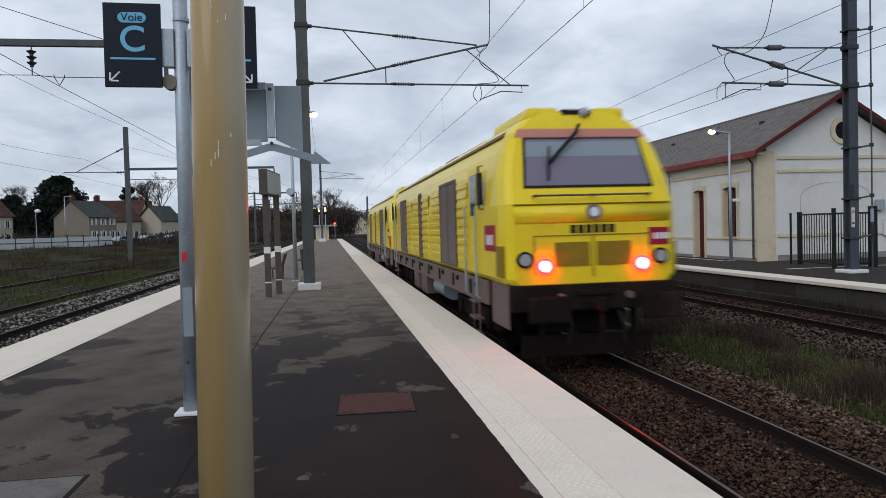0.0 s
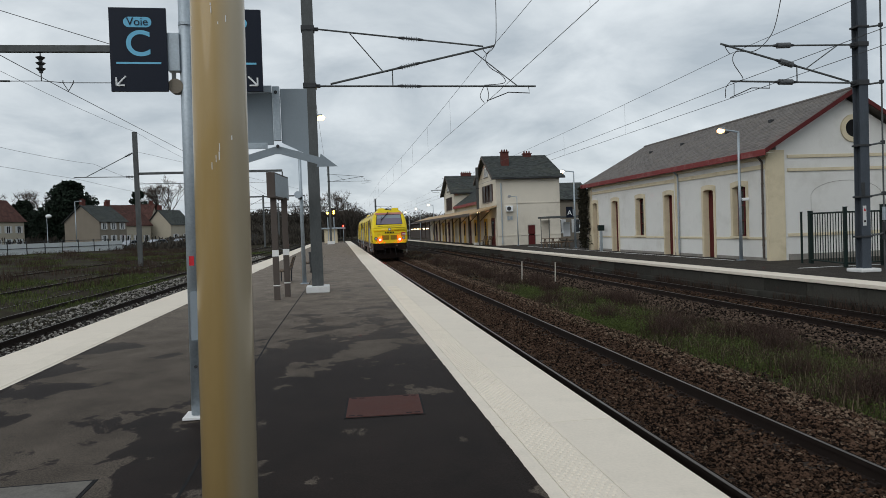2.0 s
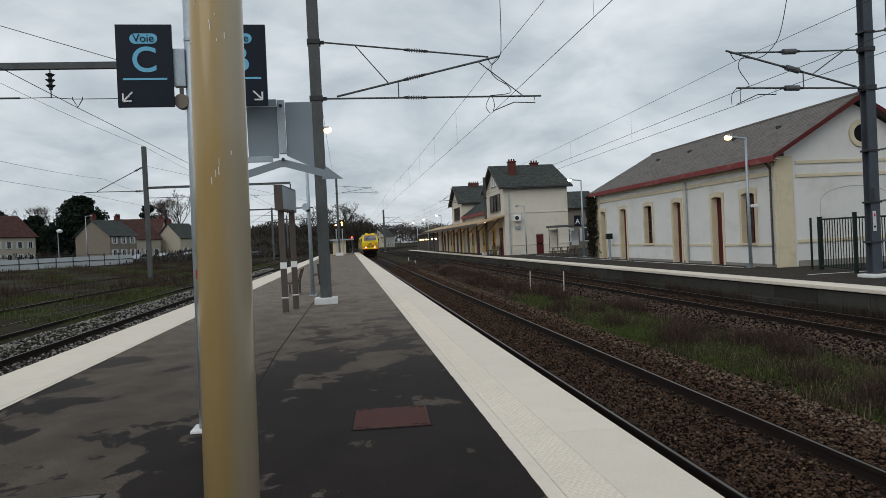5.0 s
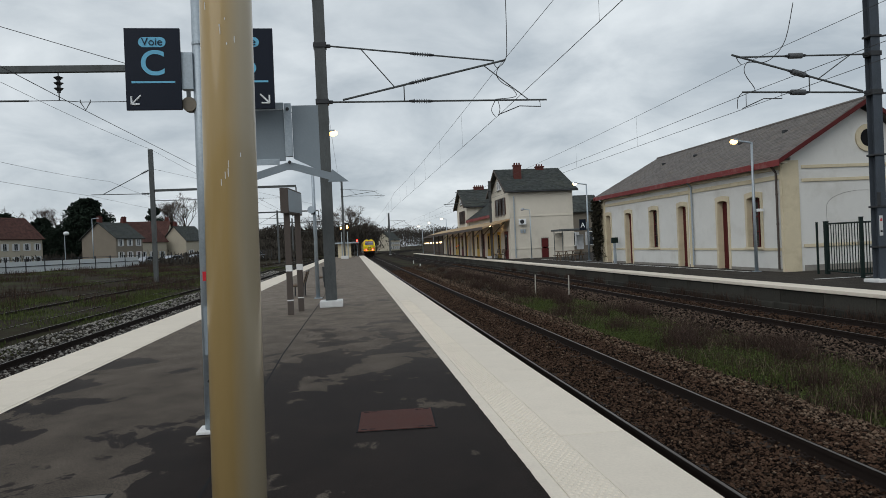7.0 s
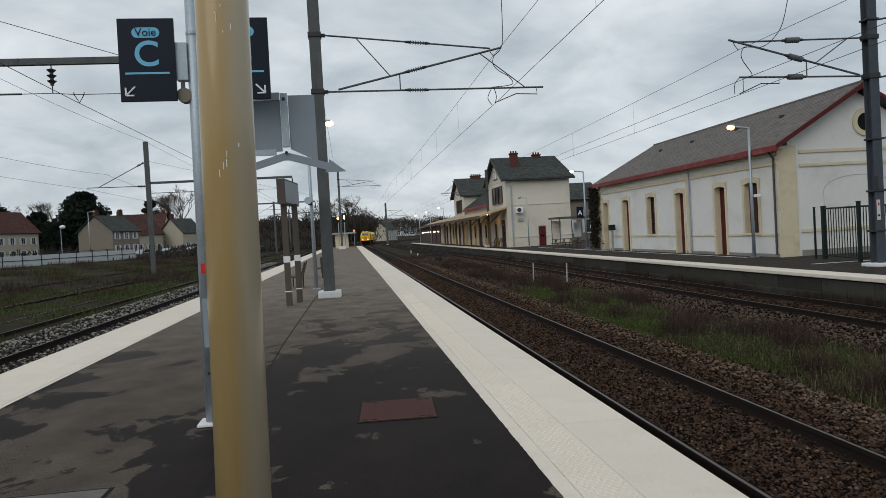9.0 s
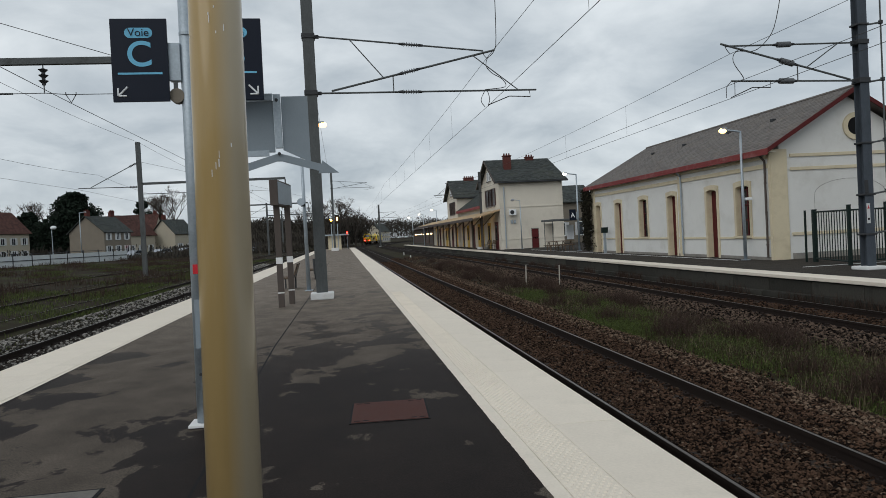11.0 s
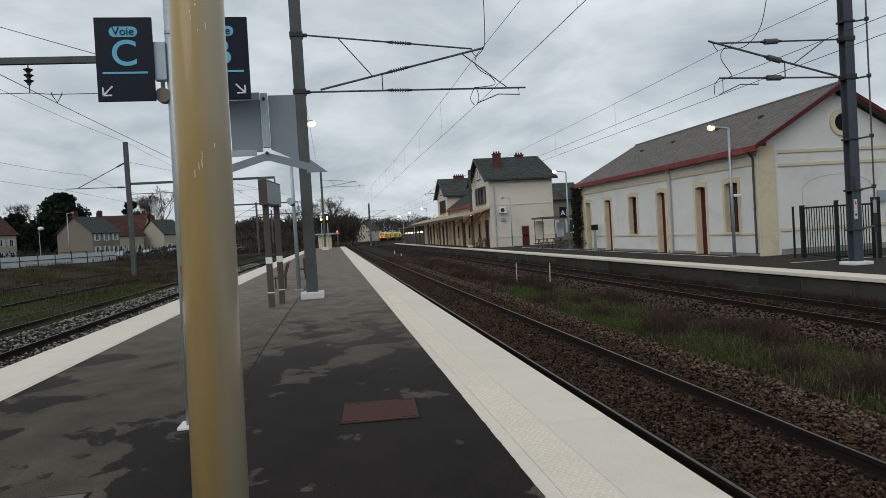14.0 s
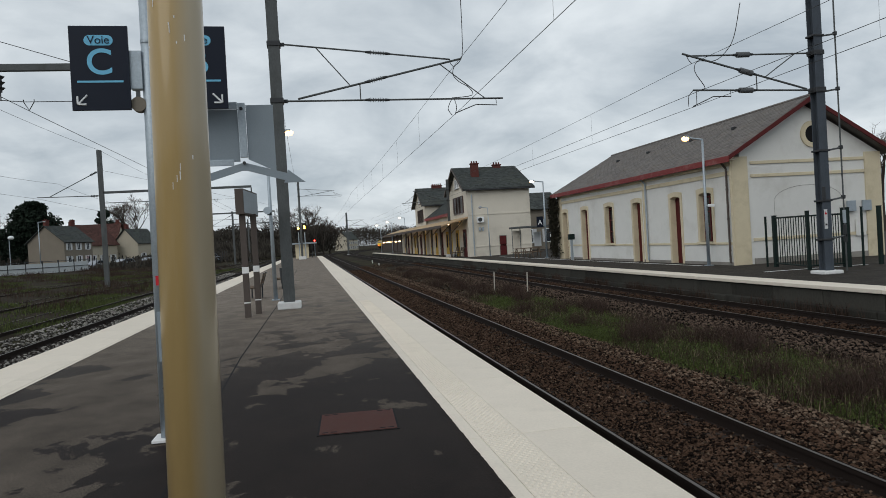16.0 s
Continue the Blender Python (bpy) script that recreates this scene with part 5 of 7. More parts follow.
def loco_body(bm):
    """The hull: rings of a shoulder profile, raked cab fronts with chamfered cheeks at both ends."""
    levels = [(1.34, 1.40), (1.43, 1.5), (1.43, 2.55), (1.43, 2.68), (1.40, 3.1), (1.30, 3.55), (1.16, 3.86), (0.92, 4.08), (0.62, 4.22), (0.30, 4.22), (0.16, 4.12)]
    L = 19.4

    def ring(yf, pinch):
        out = []
        for i, (w, z) in enumerate(levels):
            out.append((w * pinch, yf(z), z))
        return out
    rake = lambda z: max(0.0, z - 2.66) * 0.40
    cuts = [(lambda z: rake(z) + 0.0, 0.88), (lambda z: rake(z) + 0.07, 0.955), (lambda z: rake(z) + 0.3, 1.0), (lambda z: 2.6, 1.0), (lambda z: L - 2.6, 1.0),
            (lambda z: L - rake(z) - 0.3, 1.0), (lambda z: L - rake(z) - 0.07, 0.955), (lambda z: L - rake(z), 0.88)]
    rows = []
    for f, pinch in cuts:
        r = ring(f, pinch)
        right = [bm.verts.new(p) for p in r]
        left = [bm.verts.new((-p[0], p[1], p[2])) for p in r]
        rows.append((left, right))
    n = len(levels)
    for (l0, r0), (l1, r1) in zip(rows, rows[1:]):
        for i in range(n - 1):
            bm.faces.new((r0[i], r1[i], r1[i + 1], r0[i + 1]))
            bm.faces.new((l0[i], l0[i + 1], l1[i + 1], l1[i]))
        bm.faces.new((r0[-1], r1[-1], l1[-1], l0[-1]))
        bm.faces.new((r0[0], l0[0], l1[0], r1[0]))
    for l, r in (rows[0], rows[-1]):
        for i in range(n - 1):
            bm.faces.new((l[i], r[i], r[i + 1], l[i + 1]))
    bmesh.ops.recalc_face_normals(bm, faces=bm.faces[:])
    return bm


def face_quad(bm, x0, x1, z0, z1, off, thick=0.02, y_at=None):
    """A thin plate on the cab front, following its rake, off metres in front of it."""
    rake = lambda z: max(0.0, z - 2.66) * 0.40
    pts = [(x0[0], z0), (x1[0], z0), (x1[1], z1), (x0[1], z1)]
    f = [bm.verts.new((x, rake(z) - off, z)) for x, z in pts]
    b = [bm.verts.new((x, rake(z) - off + thick, z)) for x, z in pts]
    bm.faces.new(f); bm.faces.new(b[::-1])
    for i in range(4):
        j = (i + 1) % 4
        bm.faces.new((f[i], b[i], b[j], f[j]))
    bmesh.ops.recalc_face_normals(bm, faces=bm.faces[:])
    return bm


def build_loco(label):
    t = thing("locomotive", label, "locomotive", group="coupled locomotives")
    body = part("body", B(loco_body), M["loco_yellow"], t, "yellow painted hull")
    L = 19.4
    body = t
    # cab front
    part("windscreen", B(face_quad, (-1.02, -0.93), (1.02, 0.93), 2.97, 3.74, 0.012), M["windscreen"], body, "tinted one-piece windscreen, sky reflection put into its colour")
    bm = bmesh.new()
    for a, b, c, d in (((-1.06, -0.97), (-1.02, -0.93), 2.95, 3.76), ((1.02, 0.93), (1.06, 0.97), 2.95, 3.76), ((-1.06, -1.055), (1.06, 1.055), 2.93, 2.97), ((-0.975, -0.97), (0.975, 0.97), 3.74, 3.77)):
        face_quad(bm, a, b, c, d, 0.014)
    part("windscreen_seal", bm, M["rubber"], body)
    part("sun_blind", B(face_quad, (-0.96, -0.94), (0.96, 0.94), 3.45, 3.70, 0.0125, 0.003), M["panel_grey"], body)
    part("stripe", B(face_quad, (-1.10, -1.03), (1.10, 1.03), 3.775, 3.92, 0.008), M["loco_pink"], body, "faded red stripe")
    for sx in (-1, 1):
        part("side_stripe", B(prism, [(sx * 1.19, 3.83), (sx * 1.21, 3.83), (sx * 1.165, 3.9), (sx * 1.145, 3.9)], 0.8, L - 0.8), M["loco_grey"], body)
        part("roof_bump", B(box, sx * 0.56 - 0.27, 0.62, 4.05, sx * 0.56 + 0.27, 3.0, 4.30, 0.09), M["loco_yellow"], body)
    part("horn_box", B(box, -0.25, 0.6, 4.1, 0.25, 1.2, 4.26, 0.02), M["rubber"], body)
    part("roof_lamp", B(ball, (0.12, 0.58, 4.2), 0.09), M["lens"], body)
    bm = bmesh.new()
    chain(bm, [(-0.05, 0.38, 3.98), (-0.1, 0.36, 3.85), (-0.62, 0.2, 3.32)], 0.03)
    rod(bm, (-0.66, 0.1, 3.05), (-0.6, 0.24, 3.6), 0.018)
    part("wiper", bm, M["rubber"], body)
    bm = bmesh.new()
    rod(bm, (-0.92, -0.07, 2.80), (0.92, -0.07, 2.80), 0.016)
    for x in (-0.92, 0, 0.92):
        rod(bm, (x, -0.07, 2.8), (x, 0.08, 2.80), 0.022)
    part("handrail", bm, M["brown_post"], body)
    part("crease", B(box, -1.27, -0.03, 2.662, 1.27, 0.01, 2.674), M["loco_mesh"], body)
    swell = [(0.0, 2.36)] + [(-0.07 * math.sin(math.pi * k / 10), 2.36 + 0.03 * k) for k in range(1, 10)] + [(0.0, 2.66)]
    part("nose_swell", B(prism, swell + [(0.02, 2.66), (0.02, 2.36)], -1.25, 1.25, "x"), M["loco_yellow"], body, "rounded yellow nose", smooth=True)
    part("emblem", B(rod, (0, -0.09, 2.53), (0, 0.0, 2.53), 0.125, seg=24), M["loco_grille"], body, "round dark emblem")
    part("emblem_hub", B(rod, (0, -0.10, 2.53), (0, -0.085, 2.53), 0.075, seg=20), M["sign_white"], body)
    bm = bmesh.new()
    for i in range(6):
        box(bm, -0.36 + i * 0.125, -0.012, 2.2, -0.36 + i * 0.125 + 0.09, 0.002, 2.33)
    part("number_bars", bm, M["rubber"], body, "row of dark bars for a number")
    for sx in (-1, 1):
        part("front_grille", B(box, sx * 0.34 - 0.28, -0.015, 1.68, sx * 0.34 + 0.28, 0.002, 2.06, 0.004), M["loco_mesh"], body, "ochre mesh grille")
        h = part("headlight", B(rod, (sx * 1.10, -0.05, 1.80), (sx * 1.10, 0.02, 1.80), 0.13, seg=24), M["rubber"], body)
        part("headlight_lens", B(rod, (sx * 1.10, -0.058, 1.80), (sx * 1.10, -0.05, 1.80), 0.095, seg=24), M["lens"], h)
        r = part("tail_light", B(rod, (sx * 0.79, -0.045, 1.69), (sx * 0.79, 0.02, 1.69), 0.125, seg=24), M["lamp_red"], body, "glowing red tail light")
        part("tail_light_core", B(rod, (sx * 0.79, -0.052, 1.69), (sx * 0.79, -0.046, 1.69), 0.09, seg=24), M["lamp_hot"], r)
        part("corner_plate", B(box, sx * 1.12 - 0.2, -0.012, 1.98, sx * 1.12 + 0.14, 0.002, 2.26, 0.004) if sx > 0 else B(box, -1.445, 0.5, 1.93, -1.432, 1.25, 2.36, 0.004), M["logo_red"], body, "dark red logo plate")
        bm = bmesh.new()
        if sx > 0:
            for i in range(4):
                box(bm, 1.0 + i * 0.07, -0.016, 2.07, 1.05 + i * 0.07, -0.01, 2.17)
        else:
            for i in range(4):
                box(bm, -1.449, 0.62 + i * 0.13, 2.03, -1.443, 0.70 + i * 0.13, 2.2)
        part("logo_bars", bm, M["sign_white"], body)
        part("step_recess", B(box, sx * 1.40 - 0.04, 0.12, 1.52, sx * 1.40 + 0.045, 0.48, 2.02, 0.01), M["loco_mesh"], body)
    bm = bmesh.new()
    for a, b in ((-0.95, 0.95),):
        box(bm, a, -0.012, 2.16, b, 0.0, 2.175); box(bm, -0.012, -0.012, 1.5, 0.012, 0.0, 2.16)
        box(bm, a, -0.012, 1.55, a + 0.014, 0.0, 2.16); box(bm, b - 0.014, -0.012, 1.55, b, 0.0, 2.16)
    part("hatch_seams", bm, M["loco_mesh"], body)
    # sides: corrugated panels, louvre grilles, doors, rails, mirrors
    for sx in (-1, 1):
        X = sx * 1.43
        def sb(bm, y0, z0, y1, z1, d, bev=0.0):
            return box(bm, min(X, X + sx * d), y0, z0, max(X, X + sx * d), y1, z1, bev)
        for y0, y1 in ((2.75, 3.75), (6.15, 7.5), (8.1, 9.3), (10.1, 11.4), (12.0, 13.3), (15.4, 16.5)):
            c = part("corrugated_panel", sb(bmesh.new(), y0, 1.58, y1, 3.28, 0.006), M["loco_yellow"], body)
            me = mesh_of("rib", sb(bmesh.new(), y0, 0.0, y1, 0.11, 0.034, 0.012), M["loco_yellow"])
            for k in range(9):
                piece("rib", me, c, pose(0, 0, 1.62 + k * 0.185))
        for y0, y1 in ((3.9, 6.0), (9.4, 10.0), (13.45, 15.3)):
            g = part("louvre_grille", sb(bmesh.new(), y0, 1.56, y1, 3.3, 0.012), M["loco_grille"], body, "grey louvre grille")
            bm = bmesh.new()
            for k in range(24):
                sb(bm, y0 + 0.06, 1.62 + k * 0.068, y1 - 0.06, 1.645 + k * 0.068, 0.026)
            part("louvre_slats", bm, M["loco_grille"], g)
            bm = bmesh.new()
            for q in (y0, (y0 + y1) / 2 - 0.03, y1 - 0.06):
                sb(bm, q, 1.56, q + 0.06, 3.3, 0.034)
            sb(bm, y0, 1.5, y1, 1.56, 0.034); sb(bm, y0, 3.3, y1, 3.36, 0.034)
            part("louvre_frame", bm, M["loco_grey"], g)
        for y0 in (1.75, L - 2.55):
            d = part("cab_door", sb(bmesh.new(), y0, 1.5, y0 + 0.8, 3.42, 0.012, 0.004), M["loco_yellow"], body)
            part("door_window", sb(bmesh.new(), y0 + 0.15, 2.55, y0 + 0.65, 3.3, 0.018), M["glass"], d)
            for q in (y0 - 0.08, y0 + 0.88):
                part("grab_rail", B(chain, [(X + sx * 0.01, q, 2.75), (X + sx * 0.08, q, 2.7), (X + sx * 0.08, q, 1.1), (X + sx * 0.01, q, 1.05)], 0.02), M["galv"], d)
        for y0 in (1.35, L - 1.35):
            m = part("mirror", B(box, X + sx * 0.06 - 0.03, y0 - 0.13, 2.72, X + sx * 0.06 + 0.12 * (1 if sx > 0 else 0) + 0.03 * 0 + (0.0 if sx > 0 else 0.03), y0 + 0.13, 3.28, 0.02), M["rubber"], body)
            part("mirror_arm", B(chain, [(X, y0, 3.4), (X + sx * 0.07, y0, 3.4), (X + sx * 0.07, y0, 2.65), (X, y0, 2.65)], 0.018), M["rubber"], m)
        # skirt with hatches and steps
        skirt = part("skirt", B(box, min(X, X - sx * 0.06), 1.2, 0.98, max(X, X - sx * 0.06), L - 1.2, 1.40, 0.01), M["loco_grey"], t, "grimy grey skirt")
        cap, latch = mesh_of("filler_cap", B(rod, (X, 0, 1.28), (X + sx * 0.05, 0, 1.28), 0.05, seg=12), M["rubber"]), mesh_of("latch", B(box, min(X, X + sx * 0.03), 0, 1.08, max(X, X + sx * 0.03), 0.12, 1.34), M["rubber"])
        for k in range(9):
            piece("filler_cap", cap, skirt, pose(0, 2.0 + k * 1.9, 0)); piece("latch", latch, skirt, pose(0, 2.5 + k * 1.9, 0))
        for y0 in (1.85, L - 2.45):
            bm = bmesh.new()
            for k in range(3):
                box(bm, X - 0.08, y0, 0.35 + k * 0.3, X + 0.08, y0 + 0.5, 0.39 + k * 0.3)
            box(bm, X - 0.01, y0 - 0.03, 0.35, X + 0.01, y0, 1.0); box(bm, X - 0.01, y0 + 0.5, 0.35, X + 0.01, y0 + 0.53, 1.0)
            part("cab_steps", bm, M["loco_grey"], t)
        part("air_tank", B(rod, (sx * 0.95, 7.2, 0.72), (sx * 0.95, 9.0, 0.72), 0.27, seg=20), M["galv"], t, "grey air tank")
        part("battery_box", B(box, sx * 1.05 - 0.3, 9.4, 0.42, sx * 1.05 + 0.3, 10.6, 0.97, 0.03), M["loco_grey"], t)
        part("battery_box", B(box, sx * 1.05 - 0.3, 11.2, 0.42, sx * 1.05 + 0.3, 12.4, 0.97, 0.03), M["loco_grey"], t)
    part("fuel_tank", B(box, -0.75, 6.8, 0.3, 0.75, 12.6, 1.0, 0.08), M["bogie"], t)
    part("underframe", B(box, -1.32, 0.08, 1.0, 1.32, L - 0.08, 1.40, 0.02), M["bogie"], t)
    # headstocks, buffers, couplings, plough
    for s, y in ((1, 0.0), (-1, L)):
        part("headstock", B(box, -1.33, y - 0.06, 0.98, 1.33, y + 0.06, 1.40, 0.02), M["bogie"], t, "dark grimy headstock")
        for sx in (-1, 1):
            b = part("buffer", B(rod, (sx * 0.875, y, 1.06), (sx * 0.875, y - s * 0.5, 1.06), 0.11, seg=16), M["bogie"], t)
            part("buffer_head", B(box, sx * 0.875 - 0.33, y - s * 0.5 - 0.025, 0.86, sx * 0.875 + 0.33, y - s * 0.5 + 0.025, 1.26, 0.04), M["bogie"], b, "wide dark buffer head")
            bm = bmesh.new()
            chain(bm, [(sx * 0.4, y, 0.95), (sx * 0.42, y - s * 0.14, 0.75), (sx * 0.45, y - s * 0.1, 0.45)], 0.03)
            part("air_hose", bm, M["rubber"], t)
        bm = bmesh.new()
        box(bm, -0.06, min(y, y - s * 0.3), 1.0, 0.06, max(y, y - s * 0.3), 1.12)
        chain(bm, [(0, y - s * 0.3, 1.05), (0, y - s * 0.34, 0.75), (0, y - s * 0.3, 0.5)], 0.035)
        part("coupling", bm, M["bogie"], t)
        bm = bmesh.new()
        box(bm, -1.1, y + s * 0.3 - 0.03, 0.2, 1.1, y + s * 0.3 + 0.03, 0.55)
        box(bm, -0.7, y + s * 0.5 - 0.03, 0.55, 0.7, y + s * 0.5 + 0.03, 1.0)
        part("plough", bm, M["bogie"], t)
        part("coupling_hook", B(box, -0.05, min(y - s * 0.42, y - s * 0.3), 0.98, 0.05, max(y - s * 0.42, y - s * 0.3), 1.2, 0.02), M["bogie"], t)
        part("bracket", B(box, -0.32, y - 0.1 if s > 0 else y, 1.22, 0.32, y if s > 0 else y + 0.1, 1.3, 0.01), M["bogie"], t)
        for sx in (-1, 1):
            part("socket", B(rod, (sx * 0.55, y, 1.2), (sx * 0.55, y - s * 0.12, 1.2), 0.06, seg=12), M["loco_grey"], t)
            part("guard_iron", B(box, sx * 0.76 - 0.04, y + s * 0.28 - 0.04, 0.1, sx * 0.76 + 0.04, y + s * 0.28 + 0.04, 0.98), M["bogie"], t)
        part("side_plate", B(box, -1.36, y + s * 0.06 if s > 0 else y - 1.14, 0.7, -1.33, y + 1.14 if s > 0 else y - 0.06, 1.40, 0.01), M["loco_grey"], t)
    for yc in (3.6, L - 3.6):
        bg = part("bogie", B(box, -1.0, yc - 1.9, 0.5, 1.0, yc + 1.9, 0.8, 0.05), M["bogie"], t)
        for sx in (-1, 1):
            part("side_frame", B(box, sx * 1.08 - 0.07, yc - 2.0, 0.42, sx * 1.08 + 0.07, yc + 2.0, 0.78, 0.04), M["bogie"], bg)
            part("spring", B(rod, (sx * 1.1, yc, 0.4), (sx * 1.1, yc, 0.95), 0.13, seg=12), M["bogie"], bg)
        for dy in (-1.4, 1.4):
            for sx in (-1, 1):
                w = part("wheel", B(rod, (sx * 0.685, yc + dy, 0.55), (sx * 0.82, yc + dy, 0.55), 0.55, seg=28), M["bogie"], bg)
                part("axle_box", B(box, sx * 1.12 - 0.09, yc + dy - 0.16, 0.4, sx * 1.12 + 0.09, yc + dy + 0.16, 0.72, 0.03), M["bogie"], bg)
    # roof equipment
    for y0, y1, h in ((4.2, 6.8, 0.14), (7.4, 9.2, 0.16), (10.0, 12.0, 0.14), (13.0, 15.4, 0.14)):
        part("roof_hatch", B(box, -0.75, y0, 4.13, 0.75, y1, 4.06 + h, 0.04), M["loco_grille"], body)
    return t


TRAIN_0, TRAIN_V = 10.35, 22.85


def motions():
    for k, ob in enumerate(LOCOS):
        rows = []
        for i in range(33):
            s = TRAIN_0 + TRAIN_V * 0.5 * i + 20.4 * k
            rows.append((0.5 * i, along(4.0, s, RAIL_Z) @ pose(0, 0, 0)))
        walk(ob, rows)


def near_mast(x, y, label, top, w, block, arm, low, slope, struts, beads, ribbed, jumper, loops, steady, paint="grey_steel"):
    """A steel column with a hinged cantilever drawn in its own x-z plane: tubes, insulators, struts, cables."""
    t = thing("catenary_mast", label, "catenary mast", pose(x, y, 0), "overhead line masts")
    part("column", B(h_column, 0, 0, 0, top, w, w), M[paint], t)
    part("foundation", B(box, -block[0], -block[0], 0, block[0], block[0], block[1], 0.03), M["white_paint"], t, "white painted concrete foundation block")
    v = lambda q: (q[0], 0, q[1])
    tubes = []
    for name, ends, r in (("top_tube", arm, 0.026), ("registration_tube", low, 0.028), ("sloping_tube", slope, 0.032)):
        tubes.append(part(name, B(rod, v(ends[0]), v(ends[1]), r), M["grey_steel"], t))
    for tube, ends in zip(tubes, beads):
        a, b = Vector(v(ends[0])), Vector(v(ends[1]))
        if ribbed:
            part("insulator", B(insulator, a, b, 6, 0.075), M["insulator"], tube)
        else:
            part("insulator", B(rod, a, b, 0.085, seg=14), M["insulator"], tube)
        d = (b - a).normalized()
        for q, sg in ((a, -1), (b, 1)):
            part("end_fitting", B(rod, q, q + d * sg * 0.14, 0.05, 0.034, 10), M["dark_steel"], tube)
    for a, b in struts:
        part("strut", B(rod, v(a), v(b), 0.017), M["grey_steel"], t)
    part("jumper_cable", B(chain, bend(jumper), 0.012), M["wire"], t)
    for l in loops:
        part("drop_loop", B(chain, bend(l), 0.011), M["wire"], t)
    part("steady_arm", B(chain, [v(q) for q in steady], 0.015), M["wire"], t)
    for z in (arm[0][1], low[0][1]):
        c = part("clamp", B(box, -w / 2 - 0.03, -w / 2 - 0.03, z - 0.07, w / 2 + 0.03, w / 2 + 0.03, z + 0.07, 0.01), M["dark_steel"], t)
        sg = 1 if arm[0][0] > 0 else -1
        part("hinge", B(box, min(sg * w / 2, arm[0][0]), -0.04, z - 0.05, max(sg * w / 2, arm[0][0]), 0.04, z + 0.05, 0.01), M["dark_steel"], c)
    return t


def bend(pts, n=4):
    """A smooth hanging line through a few points of the x-z plane."""
    out = []
    for i in range(len(pts) - 1):
        p = [Vector((q[0], 0, q[1])) for q in (pts[max(i - 1, 0)], pts[i], pts[i + 1], pts[min(i + 2, len(pts) - 1)])]
        for k in range(n):
            f = k / n
            out.append(0.5 * (2 * p[1] + (p[2] - p[0]) * f + (2 * p[0] - 5 * p[1] + 4 * p[2] - p[3]) * f * f + (3 * p[1] - p[0] - 3 * p[2] + p[3]) * f ** 3))
    out.append(Vector((pts[-1][0], 0, pts[-1][1])))
    return out


def build_mast_island():
    near_mast(-0.68, 21.3, "grey steel mast with cantilever on a white block", 10.5, 0.33, (0.34, 0.2),
              ((0.31, 7.82), (5.29, 7.33)), ((0.24, 6.14), (6.92, 6.10)), ((0.61, 6.20), (5.65, 7.35)),
              [((1.22, 7.72), (2.19, 6.56)), ((2.47, 6.6), (2.47, 6.13)), ((4.97, 7.18), (6.33, 6.12))],
              [((2.83, 7.57), (3.29, 7.53)), ((2.75, 6.13), (3.20, 6.12)), ((2.75, 6.69), (3.18, 6.79))], True,
              [(5.75, 9.8), (5.72, 7.75), (5.62, 7.3), (5.41, 7.09), (5.37, 6.85), (5.54, 6.64), (5.85, 6.45), (5.93, 6.21), (5.29, 6.14)],
              [[(5.29, 6.12), (5.15, 5.81), (5.27, 5.60)], [(5.36, 6.12), (5.42, 5.85), (5.36, 5.62)], [(5.29, 7.33), (5.31, 7.2), (5.41, 7.09)]],
              [(6.69, 6.10), (6.72, 5.89), (6.05, 5.92), (5.36, 5.66)])


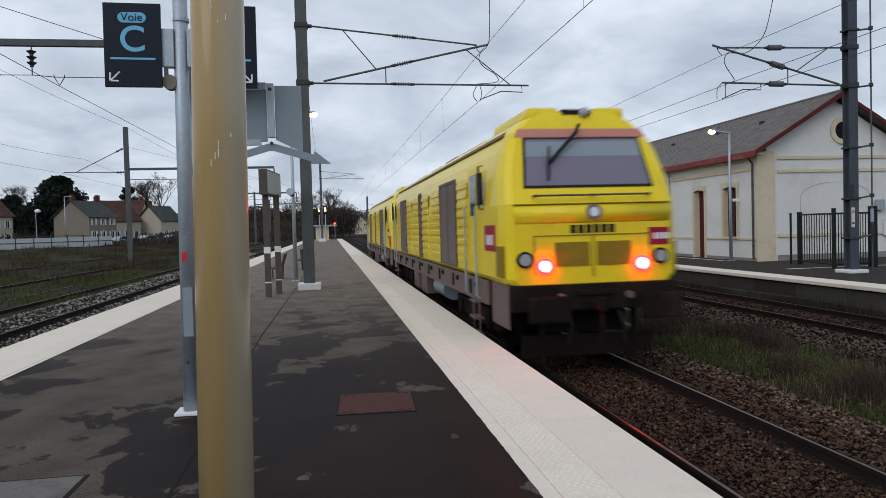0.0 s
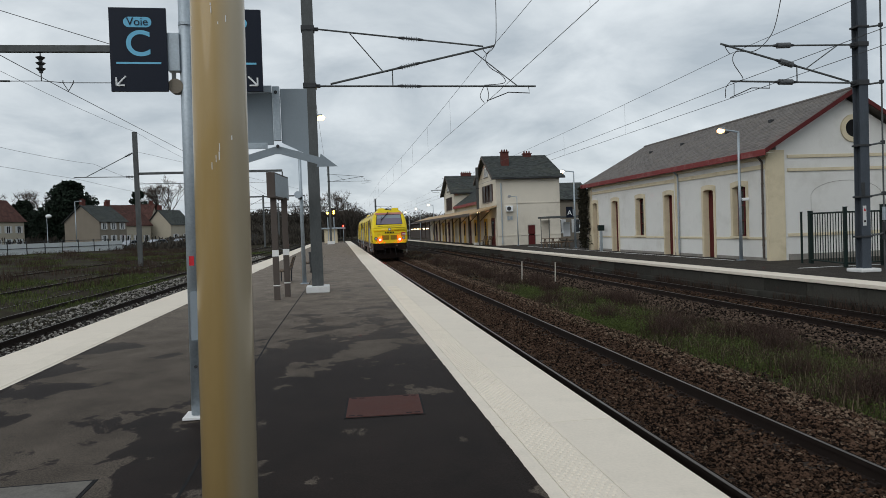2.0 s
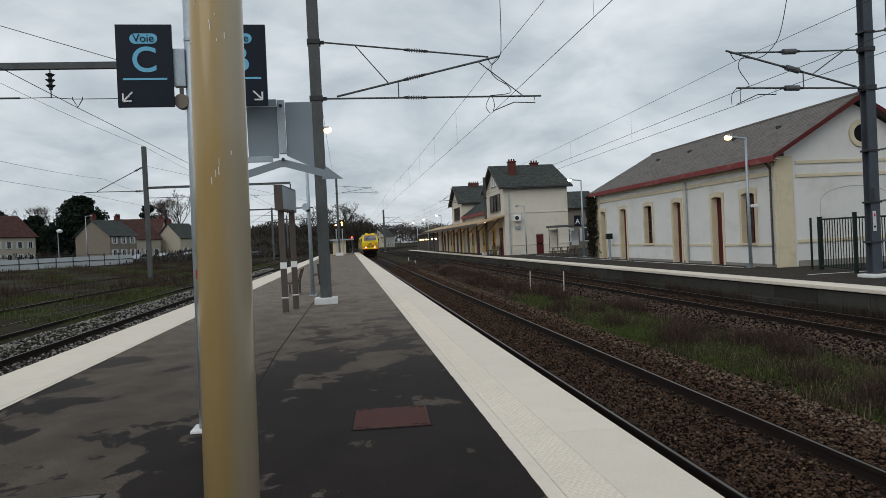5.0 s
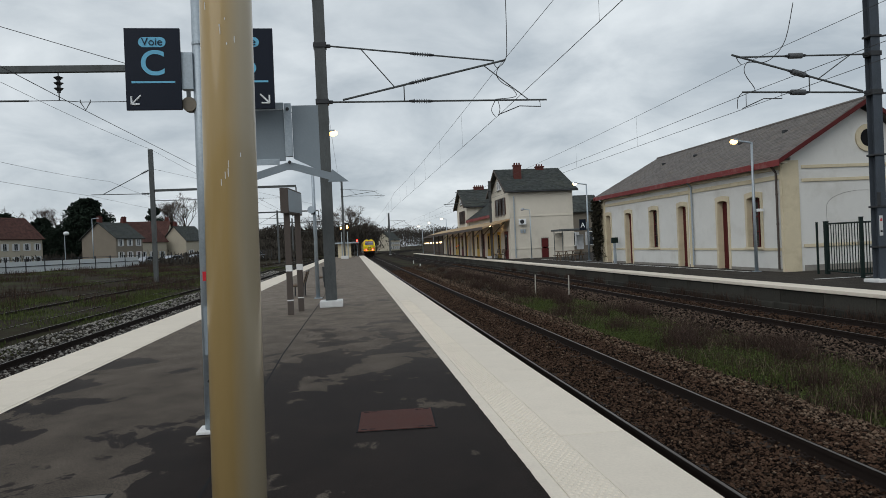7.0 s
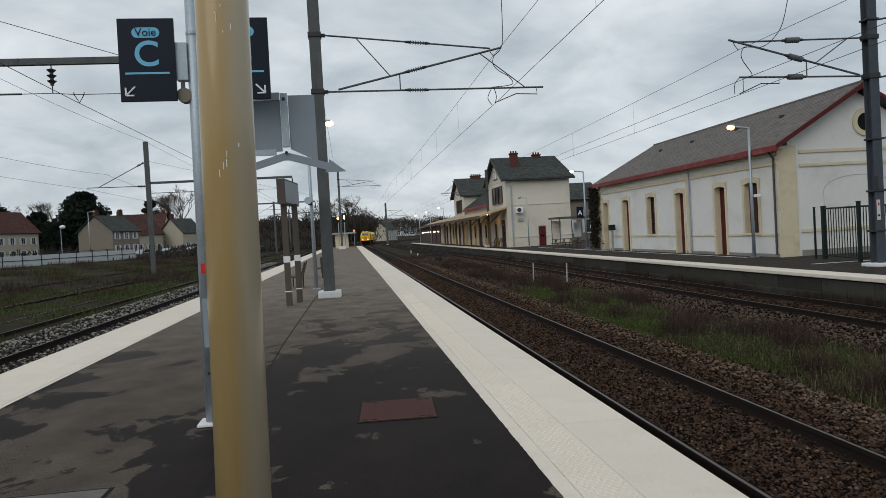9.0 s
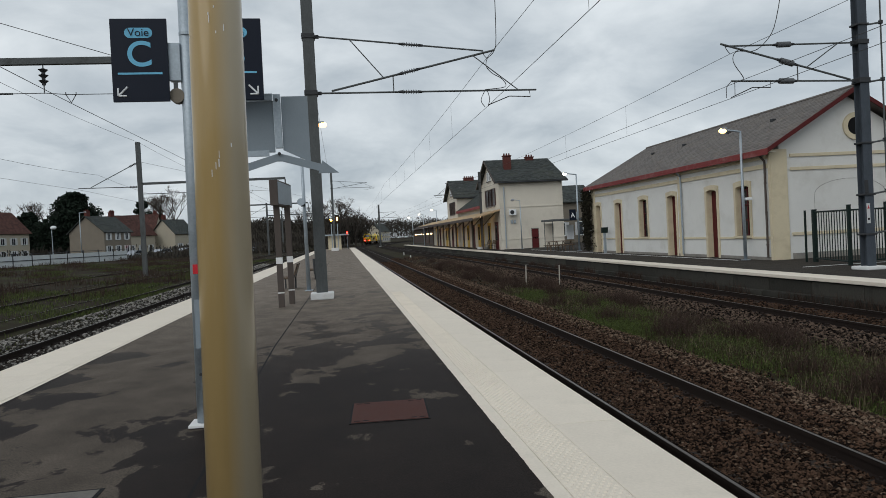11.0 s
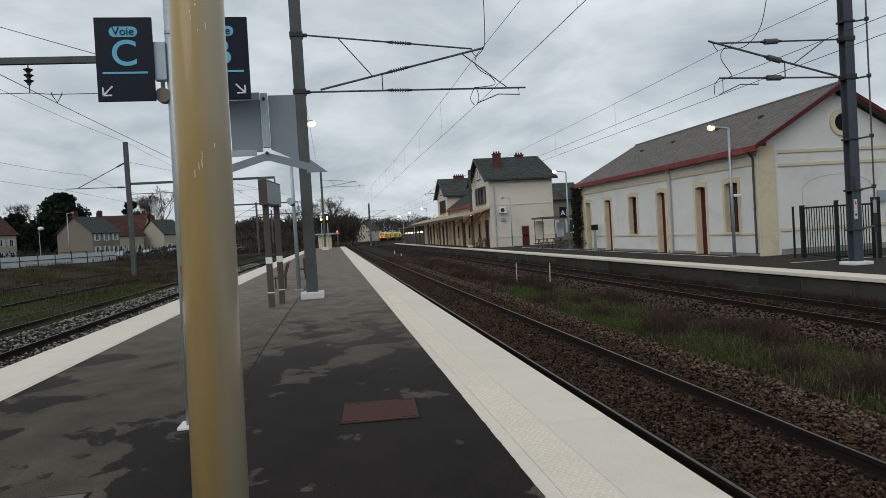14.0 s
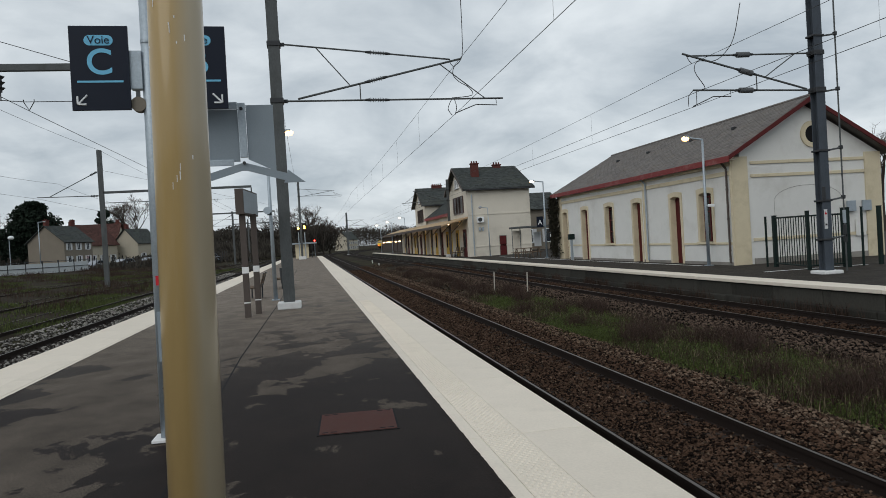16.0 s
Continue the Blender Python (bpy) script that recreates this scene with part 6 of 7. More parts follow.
def build_mast_east():
    t = near_mast(15.74, 19.2, "grey steel mast with tension rod on a white block", 10.0, 0.29, (0.33, 0.11),
                  ((-0.30, 6.85), (-4.36, 6.80)), ((-0.22, 5.71), (-4.21, 5.78)), ((-0.37, 5.75), (-4.50, 6.87)),
                  [((-0.71, 6.85), (-1.80, 6.13)), ((-2.08, 6.2), (-2.08, 5.75))],
                  [((-2.30, 6.83), (-2.70, 6.82)), ((-2.24, 5.745), (-2.67, 5.75)), ((-2.22, 6.25), (-2.62, 6.36))], False,
                  [(-2.50, 8.4), (-2.78, 7.33), (-3.16, 6.83), (-3.52, 6.64), (-4.01, 6.64), (-4.12, 6.34), (-3.82, 5.88), (-3.91, 5.8)],
                  [[(-4.17, 5.80), (-4.36, 5.60), (-4.38, 5.30)], [(-4.10, 5.78), (-4.11, 5.36)], [(-4.36, 6.8), (-4.3, 6.68), (-4.2, 6.57)]],
                  [(-2.97, 5.74), (-2.97, 5.57), (-3.55, 5.58), (-4.23, 5.30)], "blue_steel")
    part("tension_rod", B(rod, (0.72, 0, 0.05), (0.72, 0, 9.5), 0.024), M["grey_steel"], t)
    for z in (1.1, 2.3, 3.85, 5.68, 7.4):
        b = part("stand_off", B(rod, (0.1, 0, z - 0.04), (0.72, 0, z + 0.05), 0.028), M["grey_steel"], t)
        part("collar", B(box, -0.19, -0.18, z - 0.06, 0.19, 0.18, z, 0.01), M["dark_steel"], b)
        part("eye", B(box, 0.67, -0.05, z, 0.77, 0.05, z + 0.12, 0.02), M["dark_steel"], b)
    part("rod_fitting", B(box, 0.68, -0.05, 0.95, 0.76, 0.05, 1.5, 0.02), M["dark_steel"], t)
    part("turnbuckle", B(rod, (0.72, 0, 1.55), (0.72, 0, 1.95), 0.05, seg=10), M["galv"], t)
    part("cable_box", B(box, -0.16, -0.2, 2.3, -0.06, -0.153, 2.7, 0.01), M["dark_steel"], t)
    part("warning_plate", B(box, -0.12, -0.166, 1.40, -0.01, -0.152, 2.0, 0.004), M["shutter"], t, "small white warning plate")
    part("warning_mark", B(prism, [(-0.105, 1.84), (-0.025, 1.84), (-0.065, 1.95)], -0.169, -0.167), M["red_sticker"], t)
    part("warning_bars", B(box, -0.10, -0.169, 1.5, -0.03, -0.167, 1.56), M["rubber"], t)


def build_fence():
    """Two green steel gate leaves and posts behind the mast."""
    t = thing("metal_gate", "dark green steel gate with vertical bars by the mast", "gate")

    def leaf(a, b, step):
        a, b = Vector(a), Vector(b)
        for z in (0.14, 1.84):
            part("gate_rail", B(rod, a + Vector((0, 0, z)), b + Vector((0, 0, z)), 0.03, seg=8), M["green_fence"], t)
        n = max(2, int((b - a).length / step))
        me = mesh_of("bar", B(rod, (0, 0, 0.14), (0, 0, 1.86), 0.016, seg=6), M["green_fence"])
        for i in range(1, n):
            p = a.lerp(b, i / n)
            piece("bar", me, t, pose(p.x, p.y, 0))
    leaf((17.2, 23.6, 0), (16.58, 21.06, 0), 0.19)
    leaf((16.66, 21.04, 0), (18.08, 21.15, 0), 0.105)
    for x, y, r, h in ((17.12, 24.0, 0.03, 1.9), (17.2, 23.6, 0.065, 1.92), (16.6, 21.05, 0.05, 2.0), (18.15, 21.15, 0.10, 2.04), (18.85, 21.2, 0.03, 2.04), (19.6, 21.25, 0.06, 2.04)):
        g = part("gate_post", B(box, x - r, y - r, 0, x + r, y + r, h, 0.006), M["green_fence"], t)
        part("post_cap", B(box, x - r - 0.008, y - r - 0.008, h, x + r + 0.008, y + r + 0.008, h + 0.02, 0.004), M["green_fence"], g)
    part("lock_box", B(box, 16.48, 20.93, 0.95, 16.60, 21.0, 1.2, 0.01), M["green_fence"], t)


def slat_bench(x, y, turn, label):
    t = thing("bench", label, "bench", pose(x, y, 0, 0, 0, turn), "platform benches")
    for i in range(4):
        part("seat_slat", B(box, -0.75, 0.02 + i * 0.11, 0.43, 0.75, 0.11 + i * 0.11, 0.47, 0.008), M["wood"], t)
    for i in range(4):
        part("back_slat", B(box, -0.75, 0.47 + i * 0.03, 0.55 + i * 0.1, 0.75, 0.50 + i * 0.03, 0.63 + i * 0.1, 0.006), M["wood"], t)
    for s in (-0.6, 0.6):
        part("leg", B(chain, [(s, 0.05, 0), (s, 0.06, 0.43), (s, 0.44, 0.43), (s, 0.6, 0.95)], 0.03), M["dark_steel"], t)
        part("leg", B(rod, (s, 0.42, 0), (s, 0.44, 0.43), 0.03), M["dark_steel"], t)


def build_island_things():
    t = thing("station_name_board", "brown steel station name board on two posts", "sign", pose(-1.72, 19.65, 0))
    for x, y in ((0.01, -0.32), (0.22, 0.62)):
        l = part("post", B(box, x - 0.08, y - 0.06, 0, x + 0.08, y + 0.06, 2.8, 0.01), M["brown_post"], t)
        part("white_band", B(box, x - 0.085, y - 0.065, 1.18, x + 0.085, y + 0.065, 1.35), M["white_paint"], l)
        part("white_band", B(box, x - 0.085, y - 0.065, 0.38, x + 0.085, y + 0.065, 0.41), M["white_paint"], l)
    b = part("board", B(prism, [(-0.12, -0.62), (0.09, -0.62), (0.31, 1.3), (0.11, 1.3)], 2.75, 3.42, "z"), M["brown_post"], t)
    part("board_face", B(prism, [(0.098, -0.58), (0.106, -0.58), (0.318, 1.26), (0.31, 1.26)], 2.79, 3.38, "z"), M["galv"], b, "pale enamel face")
    slat_bench(-2.28, 26.6, -90, "weathered wooden slat bench on the island platform")
    slat_bench(-1.75, 33.0, -90, "weathered wooden slat bench on the island platform")
    street_lamp(-1.27, 25.2, 5.8, 0.85, True, "galvanised platform lamp, lit, beside a bench", "lamp_warm", 0.075)
    f = thing("loudspeaker", "small grey round loudspeaker on a lamp pole", "loudspeaker", pose(-1.36, 25.1, 3.1))
    part("horn", B(rod, (0, -0.25, 0.03), (0, 0.05, 0), 0.13, 0.05, 16), M["galv"], f)
    part("clamp", B(box, -0.02, -0.02, -0.12, 0.13, 0.12, -0.02, 0.01), M["dark_steel"], f)
    b = thing("litter_bin", "dark litter bin on the island platform", "bin", pose(-1.15, 32.2, 0))
    part("body", B(rod, (0, 0, 0.25), (0, 0, 0.95), 0.22, 0.25, 16), M["dark_steel"], b)
    part("stand", B(rod, (0, 0, 0), (0, 0, 0.25), 0.06, seg=10), M["dark_steel"], b)
    # far end of the island platform
    catenary_mast("catenary_mast", -1.35, 118.0, 1, 5.6, 10.4, 11.6, 0.5, top=13.0, w=0.34, block=(0.6, 0.5), label="tall grey steel mast with cantilever on a white block")
    s = thing("platform_shelter", "small yellow platform shelter with flat grey roof", "shelter", pose(-1.4, 131, 0))
    part("wall", B(box, -1.3, 0, 0, 1.1, 2.5, 2.6, 0.02), M["plaster_cream"], s)
    part("roof", B(box, -1.8, -0.8, 2.6, 2.6, 3.2, 2.85, 0.02), M["galv"], s)
    for x in (1.7, 2.3):
        part("post", B(rod, (x, -0.4, 0), (x, -0.4, 2.6), 0.06), M["dark_steel"], s)
    for x, n in ((-1.85, 1), (-0.8, 2)):
        g = thing("railway_signal", "railway signal on a mast with lit yellow lamps", "signal", pose(x, 124, 0), "railway signals")
        part("mast", B(rod, (0, 0, 0), (0, 0, 4.6), 0.09, seg=10), M["galv"], g)
        part("target", B(box, -0.42, -0.04, 4.1 if n == 1 else 4.7, 0.42, 0.06, 5.4 if n == 1 else 6.2, 0.02), M["rubber"], g)
        for k in range(n):
            part("signal_lamp", B(ball, (0, -0.1, 5.3 + 0.32 * k), 0.17 if n == 1 else 0.15), M["lamp_yellow"], g, "glowing yellow signal lamp")
    g = thing("railway_signal", "railway signal showing red far down the line", "signal", pose(1.2, 186, -0.5), "railway signals")
    part("mast", B(rod, (0, 0, 0), (0, 0, 3.4), 0.09, seg=10), M["galv"], g)
    part("target", B(box, -0.4, -0.04, 3.2, 0.4, 0.06, 4.9, 0.02), M["rubber"], g)
    for z in (3.6, 4.15):
        part("signal_lamp", B(ball, (0, -0.1, z), 0.2), M["lamp_sig_red"], g, "glowing red signal lamp")


def build_station_things():
    street_lamp(16.62, 27.2, 5.38, -0.85, True, "galvanised street lamp, lit, in front of the goods shed", "lamp_warm", 0.075)
    c = thing("security_camera", "small white security camera on the lamp pole", "camera", pose(16.62, 27.1, 2.55))
    part("housing", B(box, 0.05, -0.06, -0.06, 0.34, 0.06, 0.06, 0.03), M["sign_white"], c)
    part("bracket", B(rod, (-0.02, 0.05, 0.0), (0.08, 0, 0.0), 0.03), M["galv"], c)
    street_lamp(17.4, 50.2, 5.7, -0.95, True, "galvanised street lamp, lit, beside the picnic tables", "lamp_far", 0.075)
    street_lamp(16.75, 64.6, 4.6, -0.8, False, "galvanised street lamp, unlit, by the station wall", r=0.06)
    for i, y in enumerate((108, 126, 146)):
        street_lamp(14.6, y, 5.6, -0.8, True, "distant lit street lamp along the station platform", "lamp_far", 0.07)
    s = thing("platform_sign", "navy platform sign with a pale letter on a lamp pole", "sign", pose(16.98, 50.05, 0))
    part("board", B(box, -0.3, -0.05, 2.3, 0.2, 0.0, 3.1, 0.005), M["sign_navy"], s)
    letter("A", 0.5, M["sign_white"], pose(-0.05, -0.056, 2.65, 90, 0, 0), s, "letter")
    part("arm", B(box, 0.2, -0.03, 2.4, 0.36, 0.03, 2.9, 0.004), M["galv"], s)
    h = thing("waiting_shelter", "flat-roofed glazed waiting shelter beside the station", "shelter", pose(17.95, 55.5, 0))
    part("roof", B(box, -1.4, -1.2, 2.35, 1.9, 1.6, 2.5, 0.02), M["grey_steel"], h)
    for x in (-1.2, 1.7):
        for y in (-0.9, 1.4):
            part("post", B(box, x - 0.025, y - 0.025, 0, x + 0.025, y + 0.025, 2.35), M["grey_steel"], h)
    part("pane", B(box, -1.15, 1.38, 0.3, -0.4, 1.40, 2.2), M["plaster_station"], h)
    part("timetable", B(box, 0.7, 1.30, 0.8, 1.3, 1.36, 2.0), M["sign_white"], h)
    for x, y in ((16.55, 53.2), (17.5, 54.2)):
        p = thing("picnic_table", "weathered wooden picnic table on the platform", "table", pose(x, y, 0), "picnic tables")
        for k in range(4):
            part("top_plank", B(box, -0.8, -0.36 + k * 0.18, 0.72, 0.8, -0.20 + k * 0.18, 0.76, 0.006), M["wood"], p)
        for s2 in (-1, 1):
            part("seat_plank", B(box, -0.8, s2 * 0.65 - 0.13, 0.42, 0.8, s2 * 0.65 + 0.13, 0.46, 0.006), M["wood"], p)
            for q in (-0.6, 0.6):
                part("leg", B(rod, (q, s2 * 0.5, 0), (q, s2 * 0.12, 0.72), 0.04), M["wood"], p)
            part("bearer", B(box, s2 * 0.6 - 0.03, -0.75, 0.36, s2 * 0.6 + 0.03, 0.75, 0.42), M["wood"], p)
    for y in (68.5, 71.0):
        slat_bench(14.4, y, -90, "wooden bench under the station canopy")
    m = thing("ticket_stamper", "dark ticket stamping post in front of the shed", "ticket machine", pose(16.7, 43.2, 0))
    part("stem", B(box, -0.07, -0.07, 0, 0.07, 0.07, 1.3, 0.01), M["galv"], m)
    part("head", B(box, -0.2, -0.1, 1.3, 0.2, 0.1, 1.66, 0.02), M["green_fence"], m)
    catenary_mast("catenary_mast", 14.5, 72.2, -1, 3.4, 5.9, 7.0, 0.0, top=8.1, w=0.24, block=(0.5, 0.25), label="grey steel mast on a white block before the station")
    catenary_mast("catenary_mast", 7.65, 145.0, 1, 3.2, 5.9, 7.0, 0.0, top=8.6, w=0.34, block=(0.3, 0.05), label="distant grey steel mast between the two tracks")
    for x, y in ((8.15, 31.0), (9.12, 29.1)):
        k = thing("marker_stake", "pale wooden marker stake between the tracks", "stake", pose(x, y, -0.78, 0, 1.5, 0), "marker stakes")
        part("stake", B(box, -0.022, -0.022, -0.05, 0.022, 0.022, 0.94, 0.005), M["stake"], k)
    for x, y in ((7.4, 78.0), (8.2, 96.0)):
        k = thing("marker_stake", "short white marker stake beside the track", "stake", pose(x, y, -0.78), "marker stakes")
        part("stake", B(box, -0.05, -0.03, -0.05, 0.05, 0.03, 0.42, 0.006), M["white_paint"], k)
    # houses behind the station
    house("town_house", 25.6, 84, 8, 8, 4.9, 6.9, "grey rendered town house behind the station", "plaster_grey", "slate_dark", z0=0, turn=0, chim=1)
    house("town_house", 21.5, 425, 13, 9, 6.5, 11, "grey house with a steep gable beyond the bend", "render_pale", "slate_dark", z0=-0.8, turn=60, chim=0)
    t = thing("low_shed", "long low dark shed along the line", "building", pose(23, 128, 0))
    part("wall", B(box, -4, 0, 0, 6, 60, 3.4), M["brown_post"], t)
    part("roof", B(prism, [(-5, 3.4), (7, 3.4), (1, 4.9)], -0.5, 60.5), M["slate"], t)
    for i in range(9):
        part("window", B(box, -4.06, 2 + i * 6.4, 2.0, -4.003, 5 + i * 6.4, 2.2), M["lamp_dim"], t, "lit strip window")


def house(name, x, y, w, d, ev, rg, label, wall, roof, z0=0.5, turn=0, chim=1, ridge_x=True, windows=True, group="houses"):
    """A gabled house; its ridge runs along its own x, its front looks to its own -y."""
    t = thing(name, label, "house", pose(x, y, z0, 0, 0, turn), group)
    part("wall", B(prism, [(-d / 2, -1), (d / 2, -1), (d / 2, ev), (0, rg - 0.05), (-d / 2, ev)], -w / 2, w / 2, "x"), M[wall], t)
    o = 0.4
    k = (rg - ev) / (d / 2)
    for s in (-1, 1):
        slate_roof(t, [(-w / 2 - o, s * (d / 2 + o), ev - o * k), (w / 2 + o, s * (d / 2 + o), ev - o * k), (w / 2 + o, 0, rg), (-w / 2 - o, 0, rg)], material=roof, courses=18)
    if chim:
        chimney(t, -w / 2 + 0.6 if chim > 0 else w / 2 - 0.6, 0.1, rg - 0.8, rg + 1.1, 1.0, 0.6, 2)
        if chim > 1:
            chimney(t, w / 2 - 0.6, 0.1, rg - 0.8, rg + 0.9, 0.9, 0.6, 2)
    if windows:
        n = max(2, int(w / 2.6))
        for i in range(n):
            a = -w / 2 + (i + 0.5) * w / n
            window_unit(t, "y", a - 0.45, a + 0.45, 0.9, 2.4, -d / 2, shut=True)
            if ev > 5:
                window_unit(t, "y", a - 0.42, a + 0.42, 3.7, 5.0, -d / 2, shut=True)
    return t


def grow(bm, a, d, length, r, depth, rng, tips, spread=0.5):
    """Limbs that fork and taper."""
    b = a + d * length
    rod(bm, a, b, r, r * 0.72, seg=5 if depth > 1 else 4, caps=False)
    if depth == 0:
        tips.append(b)
        return
    for _ in range(3 if rng.random() < 0.55 else 2):
        n = (d + Vector((rng.gauss(0, spread), rng.gauss(0, spread), rng.gauss(0.12, spread * 0.6)))).normalized()
        grow(bm, b, n, length * (0.62 + 0.25 * rng.random()), r * 0.62, depth - 1, rng, tips, spread)


def bare_tree(x, y, z, h, label, seed, spread=0.42, depth=5):
    rng = random.Random(seed)
    t = thing("bare_tree", label, "tree", pose(x, y, z), "bare winter trees")
    bm, tips = bmesh.new(), []
    grow(bm, Vector((0, 0, -0.2)), Vector((0, 0, 1)), h * 0.27, h * 0.022, depth, rng, tips, spread)
    part("trunk", bm, M["trunk"], t)
    verts, faces = [], []
    for p in tips:
        for _ in range(5):
            d = Vector((rng.gauss(0, 1), rng.gauss(0, 1), rng.gauss(0.6, 0.8))).normalized() * h * (0.04 + 0.05 * rng.random())
            s = d.orthogonal().normalized() * h * 0.0022
            q = len(verts)
            verts += [tuple(p - s), tuple(p + s), tuple(p + d)]
            faces.append((q, q + 1, q + 2))
    c = tagged(raw("crown", verts, faces, M["twig"]), "fine bare twigs")
    c.parent = t


def evergreen(x, y, z, h, w, label, seed, lumps=60, n=9000, cone=0.0):
    rng = random.Random(seed)
    t = thing("evergreen_tree", label, "tree", pose(x, y, z), "evergreen trees")
    part("trunk", B(rod, (0, 0, -0.3), (0, 0, h * 0.8), h * 0.02, h * 0.006, 8), M["trunk"], t)
    cs = []
    for i in range(lumps):
        f = rng.random()
        rad = w * 0.5 * ((1 - f) if cone else math.sin(math.pi * (0.12 + 0.80 * f)) ** 0.7) * (0.75 + 0.4 * rng.random())
        a = rng.random() * 6.283
        cs.append((math.cos(a) * rad * 0.62, math.sin(a) * rad * 0.62, h * (0.1 + 0.85 * f), max(0.5, rad * 0.5)))

    def where(r):
        cx, cy, cz, cr = r.choice(cs)
        v = Vector((r.gauss(0, 1), r.gauss(0, 1), r.gauss(0, 1))).normalized() * cr * (0.2 + 0.85 * r.random() ** 0.6)
        return (cx + v.x, cy + v.y, cz + v.z * (0.8 if not cone else 0.45))
    c = leaf_cloud(M["leaf_dark"], n, where, h * 0.024, seed + 1)
    c.name = "crown"
    c.parent = t


def far_wood(name, spots, label, seed, size=0.7):
    """A distant wood: thousands of thin stems and twig clumps with an uneven top."""
    rng = random.Random(seed)
    verts, faces = [], []
    for x0, y0, x1, y1, h, count in spots:
        for _ in range(count):
            f = rng.random()
            x, y = x0 + (x1 - x0) * f + rng.gauss(0, 3), y0 + (y1 - y0) * f + rng.gauss(0, 6)
            hh = h * (0.62 + 0.38 * noise.noise((x * 0.06, y * 0.02, seed)) + 0.18 * rng.random())
            z = hh * rng.random() ** 0.6
            s = (0.35 + 0.5 * rng.random()) * size
            a = rng.random() * 6.283
            up = (1.2 + 1.6 * rng.random()) * size
            q = len(verts)
            dx = math.cos(a) * s
            verts += [(x - dx * 0.35, y, z - 0.8 * size), (x + dx * 0.35, y + s * 0.3, z - 0.8 * size), (x + dx * 0.8 + rng.gauss(0, 0.4) * size, y, z + up * 0.6), (x - dx * 0.6, y - s * 0.3, z + up * 0.3)]
            faces += [(q, q + 1, q + 2), (q, q + 2, q + 3)]
    tagged(raw(name, verts, faces, M["far_wood"]), label, "wood", kind="stuff")


def build_west():
    """Sidings, portals, wall, houses and trees to the west of the line."""
    build_track("siding_near", -10.75, ground_z(-10.7) + 0.07, 8, 190, "rusty overgrown siding in grass", None, sleepers=False, skew=0.004)
    build_track("siding_middle", -14.8, ground_z(-14.5) + 0.06, 8, 190, "rusty overgrown siding in grass", None, sleepers=False, skew=0.012)
    build_track("siding_far", -19.4, ground_z(-19) + 0.06, 8, 190, "rusty overgrown siding in grass", None, sleepers=False, skew=0.0)
    for y, xl, top, mast in ((20.0, -15.3, 10.1, True), (57.0, -15.25, 10.1, True), (94.0, -13.2, 9.2, True), (131.0, -13.4, 9.2, True), (165.0, -13.6, 9.2, True)):
        t = thing("catenary_portal", "grey steel overhead line portal across the sidings", "catenary portal", pose(0, y, 0), "overhead line portals")
        z0 = ground_z(xl) - 0.1
        part("column", B(box, xl - 0.16, -0.16, z0, xl + 0.16, 0.16, top, 0.015), M["grey_steel"], t)
        b = part("beam", B(box, xl + 0.16, -0.07, 6.80, -4.25, 0.07, 6.98, 0.01), M["grey_steel"], t)
        part("end_drop", B(box, -4.31, -0.05, 6.0, -4.21, 0.05, 6.8, 0.01), M["grey_steel"], b)
        for x in (-7.62,):
            h = part("hanger", B(rod, (x, 0, 6.04), (x, 0, 6.98), 0.016), M["grey_steel"], b)
            part("insulator", B(insulator, (x, 0, 6.70), (x, 0, 6.26), 3, 0.125), M["dark_steel"], h)
        part("registration_tube", B(rod, (xl + 0.16, 0, 6.10), (-8.4, 0, 6.05), 0.026), M["grey_steel"], b)
        part("span_cable", B(chain, [(-8.4, 0, 6.05), (-7.6, 0, 6.05), (-7.05, 0, 6.0), (-4.3, 0, 5.98)], 0.010), M["wire"], b)
        part("steady_arm", B(chain, [(-7.09, 0, 6.06), (-7.09, 0, 6.0), (-6.96, 0, 5.78), (-6.83, 0, 6.0), (-6.83, 0, 6.06)], 0.014), M["wire"], b)
        part("top_tube", B(rod, (xl - 0.1, 0, 8.55), (xl - 3.6, 0, 6.75), 0.03), M["grey_steel"], t)
        part("registration_tube", B(rod, (xl - 0.1, 0, 6.66), (xl - 4.5, 0, 6.72), 0.03), M["grey_steel"], t)
        for a, c in (((xl - 0.25, 0, 8.47), (xl - 0.75, 0, 8.22)), ((xl - 0.25, 0, 6.66), (xl - 0.8, 0, 6.67))):
            part("insulator", B(insulator, a, c, 5, 0.1), M["dark_steel"], t)
    # pale panel wall with a rail, on a bank
    w = thing("wall_west", "pale concrete panel wall with a dark rail above the sidings", "wall", kind="structure")
    a, b = Vector((-56, 61, 0)), Vector((-31.9, 110, 0))
    n = 20
    d = (b - a) / n
    yaw = math.degrees(math.atan2(d.y, d.x))
    L = d.length
    pm = mesh_of("panel", B(box, 0.06, -0.06, 0.5, L - 0.06, 0.06, 1.85, 0.01), M["panel_wall"])
    po = mesh_of("post", B(box, -0.06, -0.1, 0.3, 0.06, 0.1, 2.2, 0.01), M["dark_steel"])
    ra = mesh_of("rail", B(box, 0.06, -0.13, 1.22, L - 0.06, -0.07, 1.3), M["dark_steel"])
    rb = mesh_of("top_rail", B(box, 0.06, -0.1, 2.05, L - 0.06, -0.04, 2.11), M["dark_steel"])
    for i in range(n):
        p = a + d * i
        m = pose(p.x, p.y, 0.0, 0, 0, yaw)
        for nm, me in (("panel", pm), ("post", po), ("rail", ra), ("top_rail", rb)):
            piece(nm, me, w, m)
    house("brick_house", -70.2, 150, 13, 9, 6.2, 10.4, "pale house with patterned brick and red tile roof", "render_pale", "tile_red", z0=0.5, turn=90 - 22, chim=1)
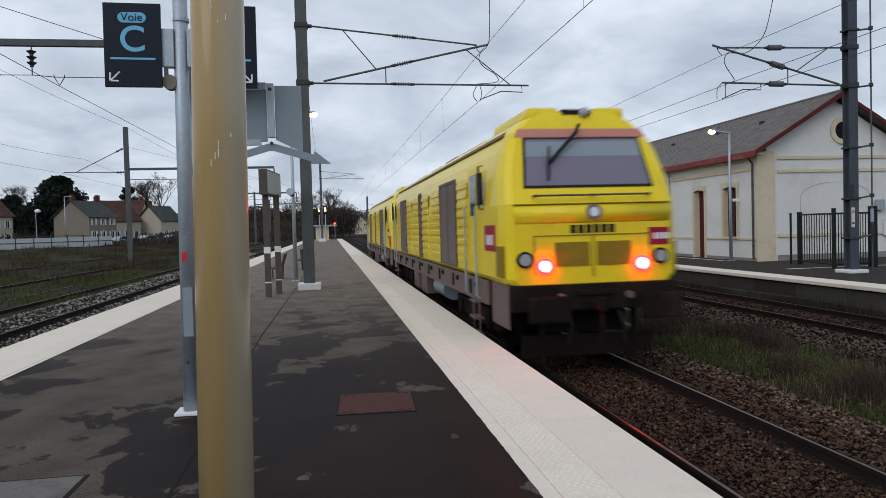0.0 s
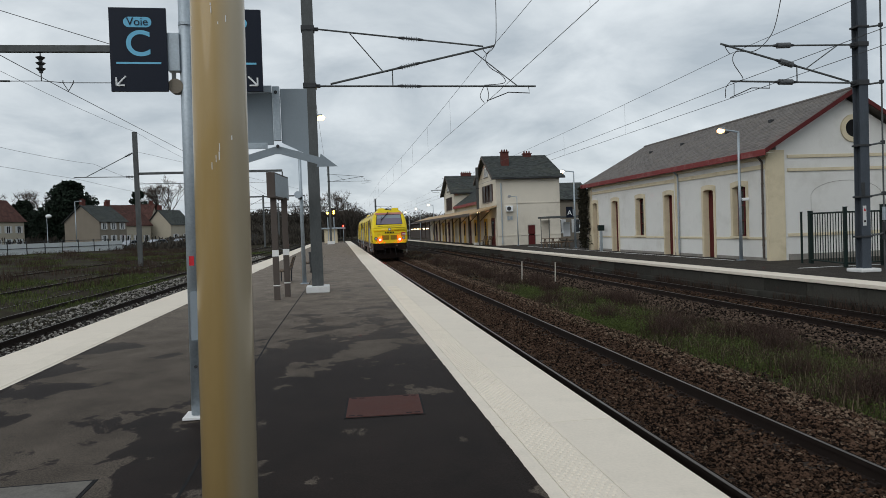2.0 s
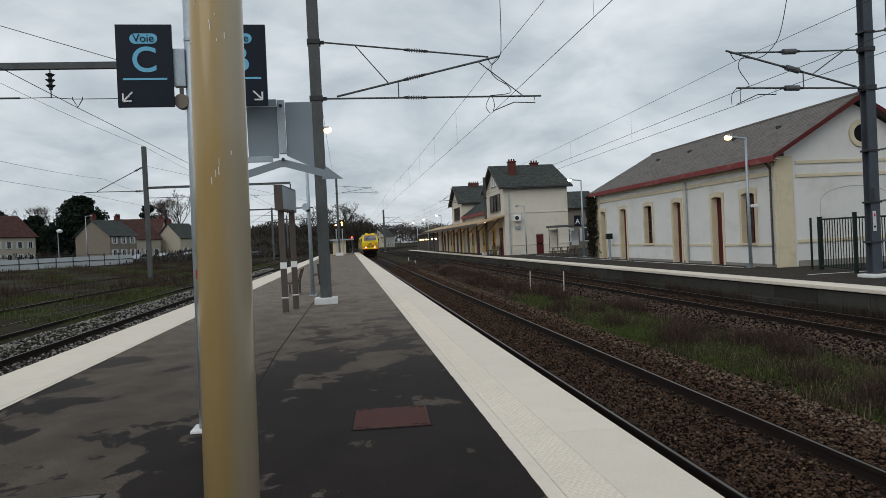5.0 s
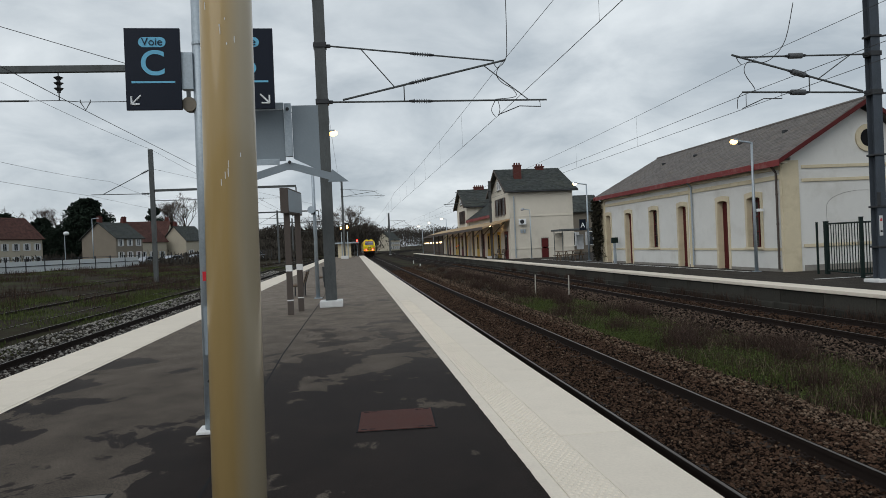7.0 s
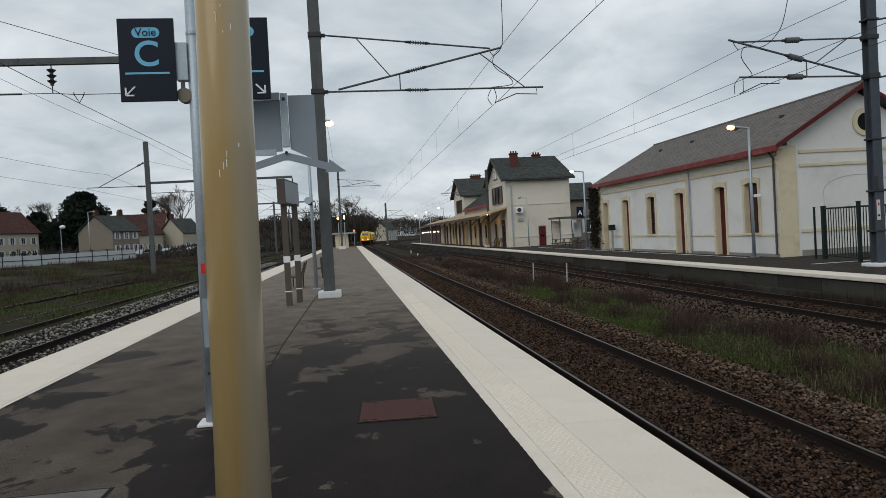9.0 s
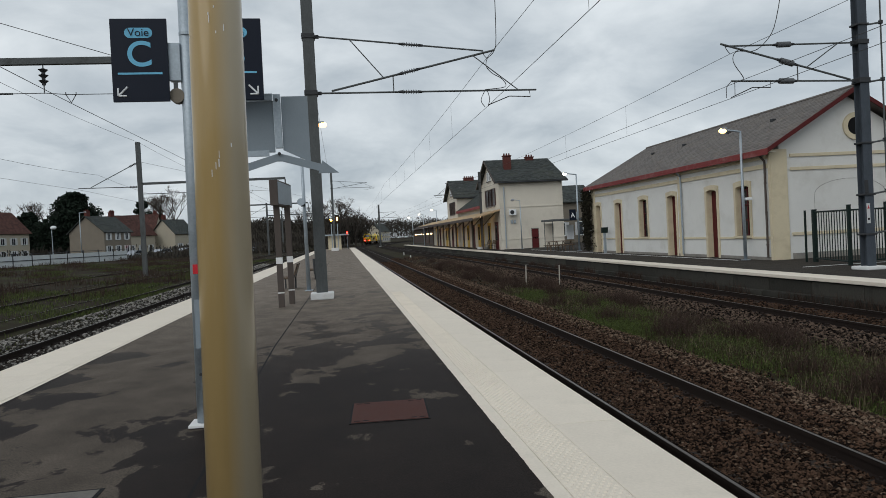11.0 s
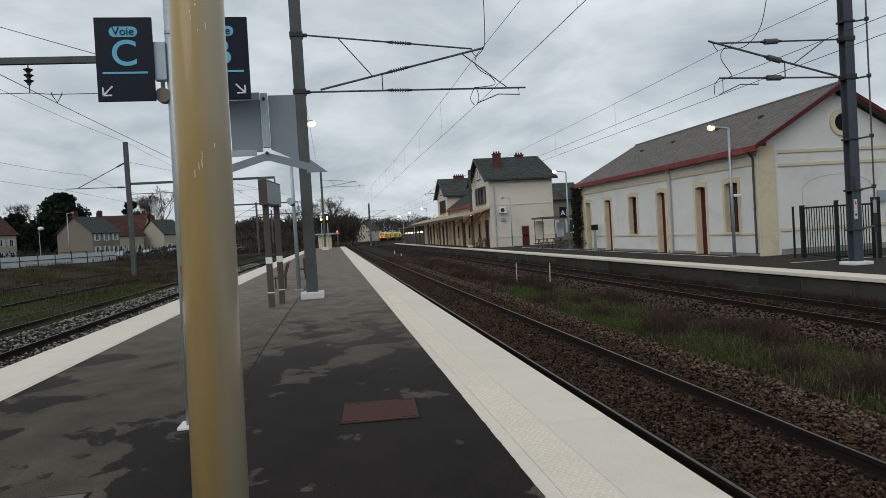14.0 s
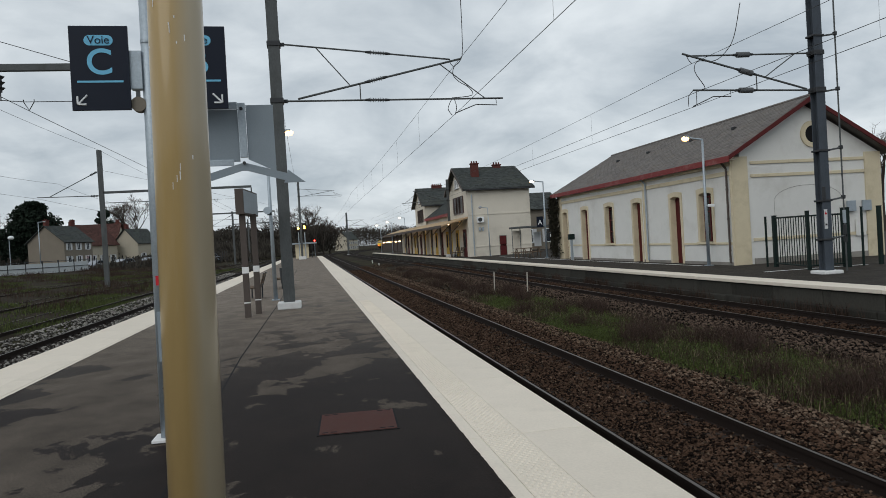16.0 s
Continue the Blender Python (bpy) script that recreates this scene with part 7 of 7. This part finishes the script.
    house("grey_house", -49.6, 154, 8.4, 8.0, 5.4, 8.6, "grey rendered house with bare gable and slate roof", "plaster_grey", "slate_dark", z0=0.6, turn=70, chim=2)
    house("cream_house", -51.0, 176, 9, 9, 5.0, 9.6, "cream house with steep brown roof", "render_pale", "tile_red", z0=0.6, turn=62, chim=1)
    house("white_house", -41.6, 182, 7, 7, 5.0, 8.4, "small white house with a gabled slate roof", "render_pale", "slate_dark", z0=0.6, turn=62, chim=1)
    house("long_house", -56.5, 196, 16, 9, 6.5, 10.6, "long house with a dark brown roof behind others", "render_pale", "tile_red", z0=0.6, turn=0, chim=2)
    house("white_house", -31.5, 190, 9, 7, 3.4, 6.0, "low white house beyond the parked cars", "render_pale", "slate_dark", z0=0.6, turn=20, chim=0)
    evergreen(-59.4, 168, 0.4, 15.0, 10.5, "large dark evergreen tree behind the houses", 11, 80, 26000)
    evergreen(-53.5, 200, 0.4, 15.0, 6.5, "dark fir behind the rooftops", 12, 50, 7000)
    evergreen(-67.0, 172, 0.4, 10.0, 6.5, "dark evergreen tree between the houses", 27, 40, 7000)
    evergreen(-73.5, 178, 0.4, 12.0, 8.0, "dark evergreen tree behind the brick house", 28, 50, 9000)
    evergreen(-81, 175, 0.4, 13, 9, "dark evergreen tree behind the brick house", 17, 50, 9000)
    for i, (x, y, h) in enumerate(((-50.5, 210, 18.5), (-47.5, 208, 18), (-72, 185, 15), (-76, 190, 16), (-66, 195, 13), (-79, 180, 15), (-85, 190, 14))):
        bare_tree(x, y, 0.4, h, "bare winter tree behind the houses", 40 + i)
    for i, (x, y, h) in enumerate(((-12, 236, 15), (-8, 240, 17), (-4.5, 234, 18), (-1, 238, 18), (2, 242, 17), (4.5, 250, 15), (-16, 240, 12), (7, 262, 12))):
        bare_tree(x, y, -0.6, h, "bare broad-crowned tree at the end of the line", 80 + i, 0.5)
    for i, (x, y, h) in enumerate(((62, 68, 13), (67, 72, 12), (58, 66, 10.5))):
        bare_tree(x, y, 0, h, "bare tall tree behind the goods shed", 60 + i, 0.26)
    far_wood("distant_wood", [(-22, 235, 6, 268, 12, 17100), (-60, 235, -24, 245, 12, 17100), (52, 300, 150, 330, 13, 9500), (-8, 300, 8, 330, 13, 9500), (10, 445, 70, 490, 17, 11400), (-5, 490, 240, 530, 18, 15200), (38, 230, 90, 290, 9, 9500), (-150, 260, -60, 250, 10, 6650), (30, 180, 75, 220, 8, 2850), (-26, 175, -8, 205, 6, 6650)], "bare brown woodland far behind the line", 3, 0.42)
    far_wood("distant_hedge", [(-110, 128, -62, 160, 3.5, 6000), (-62, 175, -34, 205, 4.5, 5000), (-31, 118, -22, 150, 1.2, 2500), (-34, 150, -14, 172, 2.6, 6000)], "dark hedges and shrubs by the houses", 9, 0.35)
    # street lamps, fence and cars beyond the wall
    street_lamp(-44.5, 128, 8.3, 1.1, False, "tall curved street lamp beside the grey house", z=0.5, r=0.09)
    g = thing("globe_lamp", "street lamp with a white globe by the houses", "lamp", pose(-56.0, 146, 0.5), "street lamps west")
    part("pole", B(rod, (0, 0, 0), (0, 0, 6.4), 0.09, 0.06, 10), M["galv"], g)
    part("globe", B(ball, (0.35, 0, 6.6), 0.55, squash=(1, 1, 0.7)), M["sign_white"], g)
    f = thing("wire_fence", "dark picket fence along the car park", "fence", kind="structure")
    pk = mesh_of("picket", B(box, -0.05, -0.03, 0.3, 0.05, 0.03, 2.2), M["dark_steel"])
    for i in range(46):
        q = i / 45
        piece("picket", pk, f, pose(-31.6 + 15 * q, 111 + 36 * q, 0))
    me = None
    for i, (x, y) in enumerate(((-30.5, 126), (-27.5, 131), (-25.0, 136.5), (-22.2, 141), (-19.5, 146), (-33.5, 122))):
        c = build_car() if me is None else copy_thing(me, pose(x, y, 0.4, 0, 0, 60))
        if me is None:
            me = c
            c.matrix_basis = pose(x, y, 0.4, 0, 0, 60)
    # a car's red tail light seen low beside the west track, on an added stub
    r = thing("trackside_marker", "red car tail light on an added stub beside the west track", "lamp", pose(-8.9, 60.0, ground_z(-9)))
    part("stub", B(rod, (0, 0, -0.05), (0, 0, 1.35), 0.04), M["dark_steel"], r)
    part("lamp", B(ball, (0, 0, 1.45), 0.16), M["lamp_sig_red"], r)


def build_car():
    t = thing("parked_car", "small parked car behind the fence", "car", group="parked cars")
    bm = bmesh.new()
    prism(bm, [(-2.0, 0.3), (2.0, 0.3), (2.05, 0.75), (1.2, 0.92), (0.5, 1.42), (-1.2, 1.45), (-1.9, 0.95), (-2.05, 0.7)], -0.82, 0.82)
    part("body", bm, M["car_paint"], t)
    for s in (-1, 1):
        part("side_window", B(prism, [(0.95, 0.95), (0.42, 1.36), (-1.1, 1.38), (-1.6, 0.98)], s * 0.822, s * 0.834), M["glass"], t)
        for x in (-1.25, 1.25):
            w = part("wheel", B(rod, (x, s * 0.66, 0.3), (x, s * 0.85, 0.3), 0.3, seg=18), M["rubber"], t)
            part("rim", B(rod, (x, s * 0.85, 0.3), (x, s * 0.86, 0.3), 0.18, seg=14), M["galv"], w)
    part("windscreen", B(prism, [(1.17, 0.95), (0.52, 1.40), (0.56, 1.41), (1.21, 0.96)], -0.7, 0.7), M["glass"], t)
    return t


def build_wires():
    overhead_pair(4.55, [-42, 21.3, 70, 118, 165, 210, 255, 300, 350, 400, 450], 7.09, 5.65, 0.15)
    overhead_pair(11.4, [-30, 19.2, 72.2, 125, 170, 215, 260, 305, 350, 400], 6.57, 5.28, 0.12)
    wire("feeder_wire", [(12.0, -30, 5.9), (11.66, 19.2, 5.73), (11.75, 72.2, 5.85), (11.6, 125, 5.9)], 0.008, "feeder wire beside the station contact wire", 0.1)
    wire("contact_wire", [(-6.8, -17, 5.80), (-6.96, 20, 5.76), (-6.85, 57, 5.80), (-6.96, 94, 5.8), (-6.85, 131, 5.8), (-6.96, 165, 5.8), (-6.9, 240, 5.8)], 0.009, "taut contact wire over the west track")
    wire("contact_wire", [(-18.7, -17, 7.6), (-18.5, 20, 7.6), (-18.3, 57, 7.7), (-18.5, 94, 7.7), (-18.3, 131, 7.7)], 0.009, "sagging contact wire over a siding", 0.5)
    wire("contact_wire", [(-19.6, 20, 6.3), (-19.6, 57, 6.6), (-19.4, 94, 6.6), (-19.4, 131, 6.6)], 0.009, "taut contact wire over a siding", 0.1)
    wire("feeder_wire", [(-15.2, -20, 10.1), (-15.2, 20, 10.1), (-15.2, 57, 10.1), (-13.2, 94, 9.2), (-13.4, 131, 9.2), (-13.6, 165, 9.2)], 0.010, "feeder wire along the mast tops", 0.3)
    wire("feeder_wire", [(-0.95, -30, 10.2), (-0.95, 21.3, 10.2), (-1.6, 118, 12.2)], 0.010, "feeder wire along the platform masts", 0.8)
    wire("cross_span_wire", [(-15.2, 20, 10.05), (-0.85, 21.2, 5.6)], 0.010, "cross-span wire between portal and mast")
    wire("cross_span_wire", [(-15.2, 57, 8.6), (-4.3, 94, 7.6)], 0.010, "cross-span wire between masts")


# ---- the place ----
build_ground()
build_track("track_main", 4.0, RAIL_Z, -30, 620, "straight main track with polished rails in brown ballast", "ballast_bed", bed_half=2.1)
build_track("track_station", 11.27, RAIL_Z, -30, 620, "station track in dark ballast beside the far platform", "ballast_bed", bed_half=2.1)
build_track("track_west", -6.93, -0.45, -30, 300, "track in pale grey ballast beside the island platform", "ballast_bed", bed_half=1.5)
build_platforms()
build_shed()
build_station()
build_manhole()
build_near_post()
build_sign_post()
build_mast_island()
build_mast_east()
build_fence()
build_island_things()
build_station_things()
build_west()
build_wires()
LOCOS = [build_loco("yellow diesel locomotive with red tail lights, driving away")]
lower = Matrix.Diagonal((1, 1, 0.975, 1))
for me in {ob.data for ob in LOCOS[0].children_recursive if ob.data}:
    me.transform(lower)
for ob in LOCOS[0].children_recursive:
    ob.location.z *= 0.975
LOCOS.append(copy_thing(LOCOS[0], pose(4.0, 31, RAIL_Z)))

# ---- loose stones and plants ----
BED = RAIL_Z - 0.165


def bed_z(x):
    d = min(abs(x - 4.0), abs(x - 11.27))
    return max(BED + 0.006 - max(0.0, d - 2.1) * 0.3, -0.79)


stones("ballast_stones", 62000, 3.28, 4.72, 3.5, 70, lambda x: BED + 0.006, 0.0195, M["ballast"], "brown broken ballast stones between the rails", 1.9, 3)
stones("ballast_shoulder", 60000, 4.80, 6.35, 3.5, 80, bed_z, 0.0235, M["ballast"], "brown ballast stones on the track shoulder", 1.8, 4)
stones("ballast_crest", 8000, 5.65, 6.45, 3.5, 60, lambda x: bed_z(x) + 0.015, 0.024, M["ballast_tan"], "weathered tan stones along the ballast crest", 1.6, 14)
stones("ballast_chips", 5000, 3.3, 6.4, 3.5, 50, lambda x: bed_z(x) + 0.012, 0.017, M["ballast_tan"], "scattered pale chips among the ballast", 1.7, 19)
stones("ballast_ledge", 5000, 2.38, 3.2, 5, 60, lambda x: BED + 0.01, 0.028, M["ballast"], "brown ballast stones below the platform edge", 1.6, 5)
stones("ballast_station", 30000, 10.6, 12.7, 8, 80, bed_z, 0.025, M["ballast"], "dark ballast stones along the station track", 1.5, 6)
stones("ballast_station_side", 22000, 8.5, 10.45, 8, 70, bed_z, 0.032, M["ballast_mid"], "grey-brown ballast stones beside the station track", 1.5, 15)
stones("ballast_west", 14000, -10.2, -7.75, 10, 80, lambda x: -0.62 + max(0, -0.25 * abs(x + 8.8) + 0.2), 0.035, M["ballast_light"], "pale grey ballast stones beside the west track", 1.4, 7)
stones("ballast_west_inner", 5000, -7.6, -6.25, 10, 70, lambda x: -0.615, 0.032, M["ballast_light"], "pale grey ballast stones between the west rails", 1.4, 8)
stones("strip_stones", 9000, 6.3, 9.2, 6, 60, lambda x: -0.78, 0.028, M["ballast"], "scattered stones in the strip between the tracks", 1.5, 9)
PR = random.Random(21)
STRIP = [(6.5 + 2.5 * PR.random(), 7 + 75 * PR.random() ** 1.6, 0.5, 0.9) for _ in range(130)]
GREEN = [(6.7 + 1.6 * PR.random(), 7.0 + 22 * PR.random() ** 1.3, 0.55, 1.2) for _ in range(42)]
blades("grass_strip", 60000, GREEN, lambda x: -0.79, 0.12, 0.008, M["grass"], "green grass in the strip between the tracks", 5, 1.1)
HERB = leaf_cloud(M["herb"], 60000, lambda r: (lambda g: (g[0] + r.gauss(0, 0.34), g[1] + r.gauss(0, 0.7), -0.77 + 0.13 * abs(r.gauss(0, 0.6))))(r.choice(GREEN)), 0.017, 77)
HERB.name = "ground_herbs"
tagged(HERB, "low mossy green herbs between the tracks", "weeds", kind="stuff")
blades("weeds_strip", 42000, STRIP, lambda x: -0.80, 0.26, 0.004, M["weed"], "dry brown weeds between the tracks", 6, 0.7, "weeds")
blades("straw_strip", 9000, STRIP, lambda x: -0.80, 0.30, 0.0035, M["straw"], "pale dead stalks between the tracks", 26, 0.9, "weeds")
SHRUB = [(6.6 + 2.1 * PR.random(), 8 + 55 * PR.random() ** 1.5, 0.30, 0.45) for _ in range(60)]
blades("shrubs_strip", 26000, SHRUB, lambda x: -0.80, 0.42, 0.004, M["weed"], "brown twiggy clumps between the tracks", 16, 0.9, "weeds")
BUSH = leaf_cloud(M["weed_leaf"], 42000, lambda r: (lambda g: (g[0] + r.gauss(0, 0.17), g[1] + r.gauss(0, 0.28), -0.76 + 0.34 * r.random() ** 1.4))(r.choice(SHRUB)), 0.013, 78)
BUSH.name = "withered_leaves"
tagged(BUSH, "withered reddish-brown leaves on the clumps", "weeds", kind="stuff")
WEST = [(-9.6 - 30 * PR.random() ** 1.4, 14 + 90 * PR.random() ** 1.2, 1.2, 2.5) for _ in range(160)]
blades("grass_west", 80000, WEST, ground_z, 0.13, 0.014, M["grass"], "rough green grass over the sidings", 7)
WEST2 = [(-11 - 26 * PR.random(), 22 + 90 * PR.random(), 1.5, 3.0) for _ in range(80)]
blades("weeds_west", 22000, WEST2, ground_z, 0.5, 0.010, M["weed"], "dry brown weeds over the sidings", 8, 0.5, "weeds")
WALLTOP = [(12.68, 14 + 44 * PR.random(), 0.10, 0.9) for _ in range(26)]
blades("weeds_platform_foot", 5500, WALLTOP, lambda x: -0.80, 0.42, 0.008, M["weed"], "dead weeds at the foot of the platform wall", 9, 0.5, "weeds")

motions()
